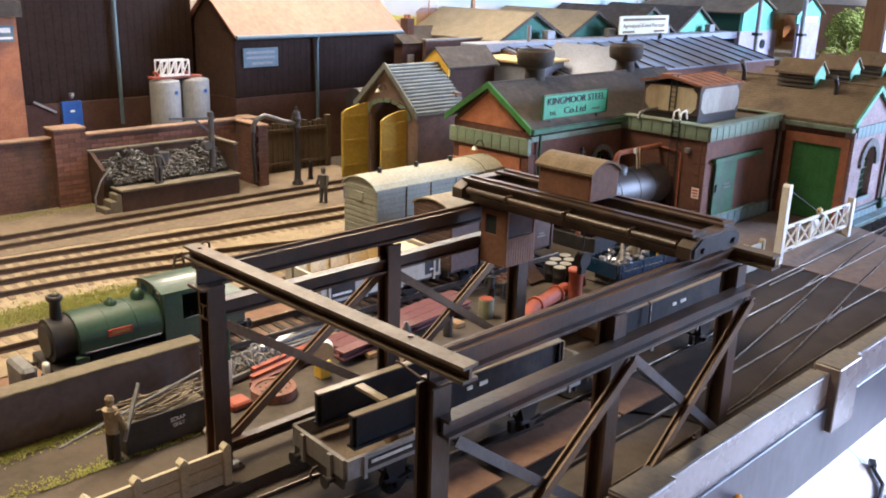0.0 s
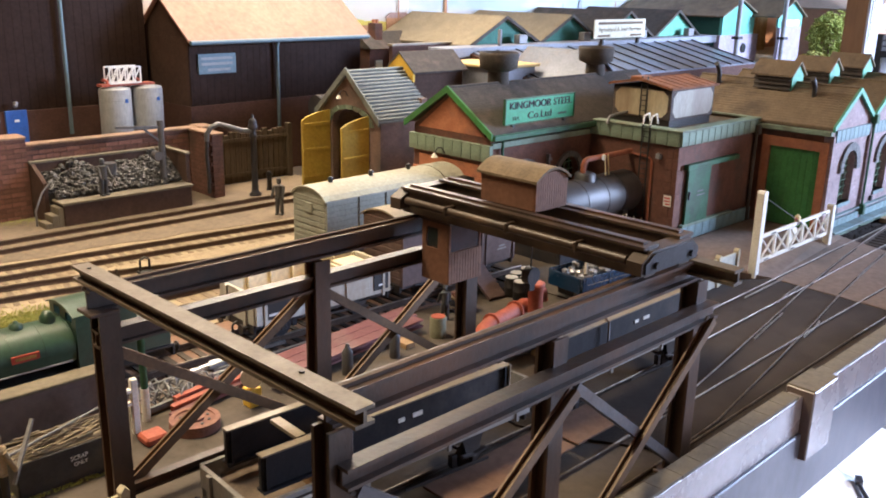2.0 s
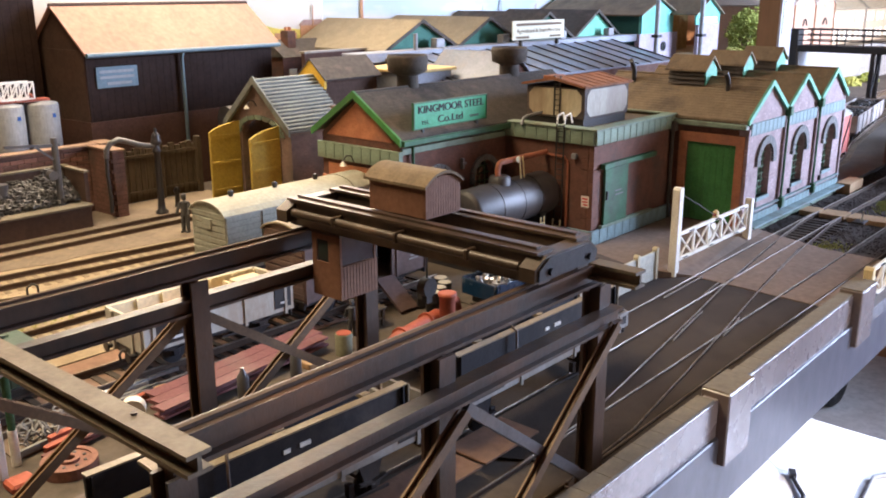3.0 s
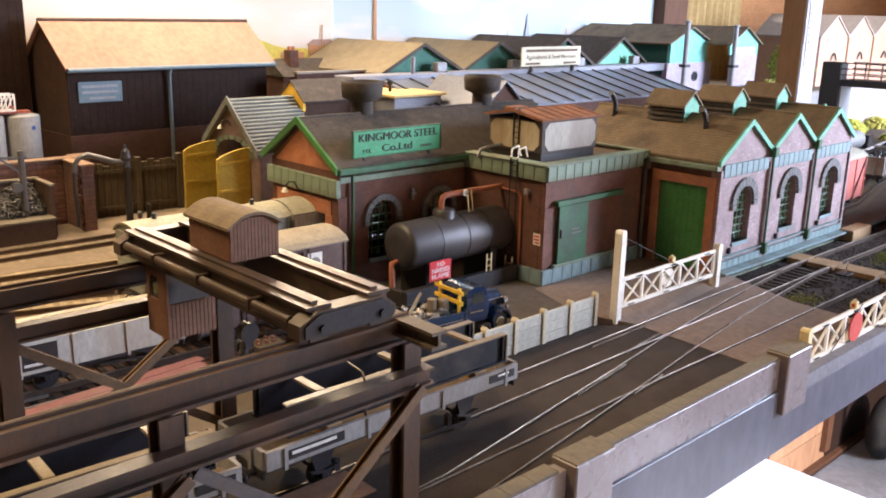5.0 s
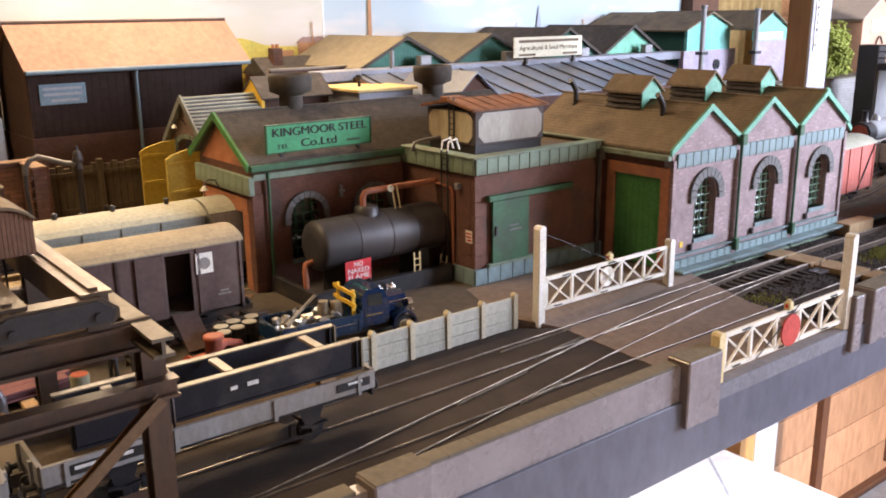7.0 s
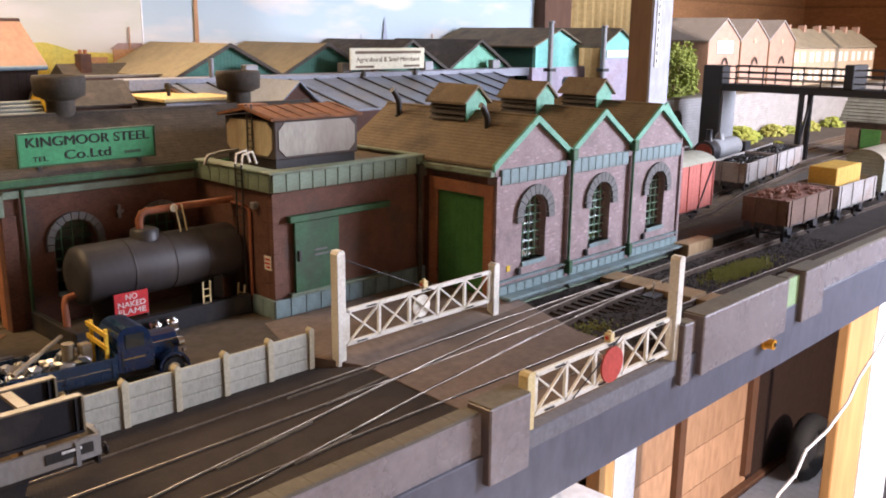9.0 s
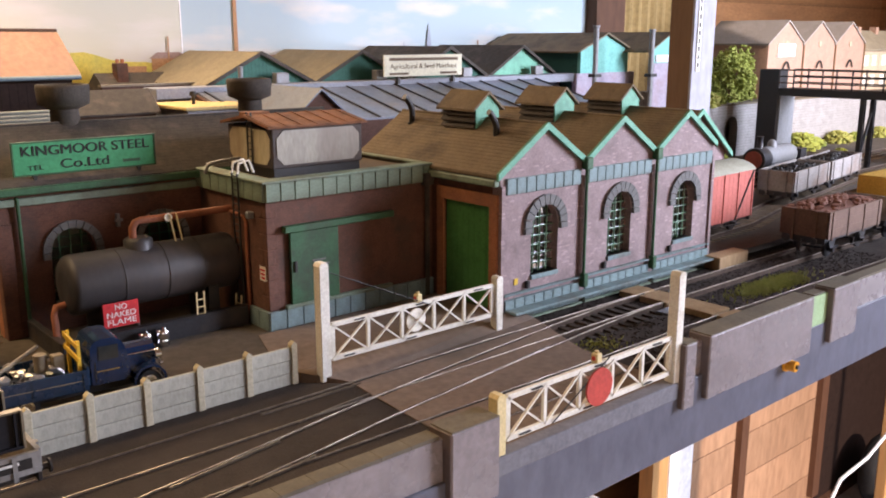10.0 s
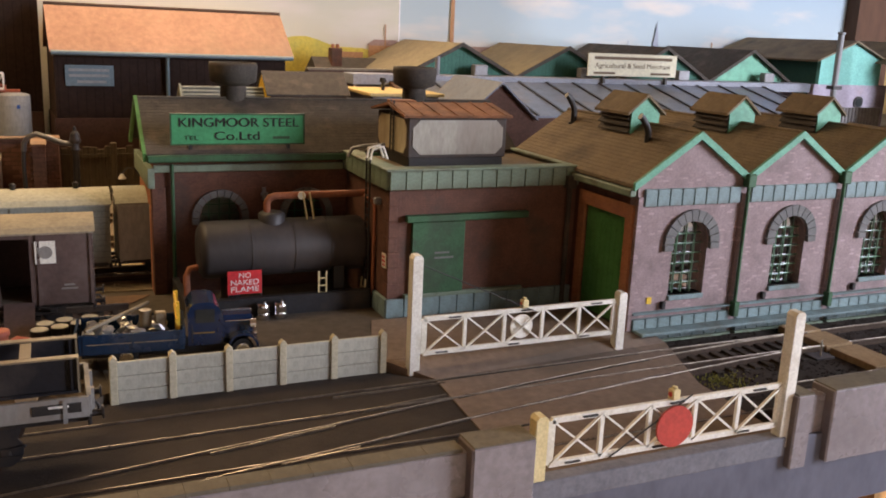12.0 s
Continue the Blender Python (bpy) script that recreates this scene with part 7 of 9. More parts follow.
part("sliding_door", G().box(-0.10, -0.146, 0.09, 0.02, -0.138, 0.365, 0.002), van_plain, bv, local=True)
solo("loading_ramp", G().bar((3.33, 2.855, 0.13), (3.33, 2.70, 0.012), 0.11, 0.012), van_plain, "brown board leaning from the van doorway as a ramp", "ramp", (3.33, 2.7, 0.0))
van("grey_van", "pale grey planked van with a chalky curved roof", 3.31, 3.60, 0.80, 0.272, 0.36, 0.415, van_grey, van_grey, van_roof, 0.0, vents=3, ends_ribbed=True, group="vans at the factory door")
van("grey_van", "pale grey planked van half inside the factory doorway", 4.14, 3.615, 0.78, 0.272, 0.36, 0.415, wagon_white, wagon_white, van_roof, 0.5, group="vans at the factory door")
van("red_van", "faded red planked van with black diagonal straps", 7.87, 2.49, 0.74, 0.28, 0.395, 0.445, van_red, van_red, van_roof, 3.0, diag=True)

# mineral wagons and the engine on the far side of the shed
def heap(name, material, label, x, y, L, W, z, rz, n, r, seed):
    rnd = random.Random(seed)
    g = G().box(-L / 2, -W / 2, z - 0.03, L / 2, W / 2, z)
    for i in range(n):
        u, v = rnd.uniform(-1, 1), rnd.uniform(-1, 1)
        g.blob((u * L / 2, v * W / 2, z + 0.025 * (1 - u * u) * (1 - v * v)), rnd.uniform(0.5, 1) * r, seed * 31 + i, 0.45, 0.8, 5)
    return solo(name, g, material, label, "wagon load", (x, y, RT), kind="stuff", rz=rz, local=True)


open_wagon("mineral_wagon", "rusty brown mineral wagon loaded with scrap", 8.30, 1.852, 0.70, 0.29, 0.296, wagon_brown, dust_floor, 0.3, 3, letter=False, rail=RS, lift=0.046)
heap("scrap_load", scrap_rust, "rusty scrap heaped in the brown wagon", 8.30, 1.852, 0.66, 0.255, 0.23, 0.3, 110, 0.026, 5)
open_wagon("mineral_wagon", "worn grey mineral wagon with a yellow crate", 9.13, 1.855, 0.72, 0.29, 0.296, wagon_steel, dust_floor, 0.0, 3, letter=False, rail=RS, lift=0.046)
solo("yellow_crate", G().box(8.84, 1.76, RS + 0.149, 9.30, 1.955, RS + 0.406, 0.005), crate_ochre, "yellow crate riding in the grey wagon", "crate", (9.1, 1.86, RS + 0.149))
for x, y in ((9.63, 2.80), (10.45, 2.915)):
    open_wagon("coal_wagon", "weathered grey coal wagon filled with coal", x, y, 0.78, 0.272, 0.245, wagon_steel, dust_floor, 8.0, 3, group="coal wagons", letter=False)
    heap("coal_load", coal_mat, "coal heaped in the grey wagon", x, y, 0.74, 0.24, 0.225, 8.0, 140, 0.02, int(x * 10))
for x, y in ((10.05, 1.858),):
    van("brake_van", "dusty grey van with a curved pale roof", x, y, 0.8, 0.272, 0.33, 0.40, van_grey, van_grey, van_roof_tan, 0.0)


def saddle_tank(name, label, x, y, rz, green, plate=True):
    """A small saddle-tank engine that faces -x."""
    ob = thing(name, label, "locomotive", (x, y, RT), rz=rz)
    L, RE = 0.80, 0.62
    def P(n, g, m, lab="", par=None):
        for i, v in enumerate(g.v):
            g.v[i] = (v[0] * 0.75, v[1] * 0.84, v[2] * 0.82)
        return part(n, g, m, par or ob, lab, local=True)
    P("running_plate", G().box(-L / 2, -0.135, 0.095, RE, 0.135, 0.107, 0.002), loco_black)
    P("frame", G().box(-L / 2 + 0.02, -0.075, 0.045, RE - 0.02, -0.063, 0.095), loco_black)
    P("frame", G().box(-L / 2 + 0.02, 0.063, 0.045, RE - 0.02, 0.075, 0.095), loco_black)
    for s, xe in ((-1, -L / 2), (1, RE)):
        P("buffer_beam", G().box(xe - 0.006, -0.13, 0.05, xe + 0.006, 0.13, 0.107, 0.002), loco_black)
        for t in (-1, 1):
            b = P("buffer", G().cyl((xe, t * 0.085, 0.073), (xe + s * 0.04, t * 0.085, 0.073), 0.011, 10), loco_black)
            P("buffer_head", G().cyl((xe + s * 0.04, t * 0.085, 0.073), (xe + s * 0.046, t * 0.085, 0.073), 0.023, 14), steel_dark, par=b)
    for xx in (-0.2, 0.03, 0.30):
        for t in (-1, 1):
            w = P("driving_wheel", G().cyl((xx, t * 0.084 - 0.008, 0.055), (xx, t * 0.084 + 0.008, 0.055), 0.055, 22), loco_black)
            P("tyre", G().cyl((xx, t * 0.084 + t * 0.008, 0.055), (xx, t * 0.084 + t * 0.010, 0.055), 0.05, 22), rail_rust, par=w)
    for t in (-1, 1):
        P("coupling_rod", G().bar((-0.2, t * 0.102, 0.04), (0.30, t * 0.102, 0.04), 0.008, 0.012), galvanised)
        P("cylinder", G().cyl((-0.36, t * 0.105, 0.07), (-0.26, t * 0.105, 0.07), 0.03, 14), loco_black)
        P("sand_box", G().box(-0.30, t * 0.12 - 0.012, 0.107, -0.24, t * 0.12 + 0.012, 0.14, 0.003), green)
    P("smokebox", G().cyl((-0.38, 0, 0.20), (-0.27, 0, 0.20), 0.098, 24), loco_black)
    P("smokebox_door", G().cyl((-0.392, 0, 0.20), (-0.38, 0, 0.20), 0.07, 20, 0.08), loco_black)
    P("boiler", G().cyl((-0.27, 0, 0.20), (0.15, 0, 0.20), 0.085, 24), green)
    # saddle tank: an arch that sits over the boiler
    arc = [(-0.118, 0.15), (-0.128, 0.20)] + [(0.128 * math.cos(a), 0.205 + 0.10 * math.sin(a)) for a in [math.pi * (1 - i / 40) for i in range(41)]] + [(0.128, 0.20), (0.118, 0.15)]
    st = P("saddle_tank", G().prism(arc, "x", -0.275, 0.145), green, "green saddle tank")
    for xx in (-0.272, -0.13, 0.01, 0.135):
        a2 = [(q * 1.012, 0.15 + (z - 0.15) * 1.012) for q, z in arc]
        P("tank_band", G().prism(a2, "x", xx, xx + 0.006), green, par=st)
    P("filler", G().lathe([(0.03, 0.30), (0.03, 0.318), (0.012, 0.324), (0.008, 0.335)], (-0.06, 0, 0), 14), green, par=st)
    if plate:
        P("name_plate", G().box(-0.14, -0.1325, 0.205, -0.02, -0.127, 0.235), red_plate, "red name plate", st)
        P("plate_bar", G().box(-0.125, -0.1345, 0.214, -0.035, -0.132, 0.226), brass, par=st)
    P("chimney", G().lathe([(0.045, 0.285), (0.030, 0.31), (0.025, 0.435), (0.036, 0.44), (0.038, 0.458), (0.026, 0.462), (0.022, 0.44)], (-0.325, 0, -0.06), 18), loco_black)
    P("dome", G().lathe([(0.035, 0.29), (0.034, 0.325), (0.02, 0.345), (0.008, 0.35)], (0.08, 0, 0), 14), green)
    P("cab_side", wall(G(), "x", -0.132, 0.008, 0.15, 0.44, 0.34, [(0.25, 0.36, 0.2, 0.32, 0)], z0=0.107), green, "green cab side with an oval plate")
    P("cab_side", wall(G(), "x", 0.124, 0.008, 0.15, 0.44, 0.34, [(0.25, 0.36, 0.2, 0.32, 0)], z0=0.107), green)
    P("cab_front", wall(G(), "y", 0.15, 0.008, -0.124, 0.124, 0.35, [(-0.09, -0.03, 0.30, 0.34, 0), (0.03, 0.09, 0.30, 0.34, 0)], z0=0.107), green)
    P("bunker", G().box(0.44, -0.132, 0.107, RE - 0.01, 0.132, 0.265, 0.006), green)
    rf = [(-0.14 + 0.28 * i / 10, 0.338 + 0.03 * (1 - (i / 5 - 1) ** 2)) for i in range(11)]
    P("cab_roof", G().prism(rf + [(q, z + 0.007) for q, z in rf[::-1]], "x", 0.135, 0.46), green, "green curved cab roof")
    P("oval_plate", G().cyl((0.53, -0.1345, 0.19), (0.53, -0.131, 0.19), 0.020, 14), brass)
    P("hand_rail", G().tube([(-0.26, -0.14, 0.16), (0.12, -0.14, 0.16)], 0.004, 6), galvanised)
    P("step", G().box(0.17, -0.135, 0.03, 0.23, -0.115, 0.04).box(0.17, -0.12, 0.04, 0.175, -0.115, 0.1), loco_black)
    return ob


saddle_tank("saddle_tank_engine", "oily dark green saddle-tank engine with black smokebox", 1.335, 3.065, -0.5, loco_green)
ft = thing("tank_engine", "small sooty engine with a red buffer face", "locomotive", (10.35, 3.43, RT), rz=5)
part("smokebox", G().cyl((-0.30, 0, 0.19), (-0.14, 0, 0.19), 0.102, 22), steel_dark, ft, local=True)
part("boiler", G().cyl((-0.14, 0, 0.19), (0.40, 0, 0.19), 0.095, 22), silo_grey, ft, local=True)
part("smokebox_face", G().cyl((-0.312, 0, 0.19), (-0.30, 0, 0.19), 0.078, 22), mat("dull_red_face", (0.30, 0.07, 0.05), rough=0.7, scale=80), ft, "dull red round face", local=True)
part("chimney", G().lathe([(0.035, 0), (0.028, 0.03), (0.026, 0.1), (0.034, 0.11)], (-0.2, 0, 0.28), 14), steel_dark, ft, local=True)
part("dome", G().lathe([(0.045, 0), (0.04, 0.05), (0.015, 0.075)], (0.05, 0, 0.27), 14), galvanised, ft, local=True)
part("footplate", G().box(-0.36, -0.13, 0.085, 0.55, 0.13, 0.1), steel_dark, ft, local=True)
part("cab", G().box(0.40, -0.125, 0.1, 0.53, 0.125, 0.24, 0.004), steel_dark, ft, local=True)
for xx in (-0.22, 0.02, 0.26):
    for t in (-1, 1):
        part("wheel", G().cyl((xx, t * 0.082 - 0.008, 0.05), (xx, t * 0.082 + 0.008, 0.05), 0.05, 18), steel_dark, ft, local=True)


# ---- lorry ----
lo = thing("lorry", "glossy navy-blue lorry loaded with shiny scrap", "lorry", (3.84, 2.43, 0.006), rz=-5)
lo.scale = (0.96, 1.0, 1.02)
LP = lambda n, g, m, lab="", par=None: part(n, g, m, par or lo, lab, local=True)
LP("chassis", G().box(-0.315, -0.05, 0.035, 0.30, 0.05, 0.06), black_iron)
by = LP("cargo_bed", G().box(-0.32, -0.105, 0.065, 0.055, 0.105, 0.08, 0.002), lorry_blue_dull, "planked blue cargo bed")
for s in (-1, 1):
    LP("side_board", G().box(-0.32, s * 0.105 - 0.005, 0.066, 0.055, s * 0.105 + 0.005, 0.140, 0.002), lorry_blue_dull, "navy drop side", by)
    for x in (-0.30, -0.13, 0.04):
        LP("side_strap", G().box(x - 0.004, s * 0.111 - 0.0015, 0.07, x + 0.004, s * 0.111 + 0.0015, 0.138), lorry_blue_dull, par=by)
    LP("lining", G().box(-0.29, s * 0.1115 - 0.0006, 0.104, 0.03, s * 0.1115 + 0.0006, 0.1065), figure_tan, "thin ochre lining", by)
LP("tail_board", G().box(-0.335, -0.1, 0.066, -0.325, 0.1, 0.140, 0.002), lorry_blue_dull, "navy tail board", by)
LP("headboard", G().box(0.05, -0.105, 0.08, 0.06, 0.105, 0.15), lorry_blue_dull, par=by)
for y in (-0.07, 0.07):
    LP("rack_post", G().box(0.03, y - 0.006, 0.08, 0.042, y + 0.006, 0.235), yellow_paint, "yellow wooden rack", by)
for z in (0.165, 0.21):
    LP("rack_rail", G().box(0.026, -0.1, z, 0.034, 0.1, z + 0.016), yellow_paint, "yellow rack rail", by)
cabp = [(0.07, 0.07), (0.205, 0.07), (0.207, 0.15), (0.194, 0.192), (0.184, 0.212), (0.170, 0.224), (0.150, 0.230), (0.112, 0.230), (0.092, 0.225), (0.078, 0.213), (0.07, 0.195)]
cb = LP("cab", G().prism(cabp, "y", -0.085, 0.085), lorry_blue, "navy cab")
LP("windscreen", G().prism([(0.206, 0.16), (0.208, 0.16), (0.186, 0.212), (0.184, 0.212)], "y", -0.07, 0.07), window_glass, "dark windscreen", cb)
for s in (-1, 1):
    LP("side_window", G().box(0.10, s * 0.0865 - 0.001, 0.155, 0.17, s * 0.0865 + 0.001, 0.205), window_glass, "dark side window", cb)
    LP("door_seam", G().box(0.085, s * 0.086 - 0.001, 0.08, 0.088, s * 0.086 + 0.001, 0.15), black_iron, par=cb)
    LP("gold_lining", G().box(0.09, s * 0.0865 - 0.001, 0.115, 0.17, s * 0.0865 + 0.001, 0.119), brass, par=cb)
bon = [(-0.055, 0.08), (0.055, 0.08), (0.055, 0.14), (0.04, 0.165), (0.015, 0.172), (-0.015, 0.172), (-0.04, 0.165), (-0.055, 0.14)]
bn = LP("bonnet", G().prism(bon, "x", 0.205, 0.315), lorry_blue, "rounded navy bonnet")
LP("bonnet_trim", G().box(0.21, -0.002, 0.172, 0.318, 0.002, 0.175), chrome, "chrome bonnet strip", bn)
LP("cab_rail", G().cyl((0.212, -0.056, 0.146), (0.312, -0.056, 0.146), 0.0022, 6), chrome, "chrome side strip", bn)
LP("radiator", G().box(0.315, -0.042, 0.075, 0.324, 0.042, 0.155, 0.004), chrome, "chrome radiator", bn)
for s in (-1, 1):
    LP("headlamp", G().cyl((0.305, s * 0.07, 0.135), (0.327, s * 0.07, 0.135), 0.019, 14), chrome, "chrome headlamp", bn)
    arcw = [(0.275 + 0.062 * math.cos(a), 0.05 + 0.062 * math.sin(a)) for a in [math.pi * i / 10 for i in range(11)]]
    LP("wing", G().prism(arcw + [(0.275 + 0.054 * math.cos(a), 0.05 + 0.054 * math.sin(a)) for a in [math.pi * (1 - i / 10) for i in range(11)]], "y", s * 0.082 - 0.025, s * 0.082 + 0.025), lorry_blue, "curved navy wing")
    LP("wing_lamp", G().cyl((0.318, s * 0.085, 0.105), (0.330, s * 0.085, 0.105), 0.008, 10), chrome, "small chrome side lamp", bn)
    for xx, w in ((0.275, 0.022), (-0.155, 0.03)):
        wl = LP("wheel", G().cyl((xx, s * 0.085 - w / 2, 0.044), (xx, s * 0.085 + w / 2, 0.044), 0.044, 20), rubber, "black tyre")
        LP("rim", G().cyl((xx, s * (0.085 + w / 2), 0.044), (xx, s * (0.085 + w / 2 + 0.002), 0.044), 0.026, 16, 0.02), chrome, "bright wheel rim", wl)
LP("bumper", G().box(0.335, -0.09, 0.045, 0.342, 0.09, 0.06, 0.002), chrome, "chrome bumper")
rnd = random.Random(21)
g = G()
for i in range(46):
    g.blob((rnd.uniform(3.56, 3.86), rnd.uniform(2.36, 2.52), 0.10 + rnd.uniform(0, 0.05)), rnd.uniform(0.012, 0.030), i, 0.6, 0.8, 5)
solo("scrap_load", g, scrap_steel, "bright crumpled scrap metal in the lorry bed", "scrap", (3.7, 2.43, 0.096), kind="stuff")
g = G().cyl((3.55, 2.36, 0.16), (3.78, 2.52, 0.20), 0.008, 8).cyl((3.76, 2.42, 0.145), (3.76, 2.42, 0.205), 0.022, 12).box(3.79, 2.38, 0.14, 3.83, 2.42, 0.20, 0.004)
solo("scrap_fitting", g, girder_edge, "pale cast fittings and a rod among the scrap", "scrap", (3.8, 2.4, 0.13))

# ---- crossing gates ----
def crossing_gate(name, label, x0, x1, y, post_x, stop_x, tall, short, disc, z=-0.012, flip=False):
    """A white lattice gate between a tall hanging post and a short stop post, facing -y."""
    ob = thing(name, label, "gate", ((x0 + x1) / 2, y, z), group="level crossing gates")
    p = part("hanging_post", G().box(post_x - 0.021, y - 0.021, -0.035, post_x + 0.021, y + 0.021, tall - 0.012, 0.002).prism([(post_x - 0.021, tall - 0.012), (post_x + 0.021, tall - 0.012), (post_x + 0.012, tall), (post_x - 0.012, tall)], "y", y - 0.021, y + 0.021), white_paint, ob, "tall cream-white post")
    part("stop_post", G().box(stop_x - 0.02, y - 0.02, -0.035, stop_x + 0.02, y + 0.02, short - 0.01, 0.002).prism([(stop_x - 0.02, short - 0.01), (stop_x + 0.02, short - 0.01), (stop_x + 0.01, short), (stop_x - 0.01, short)], "y", y - 0.02, y + 0.02), cream_paint if flip else white_paint, ob, "short cream post")
    zb, zt = 0.045, 0.182
    fr = part("frame", G().bar((x0, y, zt), (x1, y, zt), 0.012, 0.018), white_paint, ob, "white top rail")
    part("bottom_rail", G().bar((x0, y, zb), (x1, y, zb), 0.012, 0.018), white_paint, fr)
    n = 5
    w = (x1 - x0) / n
    for i in range(n + 1):
        xx = x0 + i * w
        part("upright", G().bar((xx, y, zb), (xx, y, zt), 0.012, 0.013 if 0 < i < n else 0.022, (1, 0, 0)), white_paint, fr)
    for i in range(n):
        a, b = x0 + i * w, x0 + (i + 1) * w
        part("lattice_bar", G().bar((a, y - 0.004, zb), (b, y - 0.004, zt), 0.006, 0.010, (0, 1, 0)), white_paint, fr)
        part("lattice_bar", G().bar((a, y + 0.004, zt), (b, y + 0.004, zb), 0.006, 0.010, (0, 1, 0)), white_paint, fr)
    for xx in (x0 + 0.1, x0 + 0.48 * (x1 - x0), x1 - 0.12):
        part("iron_strap", G().bar((xx, y - 0.008, zt), (xx + 0.05, y - 0.008, zt), 0.004, 0.012, (0, 1, 0)), black_iron, fr)
        part("iron_strap", G().bar((xx - 0.05, y - 0.008, zb), (xx, y - 0.008, zb), 0.004, 0.010, (0, 1, 0)), black_iron, fr)
    xm = (x0 + x1) / 2
    lt = part("gate_lamp", G().box(xm - 0.014, y - 0.014, zt + 0.009, xm + 0.014, y + 0.014, zt + 0.042, 0.003).cyl((xm, y, zt + 0.042), (xm, y, zt + 0.05), 0.008, 8), cream_paint, ob, "cream gate lamp")
    part("lens", G().cyl((xm - 0.017, y, zt + 0.026), (xm - 0.013, y, zt + 0.026), 0.008, 10), red_disc, lt)
    s = -1
    part("target", G().cyl((xm, y - 0.020 if flip else y + 0.010, 0.108), (xm, y - 0.013 if flip else y + 0.016, 0.108), 0.067 if disc == red_disc else 0.05, 28), disc, ob, "round target disc")
    far = x0 if post_x > xm else x1
    if not flip:
        part("stay_rod", G().cyl((post_x, y - 0.012, tall - 0.03), (xm + 0.05, y - 0.012, zt - 0.01), 0.0022, 6), black_iron, ob, "thin black stay")
    else:
        part("stay_rod", G().cyl((xm + 0.06, y - 0.012, zt + 0.02), (x0 + 0.20, y - 0.012, zb - 0.005), 0.0026, 6), black_iron, ob, "thin black stay")
    return ob


crossing_gate("crossing_gate", "white lattice crossing gate beside the sheds", 4.735, 5.598, 2.095, 4.695, 5.628, 0.437, 0.22, white_paint)
crossing_gate("crossing_gate", "white lattice crossing gate with a red target disc", 4.735, 5.590, 1.145, 5.615, 4.695, 0.43, 0.205, red_disc, flip=True)

# ---- concrete fences ----
def concrete_fence_run(label, x0, x1, y, n, h, m_panel=concrete_fence, m_post=concrete_cream, foot=0.0):
    ob = thing("concrete_fence", label, "fence", ((x0 + x1) / 2, y, foot))
    w = (x1 - x0) / n
    for i in range(n + 1):
        xx = x0 + i * w
        part("post", G().box(xx - 0.013, y - 0.014, foot, xx + 0.013, y + 0.014, h + 0.012, 0.002).prism([(xx - 0.013, h + 0.012), (xx + 0.013, h + 0.012), (xx, h + 0.024)], "y", y - 0.014, y + 0.014), m_post, ob)
    spots = [(x0 + (i + 0.5) * w, y, foot + 0.004 + k * (h - foot) / 3) for i in range(n) for k in range(3)]
    pieces("panel", ob, m_panel, G().box(-w / 2 + 0.013, -0.006, 0, w / 2 - 0.013, 0.006, (h - foot) / 3 - 0.002, 0.0015), spots)
    return ob


concrete_fence_run("pale concrete panel fence beside the lorry yard", 3.625, 4.590, 2.147, 5, 0.113, foot=-0.044)
concrete_fence_run("cream concrete panel fence at the yard entrance", 0.50, 1.205, 2.13, 5, 0.115, concrete_cream, concrete_cream)

# ---- yard clutter ----
wl = setting("yard_screen_wall", G().box(-1.5, 2.745, 0, 1.47, 2.80, 0.185, 0.003), wall_brown)
part("wall_coping", G().box(-1.5, 2.735, 0.185, 1.475, 2.81, 0.197, 0.003), coping, wl)
solo("bollard", G().lathe([(0.014, 0), (0.014, 0.14), (0.012, 0.15), (0.004, 0.155)], (1.015, 3.0, 0.0), 12), white_paint, "short white bollard beyond the grey wall", "bollard", (1.02, 2.92, 0))
solo("stop_block", G().box(0.92, 2.96, 0, 0.975, 3.12, 0.16, 0.012), galvanised, "grey concrete block beyond the grey wall", "block", (0.95, 2.9, 0))
sb = thing("scrap_bin", "black steel scrap bin with rough white lettering", "bin", (1.2, 2.53, 0))
part("front", G().box(1.05, 2.46, 0.004, 1.355, 2.468, 0.115, 0.002), steel_dark, sb)
part("back", G().box(1.05, 2.61, 0.004, 1.355, 2.618, 0.115, 0.002), steel_dark, sb)
part("end", G().box(1.05, 2.468, 0.004, 1.058, 2.61, 0.115, 0.002), steel_dark, sb)
part("end", G().box(1.347, 2.468, 0.004, 1.355, 2.61, 0.115, 0.002), steel_dark, sb)
part("floor", G().box(1.058, 2.468, 0.004, 1.347, 2.61, 0.012), steel_dark, sb)
words("SCRAP", 0.020, white_letter, sb, (1.225, 2.4585, 0.080), (90, 0, 4), width=0.052)
words("ONLY", 0.018, white_letter, sb, (1.228, 2.4585, 0.060), (90, 0, 4), width=0.042)
rnd = random.Random(8)
g = G()
for i in range(80):
    a, x, y = rnd.uniform(-0.5, 0.5), rnd.uniform(1.09, 1.31), rnd.uniform(2.48, 2.60)
    l = rnd.uniform(0.03, 0.09)
    g.bar((x - l * math.cos(a), min(2.6, max(2.475, y - l * math.sin(a) * 0.5)), 0.10 + rnd.uniform(0, 0.035)), (x + l * math.cos(a), min(2.6, max(2.475, y + l * math.sin(a) * 0.5)), 0.10 + rnd.uniform(0, 0.045)), 0.0045, 0.004)
g.box(1.06, 2.47, 0.012, 1.345, 2.608, 0.098)
solo("scrap_load", g, girder_edge, "tangled rods and offcuts heaped in the scrap bin", "scrap", (1.2, 2.53, 0.012), kind="stuff")
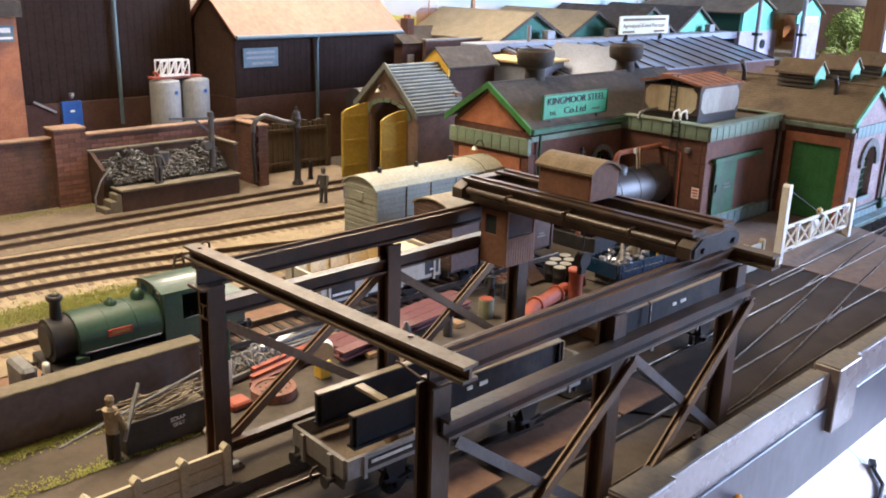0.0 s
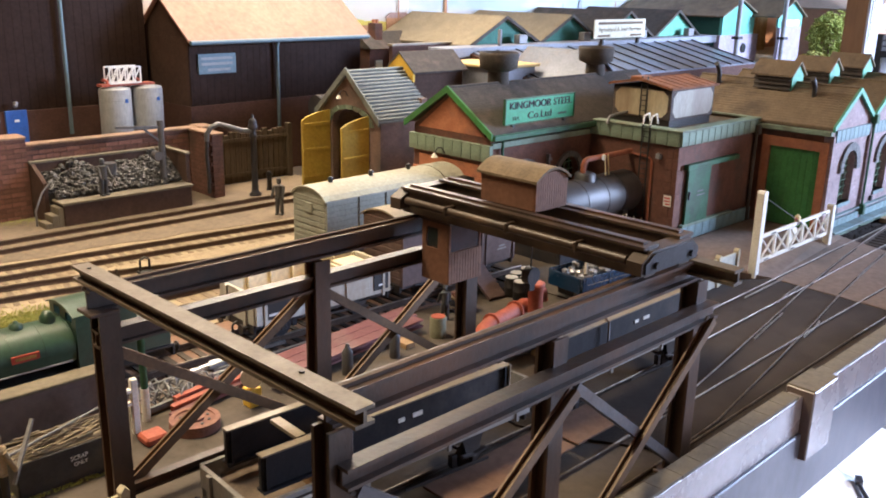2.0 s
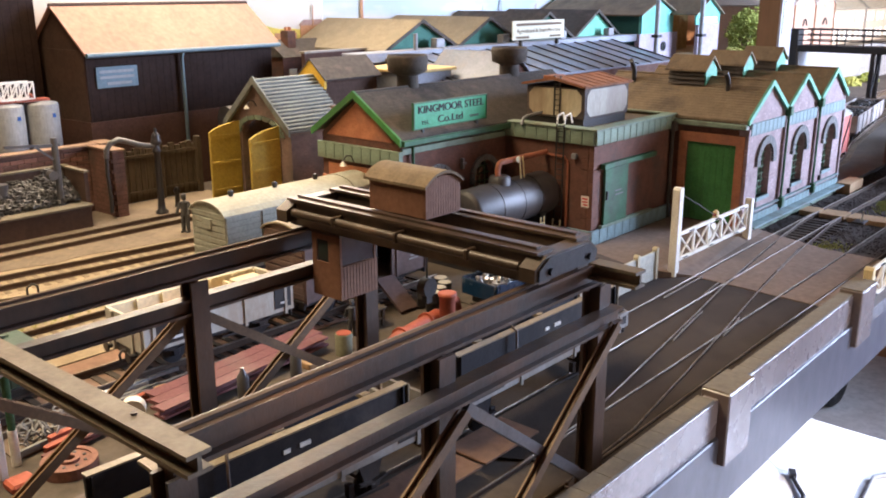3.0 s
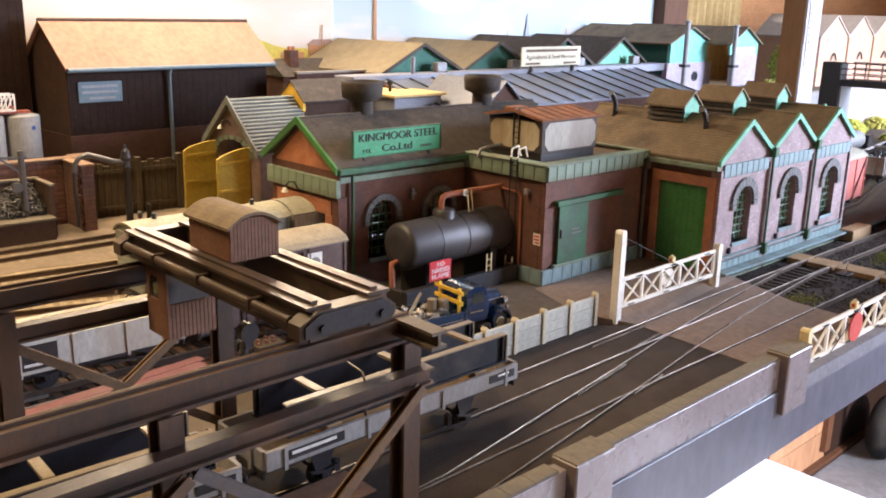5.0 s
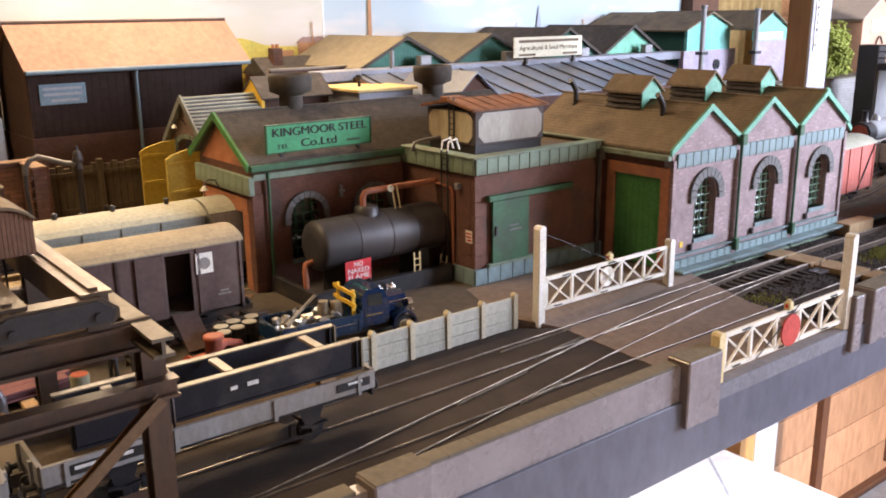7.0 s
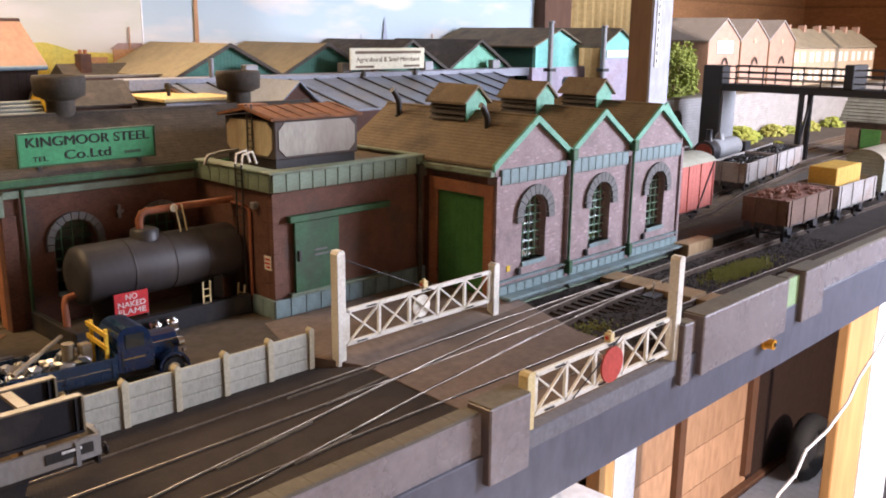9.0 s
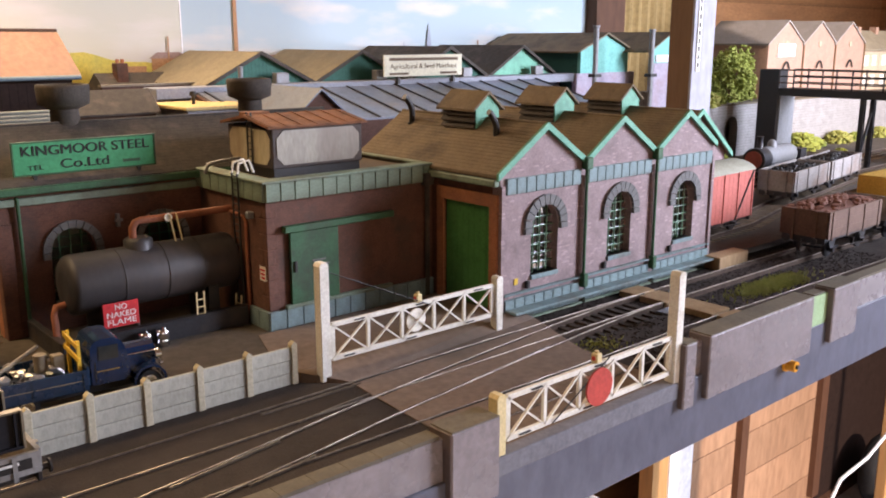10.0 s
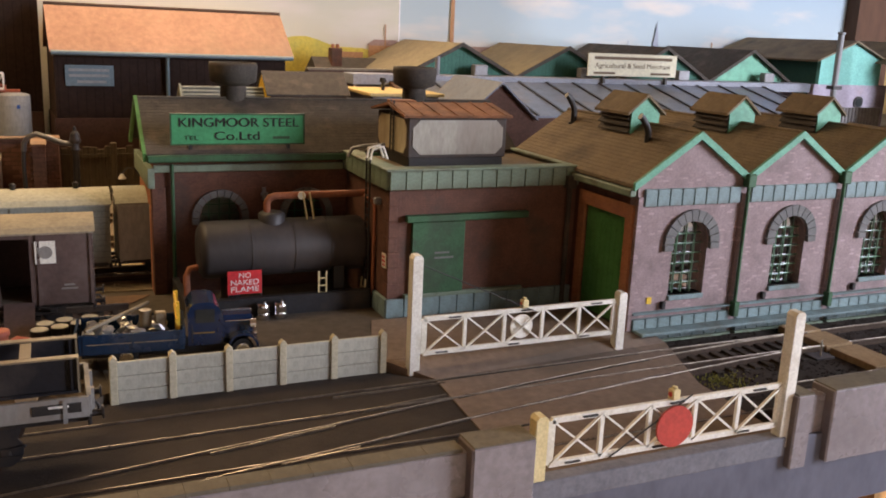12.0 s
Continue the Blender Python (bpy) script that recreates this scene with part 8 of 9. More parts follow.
solo("long_rod", G().cyl((0.83, 2.42, 0.135), (1.44, 2.62, 0.15), 0.004, 6), galvanised, "long thin steel rod lying over the scrap bin", "rod", (1.2, 2.5, 0.13))
wd = thing("cast_wheel", "red-oxide cast wheel disc lying on the ground", "wheel", (1.63, 2.53, 0))
n = 28
def ring(r0, r1, z0, z1, cx, cy):
    g = G()
    vs = [(cx + r * math.cos(6.28319 * i / n), cy + r * math.sin(6.28319 * i / n), z) for r, z in ((r0, z0), (r1, z0), (r1, z1), (r0, z1)) for i in range(n)]
    g.add(vs, [(j * n + i, j * n + (i + 1) % n, ((j + 1) % 4) * n + (i + 1) % n, ((j + 1) % 4) * n + i) for j in range(4) for i in range(n)])
    return g
part("rim", ring(0.066, 0.083, 0.001, 0.036, 1.64, 2.53), scrap_rust, wd)
part("web", ring(0.028, 0.066, 0.022, 0.031, 1.64, 2.53), scrap_rust, wd)
part("hub", ring(0.017, 0.030, 0.001, 0.040, 1.64, 2.53), scrap_rust, wd)
for i in range(8):
    a = 6.28319 * i / 8
    part("bolt", G().cyl((1.64 + 0.048 * math.cos(a), 2.53 + 0.048 * math.sin(a), 0.031), (1.64 + 0.048 * math.cos(a), 2.53 + 0.048 * math.sin(a), 0.034), 0.0055, 8), black_iron, wd)
solo("red_casting", G().box(1.455, 2.50, 0, 1.535, 2.575, 0.03, 0.008), red_oxide, "bright red casting lying on the yard", "casting", (1.5, 2.54, 0))
yl = thing("yard_lamp", "yellow lamp post with a round white lamp head", "lamp", (1.87, 2.54, 0))
part("base", G().box(1.845, 2.515, 0, 1.895, 2.565, 0.07, 0.004), yellow_paint, yl)
part("lamp_head", G().cyl((1.845, 2.500, 0.125), (1.868, 2.532, 0.125), 0.038, 20), white_paint, yl, "round cream lamp head")
part("stem", G().box(1.862, 2.53, 0.07, 1.878, 2.55, 0.09), black_iron, yl)
gp = thing("green_post", "green and white painted signal post in the scrap yard", "post", (1.545, 2.68, 0))
part("lower_post", G().cyl((1.545, 2.68, 0), (1.545, 2.68, 0.12), 0.014, 12), white_paint, gp, "white lower post")
part("upper_post", G().cyl((1.545, 2.68, 0.12), (1.545, 2.68, 0.305), 0.012, 12), green_dark, gp, "green upper post")
part("arm", G().box(1.50, 2.67, 0.296, 1.56, 2.69, 0.316, 0.004), wagon_white, gp)
wp = thing("white_post", "white hooked post beside the gantry leg", "post", (1.48, 2.62, 0))
part("post", G().box(1.468, 2.612, 0, 1.492, 2.632, 0.195, 0.003), white_paint, wp)
part("lug", G().box(1.45, 2.612, 0.105, 1.468, 2.63, 0.117).box(1.45, 2.612, 0.15, 1.468, 2.63, 0.162), white_paint, wp)
# bundles of steel sections
rnd = random.Random(14)
def joist(name, label, p, q, m, w=0.045, h=0.045, group=""):
    return solo(name, G().ibeam(p, q, w, h, 0.008), m, label, "girder", (p[0], p[1], 0), group)
for k, (dy, z) in enumerate(((0.0, 0.043), (0.06, 0.043), (0.12, 0.043))):
    joist("steel_joist", "dull pink-red steel joist in a stack", (1.98 + 0.02 * k, 2.58 + dy, z), (2.78 + 0.02 * k, 2.66 + dy, z), girder_pink, 0.055, 0.036, "stack of pink joists")
for i, x in enumerate((2.1, 2.6)):
    solo("packing_timber", G().box(x, 2.54, 0, x + 0.05, 2.82, 0.024, 0.003), timber, "timber bearer under the joist stack", "timber", (x, 2.6, 0), "joist bearers")
for k in range(5):
    joist("red_joist", "orange-red steel section lying in the scrap yard", (1.60 + 0.02 * k, 2.615 + 0.028 * k, 0.02 + 0.012 * (k % 2)), (1.95 + 0.03 * k, 2.68 + 0.028 * k, 0.02 + 0.012 * (k % 2)), red_oxide if k % 2 else girder_pink, 0.022, 0.02, "loose red sections")
for k in range(10):
    x, y = rnd.uniform(1.7, 2.05), rnd.uniform(2.76, 2.92)
    solo("steel_bar", G().bar((x, y, 0.012 + 0.008 * (k % 3)), (x + rnd.uniform(0.2, 0.4), y + rnd.uniform(-0.02, 0.05), 0.012 + 0.008 * (k % 3)), 0.014, 0.012), galvanised if k % 2 else scrap_steel, "bright steel bar lying in a pile", "bar", (x, y, 0), "pile of steel bars")
g = G()
for i in range(26):
    x, y, r = rnd.uniform(1.58, 1.84), rnd.uniform(2.72, 2.84), rnd.uniform(0.02, 0.04)
    pts = [(x + r * math.cos(a), y + r * math.sin(a) * 0.8, 0.025 + 0.02 * math.sin(2 * a + i) + 0.02 * (i % 2)) for a in [6.28319 * k / 10 for k in range(11)]]
    g.tube(pts, 0.0035, 5)
solo("wire_coils", g, galvanised, "tangle of bright wire coils in the scrap yard", "wire", (1.7, 2.78, 0), kind="stuff")
tr = thing("scrap_tray", "shallow grey tray edged with steel angle", "tray", (1.75, 2.78, 0))
part("tray_edge", G().bar((1.55, 2.70, 0.02), (1.98, 2.76, 0.02), 0.012, 0.02), galvanised, tr)
part("tray_edge", G().bar((1.55, 2.86, 0.02), (1.98, 2.90, 0.02), 0.012, 0.02), galvanised, tr)
part("tray_floor", G().prism([(1.55, 2.70), (1.98, 2.76), (1.98, 2.90), (1.55, 2.86)], "z", 0.001, 0.008), dust_floor, tr)
# red riveted pipe assembly on the ground
rp = thing("red_pipe_casting", "red-oxide pipe casting with a flanged stub", "casting", (3.1, 2.47, 0))
part("bend", G().tube([(2.86, 2.36, 0.03), (2.90, 2.39, 0.05), (2.97, 2.42, 0.05), (3.27, 2.48, 0.05)], 0.034, 12), red_oxide, rp)
part("stub", G().lathe([(0.034, 0), (0.034, 0.13), (0.04, 0.135), (0.04, 0.15), (0.03, 0.152)], (3.27, 2.42, 0.02), 16), red_oxide, rp)
part("branch", G().tube([(3.27, 2.42, 0.10), (3.33, 2.45, 0.12), (3.40, 2.48, 0.09), (3.44, 2.50, 0.03)], 0.016, 8), red_oxide, rp)
for xf, yf in ((2.985, 2.425), (3.18, 2.462)):
    part("flange", G().cyl((xf, yf, 0.05), (xf + 0.01, yf + 0.002, 0.05), 0.044, 16), red_oxide, rp)
for i, (x, y) in enumerate(((3.42, 2.69), (3.49, 2.72), (3.47, 2.64), (3.54, 2.67), (3.40, 2.62), (3.58, 2.73))):
    d = thing("oil_drum", "black oil drum with a pale dusty lid", "drum", (x, y, 0.006), group="cluster of oil drums")
    part("drum", G().lathe([(0.03, 0), (0.033, 0.004), (0.033, 0.04), (0.035, 0.043), (0.033, 0.046), (0.033, 0.085), (0.035, 0.09)], (x, y, 0.006), 16), black_iron, d)
    part("lid", G().lathe([(0.03, 0.089), (0.03, 0.0925)], (x, y, 0.006), 16), wagon_white, d, "pale lid")
wb = thing("work_bench", "small wooden bench littered with tools", "bench", (3.08, 2.72, 0.0))
part("bench_top", G().box(3.02, 2.66, 0.075, 3.15, 2.76, 0.085, 0.002), fence_wood, wb)
for x in (3.03, 3.13):
    for y in (2.67, 2.745):
        part("leg", G().box(x, y, 0, x + 0.012, y + 0.012, 0.075), fence_wood, wb)
part("shelf", G().box(3.03, 2.67, 0.03, 3.142, 2.757, 0.036), fence_wood, wb)
g = G()
for i in range(9):
    g.box(3.03 + 0.012 * i, 2.68 + 0.02 * (i % 3), 0.085, 3.04 + 0.012 * i, 2.70 + 0.02 * (i % 3), 0.095 + 0.006 * (i % 2))
solo("hand_tools", g, scrap_rust, "small tools lying on the wooden bench", "tools", (3.08, 2.7, 0.085), kind="stuff")
figure("model_figure", "dark painted model workman standing at the bench", 2.96, 2.68, 0.0, skin_drab, 0.16, 60)
for x in (2.28, 2.52):
    cyl_ = thing("gas_bottle", "grey gas bottle standing in the yard", "gas bottle", (x, 2.55, 0.0), group="gas bottles")
    part("bottle", G().lathe([(0.02, 0), (0.022, 0.005), (0.022, 0.09), (0.01, 0.11), (0.006, 0.125)], (x, 2.52, 0.0), 12), plate_grey, cyl_)
dr2 = thing("oil_drum", "faded green oil drum with an orange lid", "drum", (2.74, 2.52, 0), group="cluster of oil drums")
part("drum", G().lathe([(0.034, 0), (0.036, 0.04), (0.034, 0.045), (0.036, 0.085), (0.034, 0.09)], (2.80, 2.56, 0), 16), mat("faded_green_drum", (0.20, 0.20, 0.13), (0.16, 0.15, 0.10), 0.7, scale=80, dirt=(0.2, 0.09, 0.05), amount=0.3), dr2)
part("lid", G().lathe([(0.03, 0.09), (0.03, 0.0935)], (2.80, 2.56, 0), 16), red_oxide, dr2)
# timber plates over the front track and a trackside lever
pl = thing("cover_boards", "rusty brown boards laid between the front rails", "boards", (2.3, 1.65, 0))
for i, (x, w) in enumerate(((2.2, 0.55), (2.62, 0.3), (1.6, 0.5))):
    part("board", G().box(x - w / 2 + 0.01, 1.58, 0.004, x + w / 2 - 0.01, 1.74, 0.012, 0.002), yard_brown, pl)
lv = thing("point_lever", "small pale point lever between the rails", "lever", (6.32, 1.66, 0.006))
part("base", G().box(6.28, 1.63, 0.006, 6.38, 1.70, 0.016, 0.002), steel_dark, lv)
part("lever", G().bar((6.33, 1.66, 0.01), (6.31, 1.645, 0.085), 0.006, 0.006), white_paint, lv)
sp = thing("sleeper_stand", "small brown A-shaped stop lamp stand by the track", "stand", (2.05, 4.02, 0.006))
part("leg", G().bar((2.02, 4.0, 0.006), (2.04, 4.0, 0.10), 0.01, 0.01), fence_wood, sp)
part("leg", G().bar((2.09, 4.0, 0.006), (2.07, 4.0, 0.10), 0.01, 0.01), fence_wood, sp)
part("bar", G().bar((2.03, 4.0, 0.06), (2.08, 4.0, 0.06), 0.008, 0.008), fence_wood, sp)

# point lever among the north tracks, and two white pegs by the yard entrance
pv = thing("point_lever", "small black point lever beside the sandy tracks", "lever", (2.277, 4.124, 0.006))
part("base", G().box(2.24, 4.10, 0.006, 2.31, 4.15, 0.02, 0.003), black_iron, pv)
part("arm", G().tube([(2.25, 4.125, 0.02), (2.25, 4.125, 0.075), (2.275, 4.125, 0.09), (2.30, 4.125, 0.075), (2.30, 4.125, 0.02)], 0.006, 8), black_iron, pv)
for x, y in ((1.30, 2.405), (1.345, 2.44)):
    solo("white_peg", G().lathe([(0.007, 0.0), (0.007, 0.02), (0.013, 0.026), (0.014, 0.034), (0.009, 0.043)], (x, y, 0.0), 12), white_paint, "short white round-headed peg in the yard", "peg", (x, y, 0), "white yard pegs")

# ---- painted sky board behind the layout ----
def backscene_material(name, low, high):
    m = bpy.data.materials.new(name)
    m.use_nodes = True
    t = m.node_tree
    N, L = t.nodes, t.links
    co = N.new("ShaderNodeTexCoord").outputs["Object"]
    sep = N.new("ShaderNodeSeparateXYZ")
    L.new(co, sep.inputs[0])
    mr = N.new("ShaderNodeMapRange")
    mr.inputs[1].default_value, mr.inputs[2].default_value = 1.0 * U, 2.6 * U
    L.new(sep.outputs[2], mr.inputs[0])
    rp = N.new("ShaderNodeValToRGB")
    rp.color_ramp.elements[0].color, rp.color_ramp.elements[1].color = (*low, 1), (*high, 1)
    L.new(mr.outputs[0], rp.inputs[0])
    mp = N.new("ShaderNodeMapping")
    mp.inputs["Scale"].default_value = (0.7, 1, 2.4)
    L.new(co, mp.inputs[0])
    cl = N.new("ShaderNodeTexNoise")
    cl.inputs["Scale"].default_value, cl.inputs["Detail"].default_value = 9.0, 6
    L.new(mp.outputs[0], cl.inputs["Vector"])
    cr = N.new("ShaderNodeMapRange")
    cr.inputs[1].default_value, cr.inputs[2].default_value = 0.5, 0.68
    L.new(cl.outputs[0], cr.inputs[0])
    mx = N.new("ShaderNodeMix")
    mx.data_type = "RGBA"
    L.new(cr.outputs[0], mx.inputs[0]), L.new(rp.outputs[0], mx.inputs[6])
    mx.inputs[7].default_value = (0.60, 0.565, 0.52, 1)
    L.new(mx.outputs[2], N["Principled BSDF"].inputs["Base Color"])
    N["Principled BSDF"].inputs["Roughness"].default_value = 0.8
    return m


sky_paint = backscene_material("painted_blue_sky", (0.44, 0.52, 0.53), (0.21, 0.365, 0.51))
# creamier copy of the sky with the warm lamp's glow mixed in
sky_lamplit = backscene_material("painted_lamplit_sky", (0.58, 0.545, 0.43), (0.35, 0.44, 0.465))
BSY = 6.62
bsn = setting("backdrop", G().box(3.2, BSY, 0, 6.325, BSY + 0.02, 4.2), sky_lamplit, "painted sky board")
part("sky_panel", G().box(6.335, BSY, 0, 11.56, BSY + 0.02, 4.2), sky_paint, bsn)
part("panel_joint", G().box(6.324, BSY - 0.004, 0, 6.336, BSY, 4.2), white_board, bsn)
far_hill = mat("painted_yellow_field", (0.62, 0.50, 0.10), (0.5, 0.42, 0.12), 0.9, scale=30, dirt=(0.30, 0.36, 0.12), amount=0.35, bump=0)
far_brick = mat("painted_far_brick", (0.46, 0.25, 0.13), (0.38, 0.2, 0.11), 0.9, scale=60, bump=0)
far_mauve = mat("painted_far_roofs", (0.36, 0.25, 0.22), (0.3, 0.2, 0.18), 0.9, scale=60, bump=0)
far_spire = mat("painted_far_spire", (0.36, 0.40, 0.47), rough=0.9, bump=0)
hill = thing("painted_hills", "yellow painted hills low on the sky board", "painting", (5.5, BSY - 0.01, 0.8))
pts = [(4.9 + 0.1 * i, 1.05 + 0.10 * math.exp(-((i - 5) / 4.0) ** 2) + 0.012 * math.sin(i * 1.3)) for i in range(20)]
part("hill", G().prism([(4.9, 0.6)] + [(6.8, 0.6)] + pts[::-1], "y", BSY - 0.008, BSY - 0.002), far_hill, hill)
town = thing("painted_town", "painted mills, chimneys and spires on the sky board", "painting", (7.5, BSY - 0.02, 0.8))
for a, b, z in ((6.05, 6.35, 1.10), (7.0, 7.9, 1.12), (7.3, 7.6, 1.09), (8.2, 9.0, 1.06), (5.75, 6.0, 1.04)):
    part("painted_mill", G().box(a, BSY - 0.014, 0.6, b, BSY - 0.009, z), far_brick if a < 6.4 else far_mauve, town)
part("painted_roof", G().prism([(6.03, 1.10), (6.37, 1.10), (6.30, 1.15), (6.10, 1.15)], "y", BSY - 0.014, BSY - 0.009), far_mauve, town)
for x, z, w in ((6.83, 1.9, 0.022), (6.2, 1.28, 0.008), (8.35, 1.16, 0.008), (9.75, 1.25, 0.008)):
    part("painted_chimney", G().prism([(x - w, 0.6), (x + w, 0.6), (x + w * 0.7, z), (x - w * 0.7, z)], "y", BSY - 0.018, BSY - 0.014), far_brick, town)
for x, z, w in ((9.05, 1.42, 0.05), (8.72, 1.24, 0.04)):
    part("painted_spire", G().prism([(x - w, 0.9), (x + w, 0.9), (x + w * 0.6, z - 0.2), (x, z), (x - w * 0.6, z - 0.2)], "y", BSY - 0.018, BSY - 0.014), far_spire, town)

# ---- works behind the sheds: five gabled bays over a lilac wall ----
BY, LY = 5.41, 5.19
wk2 = thing("long_works", "long lilac-walled works with green gables and tan roofs", "building", (7.6, 5.7, 0))
part("wall", G().box(5.55, BY, 0, 9.75, BY + 0.06, 0.89), lilac_wall, wk2)
part("gutter_beam", G().box(5.45, LY, 0.855, 9.78, BY + 0.0, 0.93, 0.004), gutter_grey, wk2, "blue-grey gutter beam")
roofs = (roof_tan, roof_tan, roof_dark, roof_dark)
for i, x in enumerate((6.375, 7.31, 8.27, 9.2)):
    hw, z0, z1 = 0.466, 0.92, (1.148, 1.152, 1.18, 1.185)[i]
    gb = part("gable", G().prism([(x - hw, z0), (x + hw, z0), (x, z1)], "y", BY + 0.01, BY + 0.05), teal_deep if i < 3 else green_teal, wk2, "boarded green gable")
    part("bay_roof", slope_y(G(), BY - 0.03, 6.60, x - hw, z0 - 0.01, x, z1, 0.016), roofs[i], wk2, "sloping bay roof")
    part("bay_roof", slope_y(G(), BY - 0.03, 6.60, x + hw, z0 - 0.01, x, z1, 0.016), roofs[i], wk2, "sloping bay roof")
    part("verge", slope_y(G(), BY - 0.036, BY - 0.028, x - hw, z0 - 0.016, x, z1 - 0.008, 0.03), roof_dark, gb)
    part("verge", slope_y(G(), BY - 0.036, BY - 0.028, x + hw, z0 - 0.016, x, z1 - 0.008, 0.03), roof_dark, gb)
    part("vent_box", G().box(x + 0.06, BY - 0.13, 0.93, x + 0.17, BY - 0.06, 1.01, 0.005), galvanised, wk2)
part("flue", G().cyl((6.10, 5.215, 0.9), (6.10, 5.215, 1.065), 0.018, 10), galvanised, wk2, "grey flue")
sgn = thing("merchant_sign", "cream merchant's sign board with dark lettering", "sign", (7.81, 5.16, 0.94))
part("board", G().box(7.345, 5.148, 0.958, 8.19, 5.160, 1.132, 0.002), mat("cream_sign_paint", (0.66, 0.62, 0.46), (0.60, 0.56, 0.41), 0.6, scale=60, bump=0.02), sgn)
part("lettering_bar", G().box(7.40, 5.145, 1.085, 8.14, 5.149, 1.108), mat("brown_lettering", (0.16, 0.11, 0.07), rough=0.7, bump=0), sgn)
words("Agricultural & Seed Merchant", 0.055, bpy.data.materials["brown_lettering"], sgn, (7.768, 5.147, 1.038), (90, 0, 0), width=0.72)
for xa, xb in ((7.40, 7.60), (7.94, 8.13)):
    part("lettering_bar", G().box(xa, 5.145, 0.972, xb, 5.149, 0.99), bpy.data.materials["brown_lettering"], sgn)
for xa in (7.5, 8.1):
    part("leg", G().box(xa, 5.160, 0.90, xa + 0.02, 5.19, 1.0), black_iron, sgn)
# the lean-to glazed roof in front of it
gl = thing("glazed_lean_to", "long grey-blue glazed lean-to roof", "roof", (7.6, 4.9, 0))
part("glazing", slope(G(), 5.75, 9.2, 4.45, 0.70, LY, 0.88, 0.014), roof_glass, gl)
for i in range(15):
    x = 5.80 + i * 0.24
    part("glazing_bar", slope(G(), x, x + 0.016, 4.44, 0.714, LY, 0.894, 0.010), steel_dark, gl)
part("front_wall", G().box(5.75, 4.45, 0, 9.2, 4.50, 0.70), brick_brown, gl)
part("end_gable", G().prism([(4.45, 0), (LY, 0), (LY, 0.88), (4.45, 0.70)], "x", 5.72, 5.75), brick_brown, gl)
gb2 = thing("small_gabled_shed", "low brown gabled shed roof among the works", "building", (6.1, 4.4, 0))
part("gable", G().prism([(5.85, 0), (6.35, 0), (6.35, 0.72), (6.1, 0.93), (5.85, 0.72)], "y", 4.2, 4.23), brick_brown, gb2)
part("roof_slope", slope_y(G(), 4.17, 4.9, 5.83, 0.71, 6.1, 0.94, 0.012), roof_glass, gb2)
part("roof_slope", slope_y(G(), 4.17, 4.9, 6.37, 0.71, 6.1, 0.94, 0.012), roof_glass, gb2)
# bright teal sheds at the end
ts = thing("teal_shed", "bright teal gabled shed with brown roof", "building", (10.0, 5.5, 0))
part("lower_wall", G().box(9.72, 5.16, 0, 10.62, 5.22, 0.93), lilac_wall, ts)
part("gable", G().prism([(9.78, 0.93), (10.52, 0.93), (10.52, 1.15), (10.15, 1.30), (9.78, 1.15)], "y", 5.17, 5.21), teal_bright, ts, "bright teal boarded gable")
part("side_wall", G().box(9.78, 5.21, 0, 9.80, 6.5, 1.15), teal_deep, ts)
for x, z in ((10.279, 0.776), (10.40, 0.56)):
    rw = part("round_window", G().cyl((x, 5.146, z), (x, 5.162, z), 0.055, 20), black_iron, ts, "round black window frame")
    part("pane", G().cyl((x, 5.143, z), (x, 5.147, z), 0.04, 20), window_glass, rw)
part("roof_slope", slope_y(G(), 5.13, 6.55, 9.70, 1.125, 10.15, 1.305, 0.016), roof_brown, ts)
part("roof_slope", slope_y(G(), 5.13, 6.55, 10.60, 1.125, 10.15, 1.305, 0.016), roof_brown, ts)
for x, y, z in ((9.76, 4.97, 1.36), (10.25, 4.68, 1.325)):
    ch = thing("steel_flue", "tall silver steel flue on a concrete foot", "flue", (x, y, 0), group="steel flues")
    part("flue", G().cyl((x, y, 0), (x, y, z), 0.026, 14), silo_grey, ch)
    part("cap", G().lathe([(0.02, z), (0.038, z + 0.01), (0.03, z + 0.025)], (x, y, 0), 12), silo_grey, ch)
    part("bracket", G().box(x - 0.05, y - 0.04, 0.9, x + 0.05, y + 0.04, 0.93), black_iron, ch)
ts2 = thing("teal_shed", "second teal gabled shed end with a white notice", "building", (10.9, 5.0, 0))
part("wall", G().box(10.55, 4.86, 0, 11.1, 4.90, 1.02), lilac_wall, ts2)
part("gable", G().prism([(10.50, 1.02), (11.12, 1.02), (11.12, 1.15), (10.8, 1.31), (10.50, 1.15)], "y", 4.87, 4.89), teal_bright, ts2)
part("roof_slope", slope_y(G(), 4.83, 6.4, 10.44, 1.125, 10.8, 1.315, 0.014), roof_brown, ts2)
part("roof_slope", slope_y(G(), 4.83, 6.4, 11.16, 1.125, 10.8, 1.315, 0.014), roof_brown, ts2)
part("notice", G().box(10.58, 4.855, 1.03, 11.02, 4.87, 1.10), white_board, ts2)
wf = thing("corrugated_fence", "grey corrugated iron fence panel", "fence", (8.6, 3.6, 0))
for i in range(14):
    part("sheet", G().cyl((8.35 + i * 0.03, 3.62, 0), (8.35 + i * 0.03, 3.62, 0.86), 0.017, 8), galvanised, wf)

# low roofs between the brick shed and the works
lr = thing("yellow_gabled_store", "low store with a yellow gable and dark roof", "building", (5.05, 5.0, 0))
part("body", G().box(4.79, 4.87, 0, 5.30, 5.12, 0.80), brown_board, lr)
part("gable", G().prism([(4.855, 0.74), (5.145, 0.74), (5.145, 0.82), (5.0, 0.935), (4.855, 0.82)], "x", 4.77, 4.79), yellow_paint, lr, "yellow gable board")
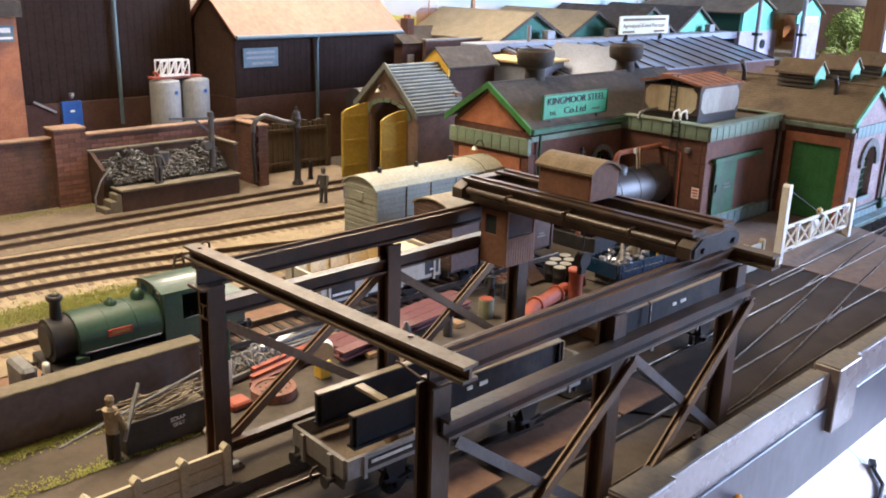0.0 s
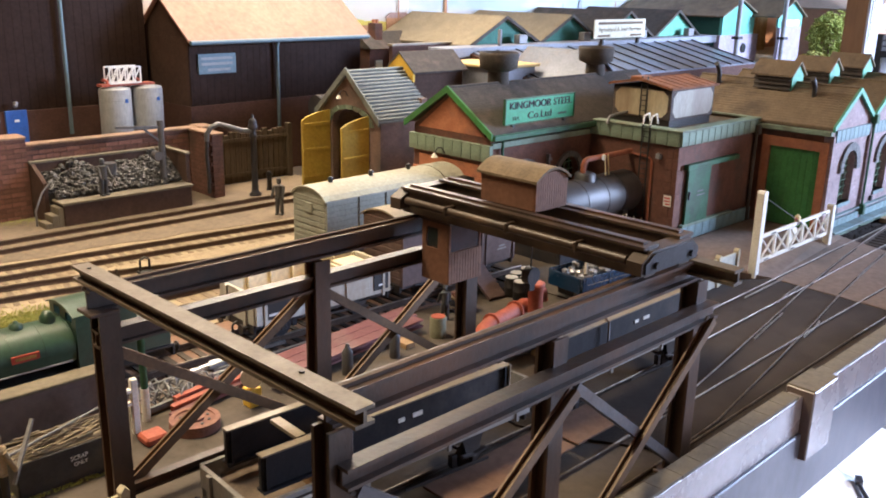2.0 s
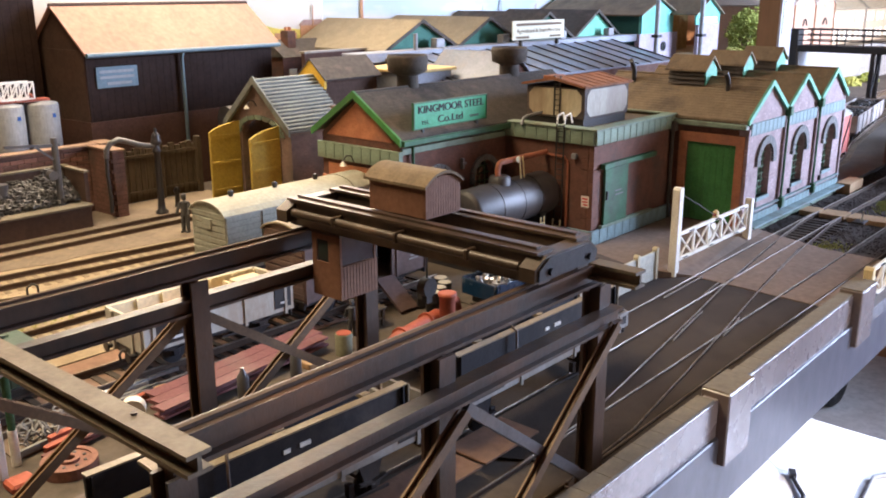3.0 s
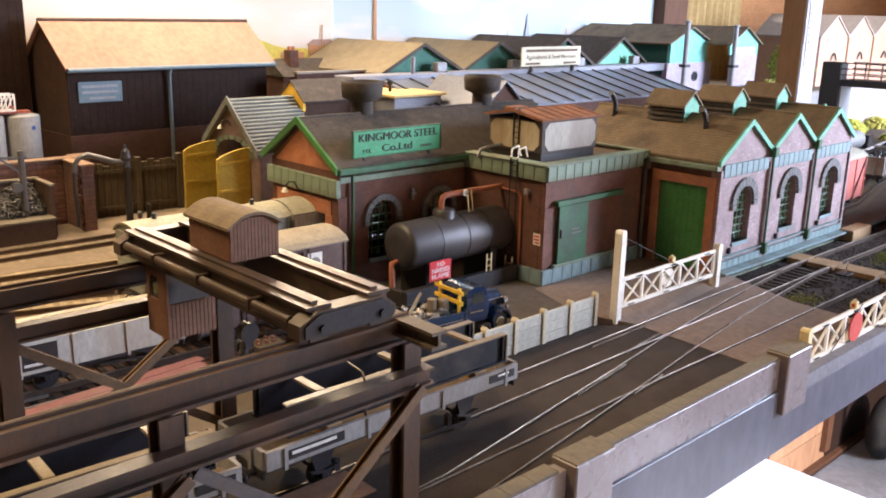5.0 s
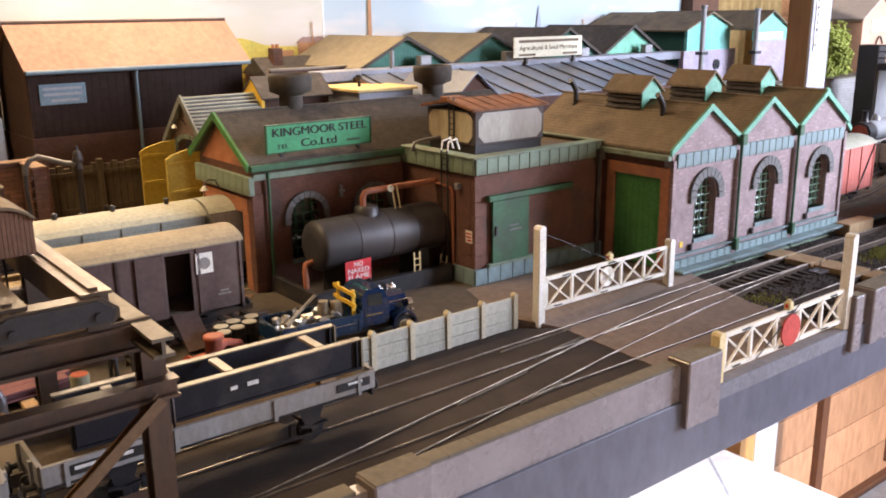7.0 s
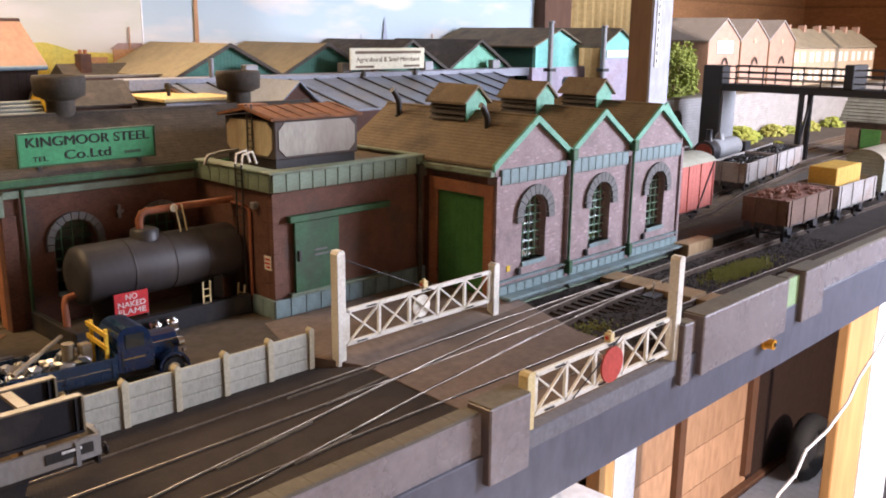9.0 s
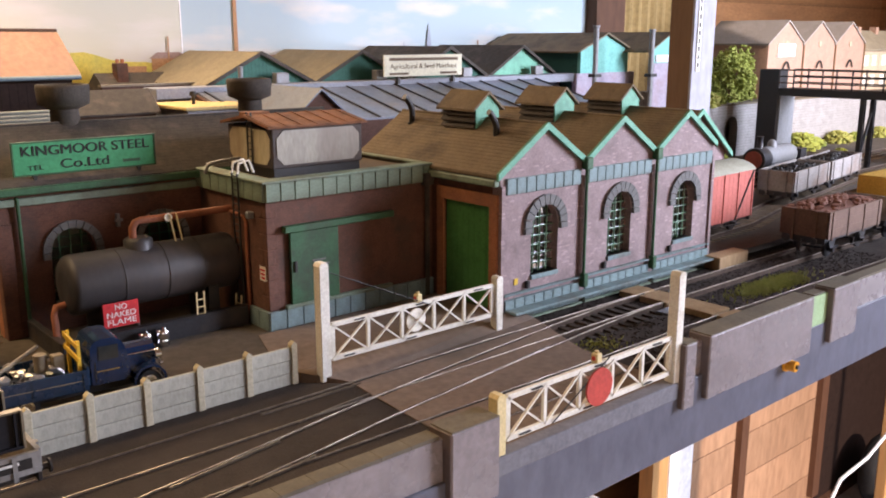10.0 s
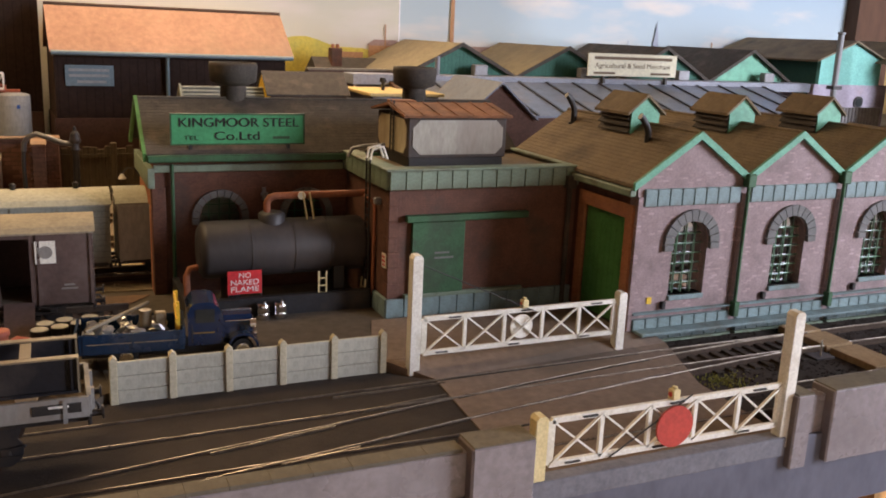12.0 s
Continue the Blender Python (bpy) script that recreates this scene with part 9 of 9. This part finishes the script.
part("roof_slope", slope(G(), 4.762, 5.32, 4.835, 0.795, 5.0, 0.935, 0.012), roof_dark, lr)
part("roof_slope", slope(G(), 4.762, 5.32, 5.165, 0.795, 5.0, 0.935, 0.012), roof_dark, lr)
fr = thing("flat_roofed_store", "flat-roofed store with a sandy felt roof", "building", (5.7, 4.9, 0))
part("body", G().box(5.40, 4.62, 0, 5.86, 5.17, 0.82), gutter_grey, fr)
part("roof", G().box(5.37, 4.59, 0.82, 5.89, 5.175, 0.842, 0.004), sand_mat, fr, "sandy felt flat roof")
part("roof_cowl", G().lathe([(0.012, 0.842), (0.012, 0.89), (0.026, 0.90), (0.02, 0.925)], (5.55, 4.85, 0), 10), black_iron, fr, "small black cowl")
cw = thing("cottage", "red-brick cottage with a tall chimney stack", "building", (5.75, 6.35, 0))
part("body", G().box(5.50, 6.2, 0, 6.02, 6.58, 0.86), brick_red, cw)
part("roof", G().prism([(6.16, 0.86), (6.60, 0.86), (6.38, 1.0)], "x", 5.48, 6.04), roof_dark, cw)
part("chimney", G().box(5.62, 6.27, 0.9, 5.71, 6.37, 1.075, 0.005), brick_red, cw)
part("chimney_pot", G().cyl((5.645, 6.32, 1.075), (5.645, 6.32, 1.105), 0.015, 8).cyl((5.685, 6.32, 1.075), (5.685, 6.32, 1.105), 0.015, 8), brick_orange, cw)
part("window", G().box(5.56, 6.19, 0.62, 5.64, 6.2, 0.76), white_paint, cw, "white-framed window")
bwl = setting("works_boundary_wall", G().box(5.25, 5.62, 0, 6.0, 5.66, 0.93), brick_brown)
part("wall_coping", G().box(5.24, 5.61, 0.93, 6.0, 5.67, 0.945), girder_edge, bwl)
bt = thing("boiler", "black horizontal boiler lying behind the shed", "boiler", (4.6, 5.6, 0))
part("shell", G().cyl((4.42, 5.55, 0.50), (4.85, 5.55, 0.50), 0.10, 22), tank_black, bt)
part("cradle", G().box(4.5, 5.48, 0, 4.55, 5.62, 0.42).box(4.7, 5.48, 0, 4.75, 5.62, 0.42), black_iron, bt)

# ---- timber post that carries the shed roof ----
po = setting("roof_post", G().box(8.715, 3.20, -0.06, 8.985, 3.22, 7.0), post_grey)
part("post_core", G().box(8.715, 3.222, -0.06, 8.985, 3.41, 7.0), post_wood, po)
st_ = part("slotted_strip", G().box(8.755, 3.192, 1.02, 8.80, 3.199, 2.6, 0.001), white_paint, po, "white slotted shelf strip")
# no holes are cut: black blocks on the face carry the slots' shade
for k in range(26):
    part("slot", G().box(8.768, 3.1905, 1.05 + 0.058 * k, 8.787, 3.1925, 1.085 + 0.058 * k), hollow_shade, st_)
cu = setting("back_post", G().box(11.56, 6.45, 0, 12.1, 6.9, 7.0), batten_dark)
# folded sheet standing in for olive-tan wood boards
g = G()
pts = [(12.1 + 0.03 * i, 6.6 + 0.03 * math.sin(i * 1.1)) for i in range(56)]
g.prism(pts + [(x, y + 0.02) for x, y in pts[::-1]], "z", 0.5, 7.0)
solo("curtain", g, mat("mustard_tan_sheet", (0.38, 0.26, 0.11), (0.32, 0.22, 0.09), 0.9, scale=20), "folded mustard sheet standing in for tan wood boards", "curtain", (12.9, 6.6, 0.5))

# ---- far end: bridge, terrace, trees ----
br = thing("plate_bridge", "dark steel bridge with rails on a black abutment", "bridge", (12.1, 3.8, 0))
# black block with a paler sheet on its front
part("abutment", G().box(11.66, 4.1, 0, 11.84, 4.33, 0.955, 0.01), black_iron, br, "black abutment")
part("abutment_face", G().box(11.68, 4.085, 0, 11.98, 4.098, 0.69), silo_grey, br, "pale abutment face")
part("deck", G().box(11.66, 1.2, 0.69, 11.98, 4.1, 0.765, 0.006), black_iron, br)
for xx in (11.67, 11.97):
    for z in (0.82, 0.885, 0.95):
        part("hand_rail", G().bar((xx, 1.2, z), (xx, 4.1, z), 0.012, 0.012), steel_dark, br)
    for i in range(10):
        part("rail_post", G().bar((xx, 1.25 + i * 0.3, 0.765), (xx, 1.25 + i * 0.3, 0.96), 0.012, 0.012, (1, 0, 0)), steel_dark, br)
for y in (3.24, 1.9):
    for dx in (0.05, 0.27):
        part("trestle_leg", G().ibeam((11.66 + dx, y, 0.0), (11.66 + dx, y, 0.69), 0.045, 0.045, 0.01, (1, 0, 0)), steel_dark, br)
    part("trestle_brace", G().bar((11.71, y, 0.08), (11.93, y, 0.62), 0.02, 0.02), steel_dark, br)
part("pier_top", G().box(11.63, 2.725, 0.765, 12.01, 2.815, 1.0, 0.006), black_iron, br)
sw = setting("stone_retaining_wall", wall(G(), "x", 4.62, 0.1, 10.6, 18.5, 0.56, [(11.55, 11.80, 0, 0.44, 1)]), grey_stone_wall)
# black sheet behind the arch, in place of the tunnel's darkness
part("tunnel_lining", G().box(11.4, 4.85, 0, 11.95, 4.87, 0.5), hollow_shade, sw)
setting("upper_ground", G().box(10.6, 4.9, 0, 18.5, 6.9, 0.54), ballast_tan)
part("wall_top", G().box(10.6, 4.61, 0.56, 18.5, 4.9, 0.575), coping, sw)
for k, (x, y, h) in enumerate(((11.98, 4.86, 0.55), (12.24, 4.98, 0.58))):
    t = thing("bushy_tree", "rounded bushy green tree on the bank", "tree", (x, y, 0.54))
    part("trunk", G().cyl((x, y, 0.52), (x, y, 0.54 + h * 0.5), 0.02, 8, 0.012).cyl((x, y, 0.54 + h * 0.3), (x + 0.07, y - 0.04, 0.54 + h * 0.6), 0.010, 6, 0.005), post_wood, t)
    rnd = random.Random(40 + k)
    g = G()
    for i in range(1100):
        a, u = rnd.uniform(0, 6.28), rnd.uniform(-1, 1)
        lump = 1 + 0.16 * math.sin(3 * a + 4 * u + k) + 0.1 * math.sin(7 * a - 5 * u)
        r = 0.235 * math.sqrt(1 - u * u) ** 0.8 * rnd.uniform(0.7, 1.05) * lump
        g.blob((x + r * math.cos(a), y + r * math.sin(a), 0.54 + h * 0.52 + u * h * 0.5 * lump), rnd.uniform(0.010, 0.024), i, 0.5, 0.8, 5)
    tagged(part("crown", g, leaf_mat, t), kind="stuff")
def bush(x, y, z, r, k):
    rnd = random.Random(k)
    g = G()
    for i in range(160):
        a, u = rnd.uniform(0, 6.28), rnd.uniform(0, 1)
        q = r * math.sqrt(1 - u * u) * rnd.uniform(0.7, 1.1)
        g.blob((x + q * math.cos(a), y + q * math.sin(a), z + u * r * 0.9), rnd.uniform(0.1, 0.22) * r, i, 0.5, 0.8, 5)
    solo("bush", g, leaf_mat if k % 3 else grass_mat, "low green bush beside the stone wall", "bush", (x, y, z), "bushes along the wall")
for k, (x, y, z, r) in enumerate(((11.3, 4.75, 0.57, 0.16), (11.55, 4.8, 0.57, 0.13), (11.2, 4.48, 0.0, 0.12), (12.55, 4.48, 0, 0.12), (12.9, 4.45, 0, 0.20), (13.35, 4.5, 0, 0.12), (13.9, 4.48, 0, 0.16), (14.4, 4.48, 0, 0.11), (12.75, 3.9, 0.0, 0.08), (15.0, 4.45, 0, 0.14), (15.8, 4.45, 0, 0.15))):
    bush(x, y, z, r, k)
te = thing("terrace", "row of pale pink gabled houses with grey roofs", "terrace", (13.6, 5.3, 0.54))
for i in range(3):
    x, y, w = 12.91 + i * 0.835, 4.95, 0.83
    hs = part("house", G().prism([(x, 0.54), (x + w, 0.54), (x + w, 1.2), (x + w / 2, 1.46), (x, 1.2)], "y", y, y + 0.9), terrace_pink, te, "pink brick gabled house")
    part("roof", slope_y(G(), y - 0.02, y + 0.92, x - 0.03, 1.185, x + w / 2, 1.465, 0.02), terrace_slate, hs)
    part("roof", slope_y(G(), y - 0.02, y + 0.92, x + w + 0.0, 1.2, x + w / 2, 1.465, 0.02), terrace_slate, hs)
    part("round_window", G().cyl((x + w / 2, y - 0.008, 1.2), (x + w / 2, y, 1.2), 0.035, 16), terrace_cream, hs)
    part("drainpipe", G().cyl((x + w, y - 0.012, 0.54), (x + w, y - 0.012, 1.2), 0.010, 8), post_wood, hs)
    if i == 0:
        part("notice", G().box(x + 0.2, y - 0.02, 1.05, x + 0.6, y, 1.2), white_board, hs, "white notice board")
    part("porch_hoop", G().tube([(x + w / 2 - 0.08 + 0.16 * j / 8, y - 0.02, 0.9 + 0.09 * math.sin(math.pi * j / 8)) for j in range(9)], 0.01, 6), black_iron, hs)
for i in range(6):
    x = 15.44 + i * 0.55
    y = 4.98
    hs = part("house", G().box(x, y, 0.54, x + 0.54, y + 0.7, 1.12), terrace_cream, te, "cream rendered house")
    part("roof", slope(G(), x - 0.01, x + 0.55, y - 0.03, 1.10, y + 0.35, 1.36, 0.02), roof_tan, hs)
    part("chimney", G().box(x + 0.43, y + 0.27, 1.25, x + 0.51, y + 0.37, 1.43), terrace_pink, hs)
    for dx in (0.08, 0.32):
        part("window", G().box(x + dx, y - 0.008, 0.90, x + dx + 0.12, y + 0.001, 1.04), white_paint, hs)
        part("window", G().box(x + dx, y - 0.008, 0.62, x + dx + 0.12, y + 0.001, 0.77), white_paint, hs)
hut = thing("platelayers_hut", "brick hut with a ribbed grey roof", "building", (12.9, 2.5, 0))
part("wall", G().box(12.68, 1.62, 0, 13.1, 3.12, 0.40).prism([(12.68, 0.40), (13.1, 0.40), (12.89, 0.66)], "y", 3.08, 3.12), brick_drab, hut)
part("door", G().box(12.668, 2.75, 0.0, 12.68, 2.95, 0.30), green_paint, hut, "green hut door")
part("roof_slope", slope_y(G(), 1.58, 3.18, 12.62, 0.375, 12.89, 0.68, 0.014), roof_grey, hut, "ribbed grey roof slope")
part("roof_slope", slope_y(G(), 1.58, 3.18, 13.16, 0.375, 12.89, 0.68, 0.014), roof_grey, hut)
for k in range(9):
    f = (k + 0.5) / 9
    part("roof_rib", G().cyl((12.62 + 0.27 * f, 1.575, 0.390 + 0.305 * f), (12.62 + 0.27 * f, 3.185, 0.390 + 0.305 * f), 0.008, 6), roof_grey, hut)

# ---- below the layout ----
tb = thing("white_table", "white-topped table pushed under the layout", "table", (5.0, 1.5, -6.5))
part("tabletop", G().box(1.5, -1.2, -2.22, 7.82, 5.3, -2.1, 0.02), white_board, tb)
for x in (1.7, 7.5):
    for y in (-1.0, 4.95):
        part("leg", G().box(x, y, -6.5, x + 0.25, y + 0.25, -2.22, 0.01), white_board, tb)
for k, pts in enumerate(([(6.70, 2.0, -2.08), (6.5, 1.85, -2.075), (6.3, 1.8, -2.085), (6.0, 1.72, -2.08), (5.4, 1.55, -2.08)], [(6.35, 1.78, -2.08), (6.6, 1.5, -2.08), (7.1, 1.55, -2.08), (7.5, 1.3, -2.07), (7.7, 0.9, -2.08)])):
    cb_ = thing("power_lead", "thin dark lead lying on the white table" if k == 0 else "grey cable lying across the white table", "cable", (6.4, 1.8, -2.1))
    part("lead", G().tube(pts, 0.016, 8), black_plastic if k == 0 else silo_grey, cb_)
    if k == 0:
        part("plug", G().bar((6.70, 2.0, -2.07), (6.78, 2.04, -2.07), 0.05, 0.04), black_plastic, cb_)
ps = setting("support_post", G().box(9.0, 1.60, -6.5, 9.56, 1.68, -0.29, 0.01), pine_post)
part("white_edge", G().box(9.565, 1.59, -6.5, 10.3, 1.68, -0.29), white_board, ps)
pp = setting("support_leg", G().box(11.7, 5.38, -6.5, 12.03, 5.58, -0.29), pine_post)
part("white_edge", G().box(12.04, 5.36, -6.5, 12.55, 5.58, -0.29), white_board, pp)
pn = setting("underframe_panelling", G().box(12.4, 5.62, -6.5, 16.7, 5.7, -0.29), batten_dark)
pieces("board", pn, shed_ply, G().box(-2.15, -0.02, 0, 2.15, 0.0, 0.675, 0.008), [(14.55, 5.62, -6.5 + 0.69 * i) for i in range(9)])
for x, w in ((14.03, 0.19), (16.45, 0.22)):
    part("batten", G().box(x, 5.5, -6.2, x + w, 5.6, -0.29), batten_dark, pn)
part("skirting", G().box(12.8, 5.48, -6.5, 20.9, 5.6, -6.38), batten_dark, pn)
# near-black sheet put in for the shadowed gap beyond the boards
part("dark_panel", G().box(16.7, 5.58, -6.5, 20.9, 5.7, -0.29), dark_board, pn)
ty = thing("rubber_tyre", "black rubber tyre standing on the floor", "tyre", (17.75, 4.9, -6.5))
g = G()
n, k = 30, 10
R, r = 0.46, 0.16
vs = [(17.75 + (R + r * math.cos(6.28319 * j / k)) * math.cos(6.28319 * i / n), 4.95 + r * 1.2 * math.sin(6.28319 * j / k), -5.88 + (R + r * math.cos(6.28319 * j / k)) * math.sin(6.28319 * i / n)) for i in range(n) for j in range(k)]
g.add(vs, [(i * k + j, i * k + (j + 1) % k, ((i + 1) % n) * k + (j + 1) % k, ((i + 1) % n) * k + j) for i in range(n) for j in range(k)], True)
part("tyre", g, rubber, ty)
part("rim", G().cyl((17.75, 4.9, -5.88), (17.75, 5.0, -5.88), 0.33, 24), black_plastic, ty)
hc = thing("hanging_cable", "white cable looping down from the board edge", "cable", (8.0, 1.15, -0.3))
part("cable", G().tube([(8.9, 1.20, -0.30), (8.5, 1.17, -0.47), (8.16, 1.15, -0.61), (7.89, 1.15, -0.72), (7.76, 1.15, -0.83), (7.48, 1.15, -0.917), (7.18, 1.15, -0.94), (7.07, 1.15, -1.047), (6.86, 1.15, -1.08), (6.6, 1.18, -1.4), (6.3, 1.2, -1.75), (5.8, 1.2, -2.05)], 0.0095, 10), cable_white, hc)
for x in (2.47, 6.44):
    kb = thing("jack_plug", "orange plastic jack plug on the layout fascia", "plug", (x, 1.1, -0.12), group="fascia plugs")
    part("plug_body", G().cyl((x, 1.125, -0.125), (x, 1.075, -0.125), 0.026, 18, 0.024), orange_plastic, kb)
    part("collar", G().cyl((x, 1.128, -0.125), (x, 1.115, -0.125), 0.032, 18), orange_plastic, kb)
    part("spindle", G().cyl((x, 1.078, -0.125), (x, 1.068, -0.125), 0.010, 10), black_plastic, kb)
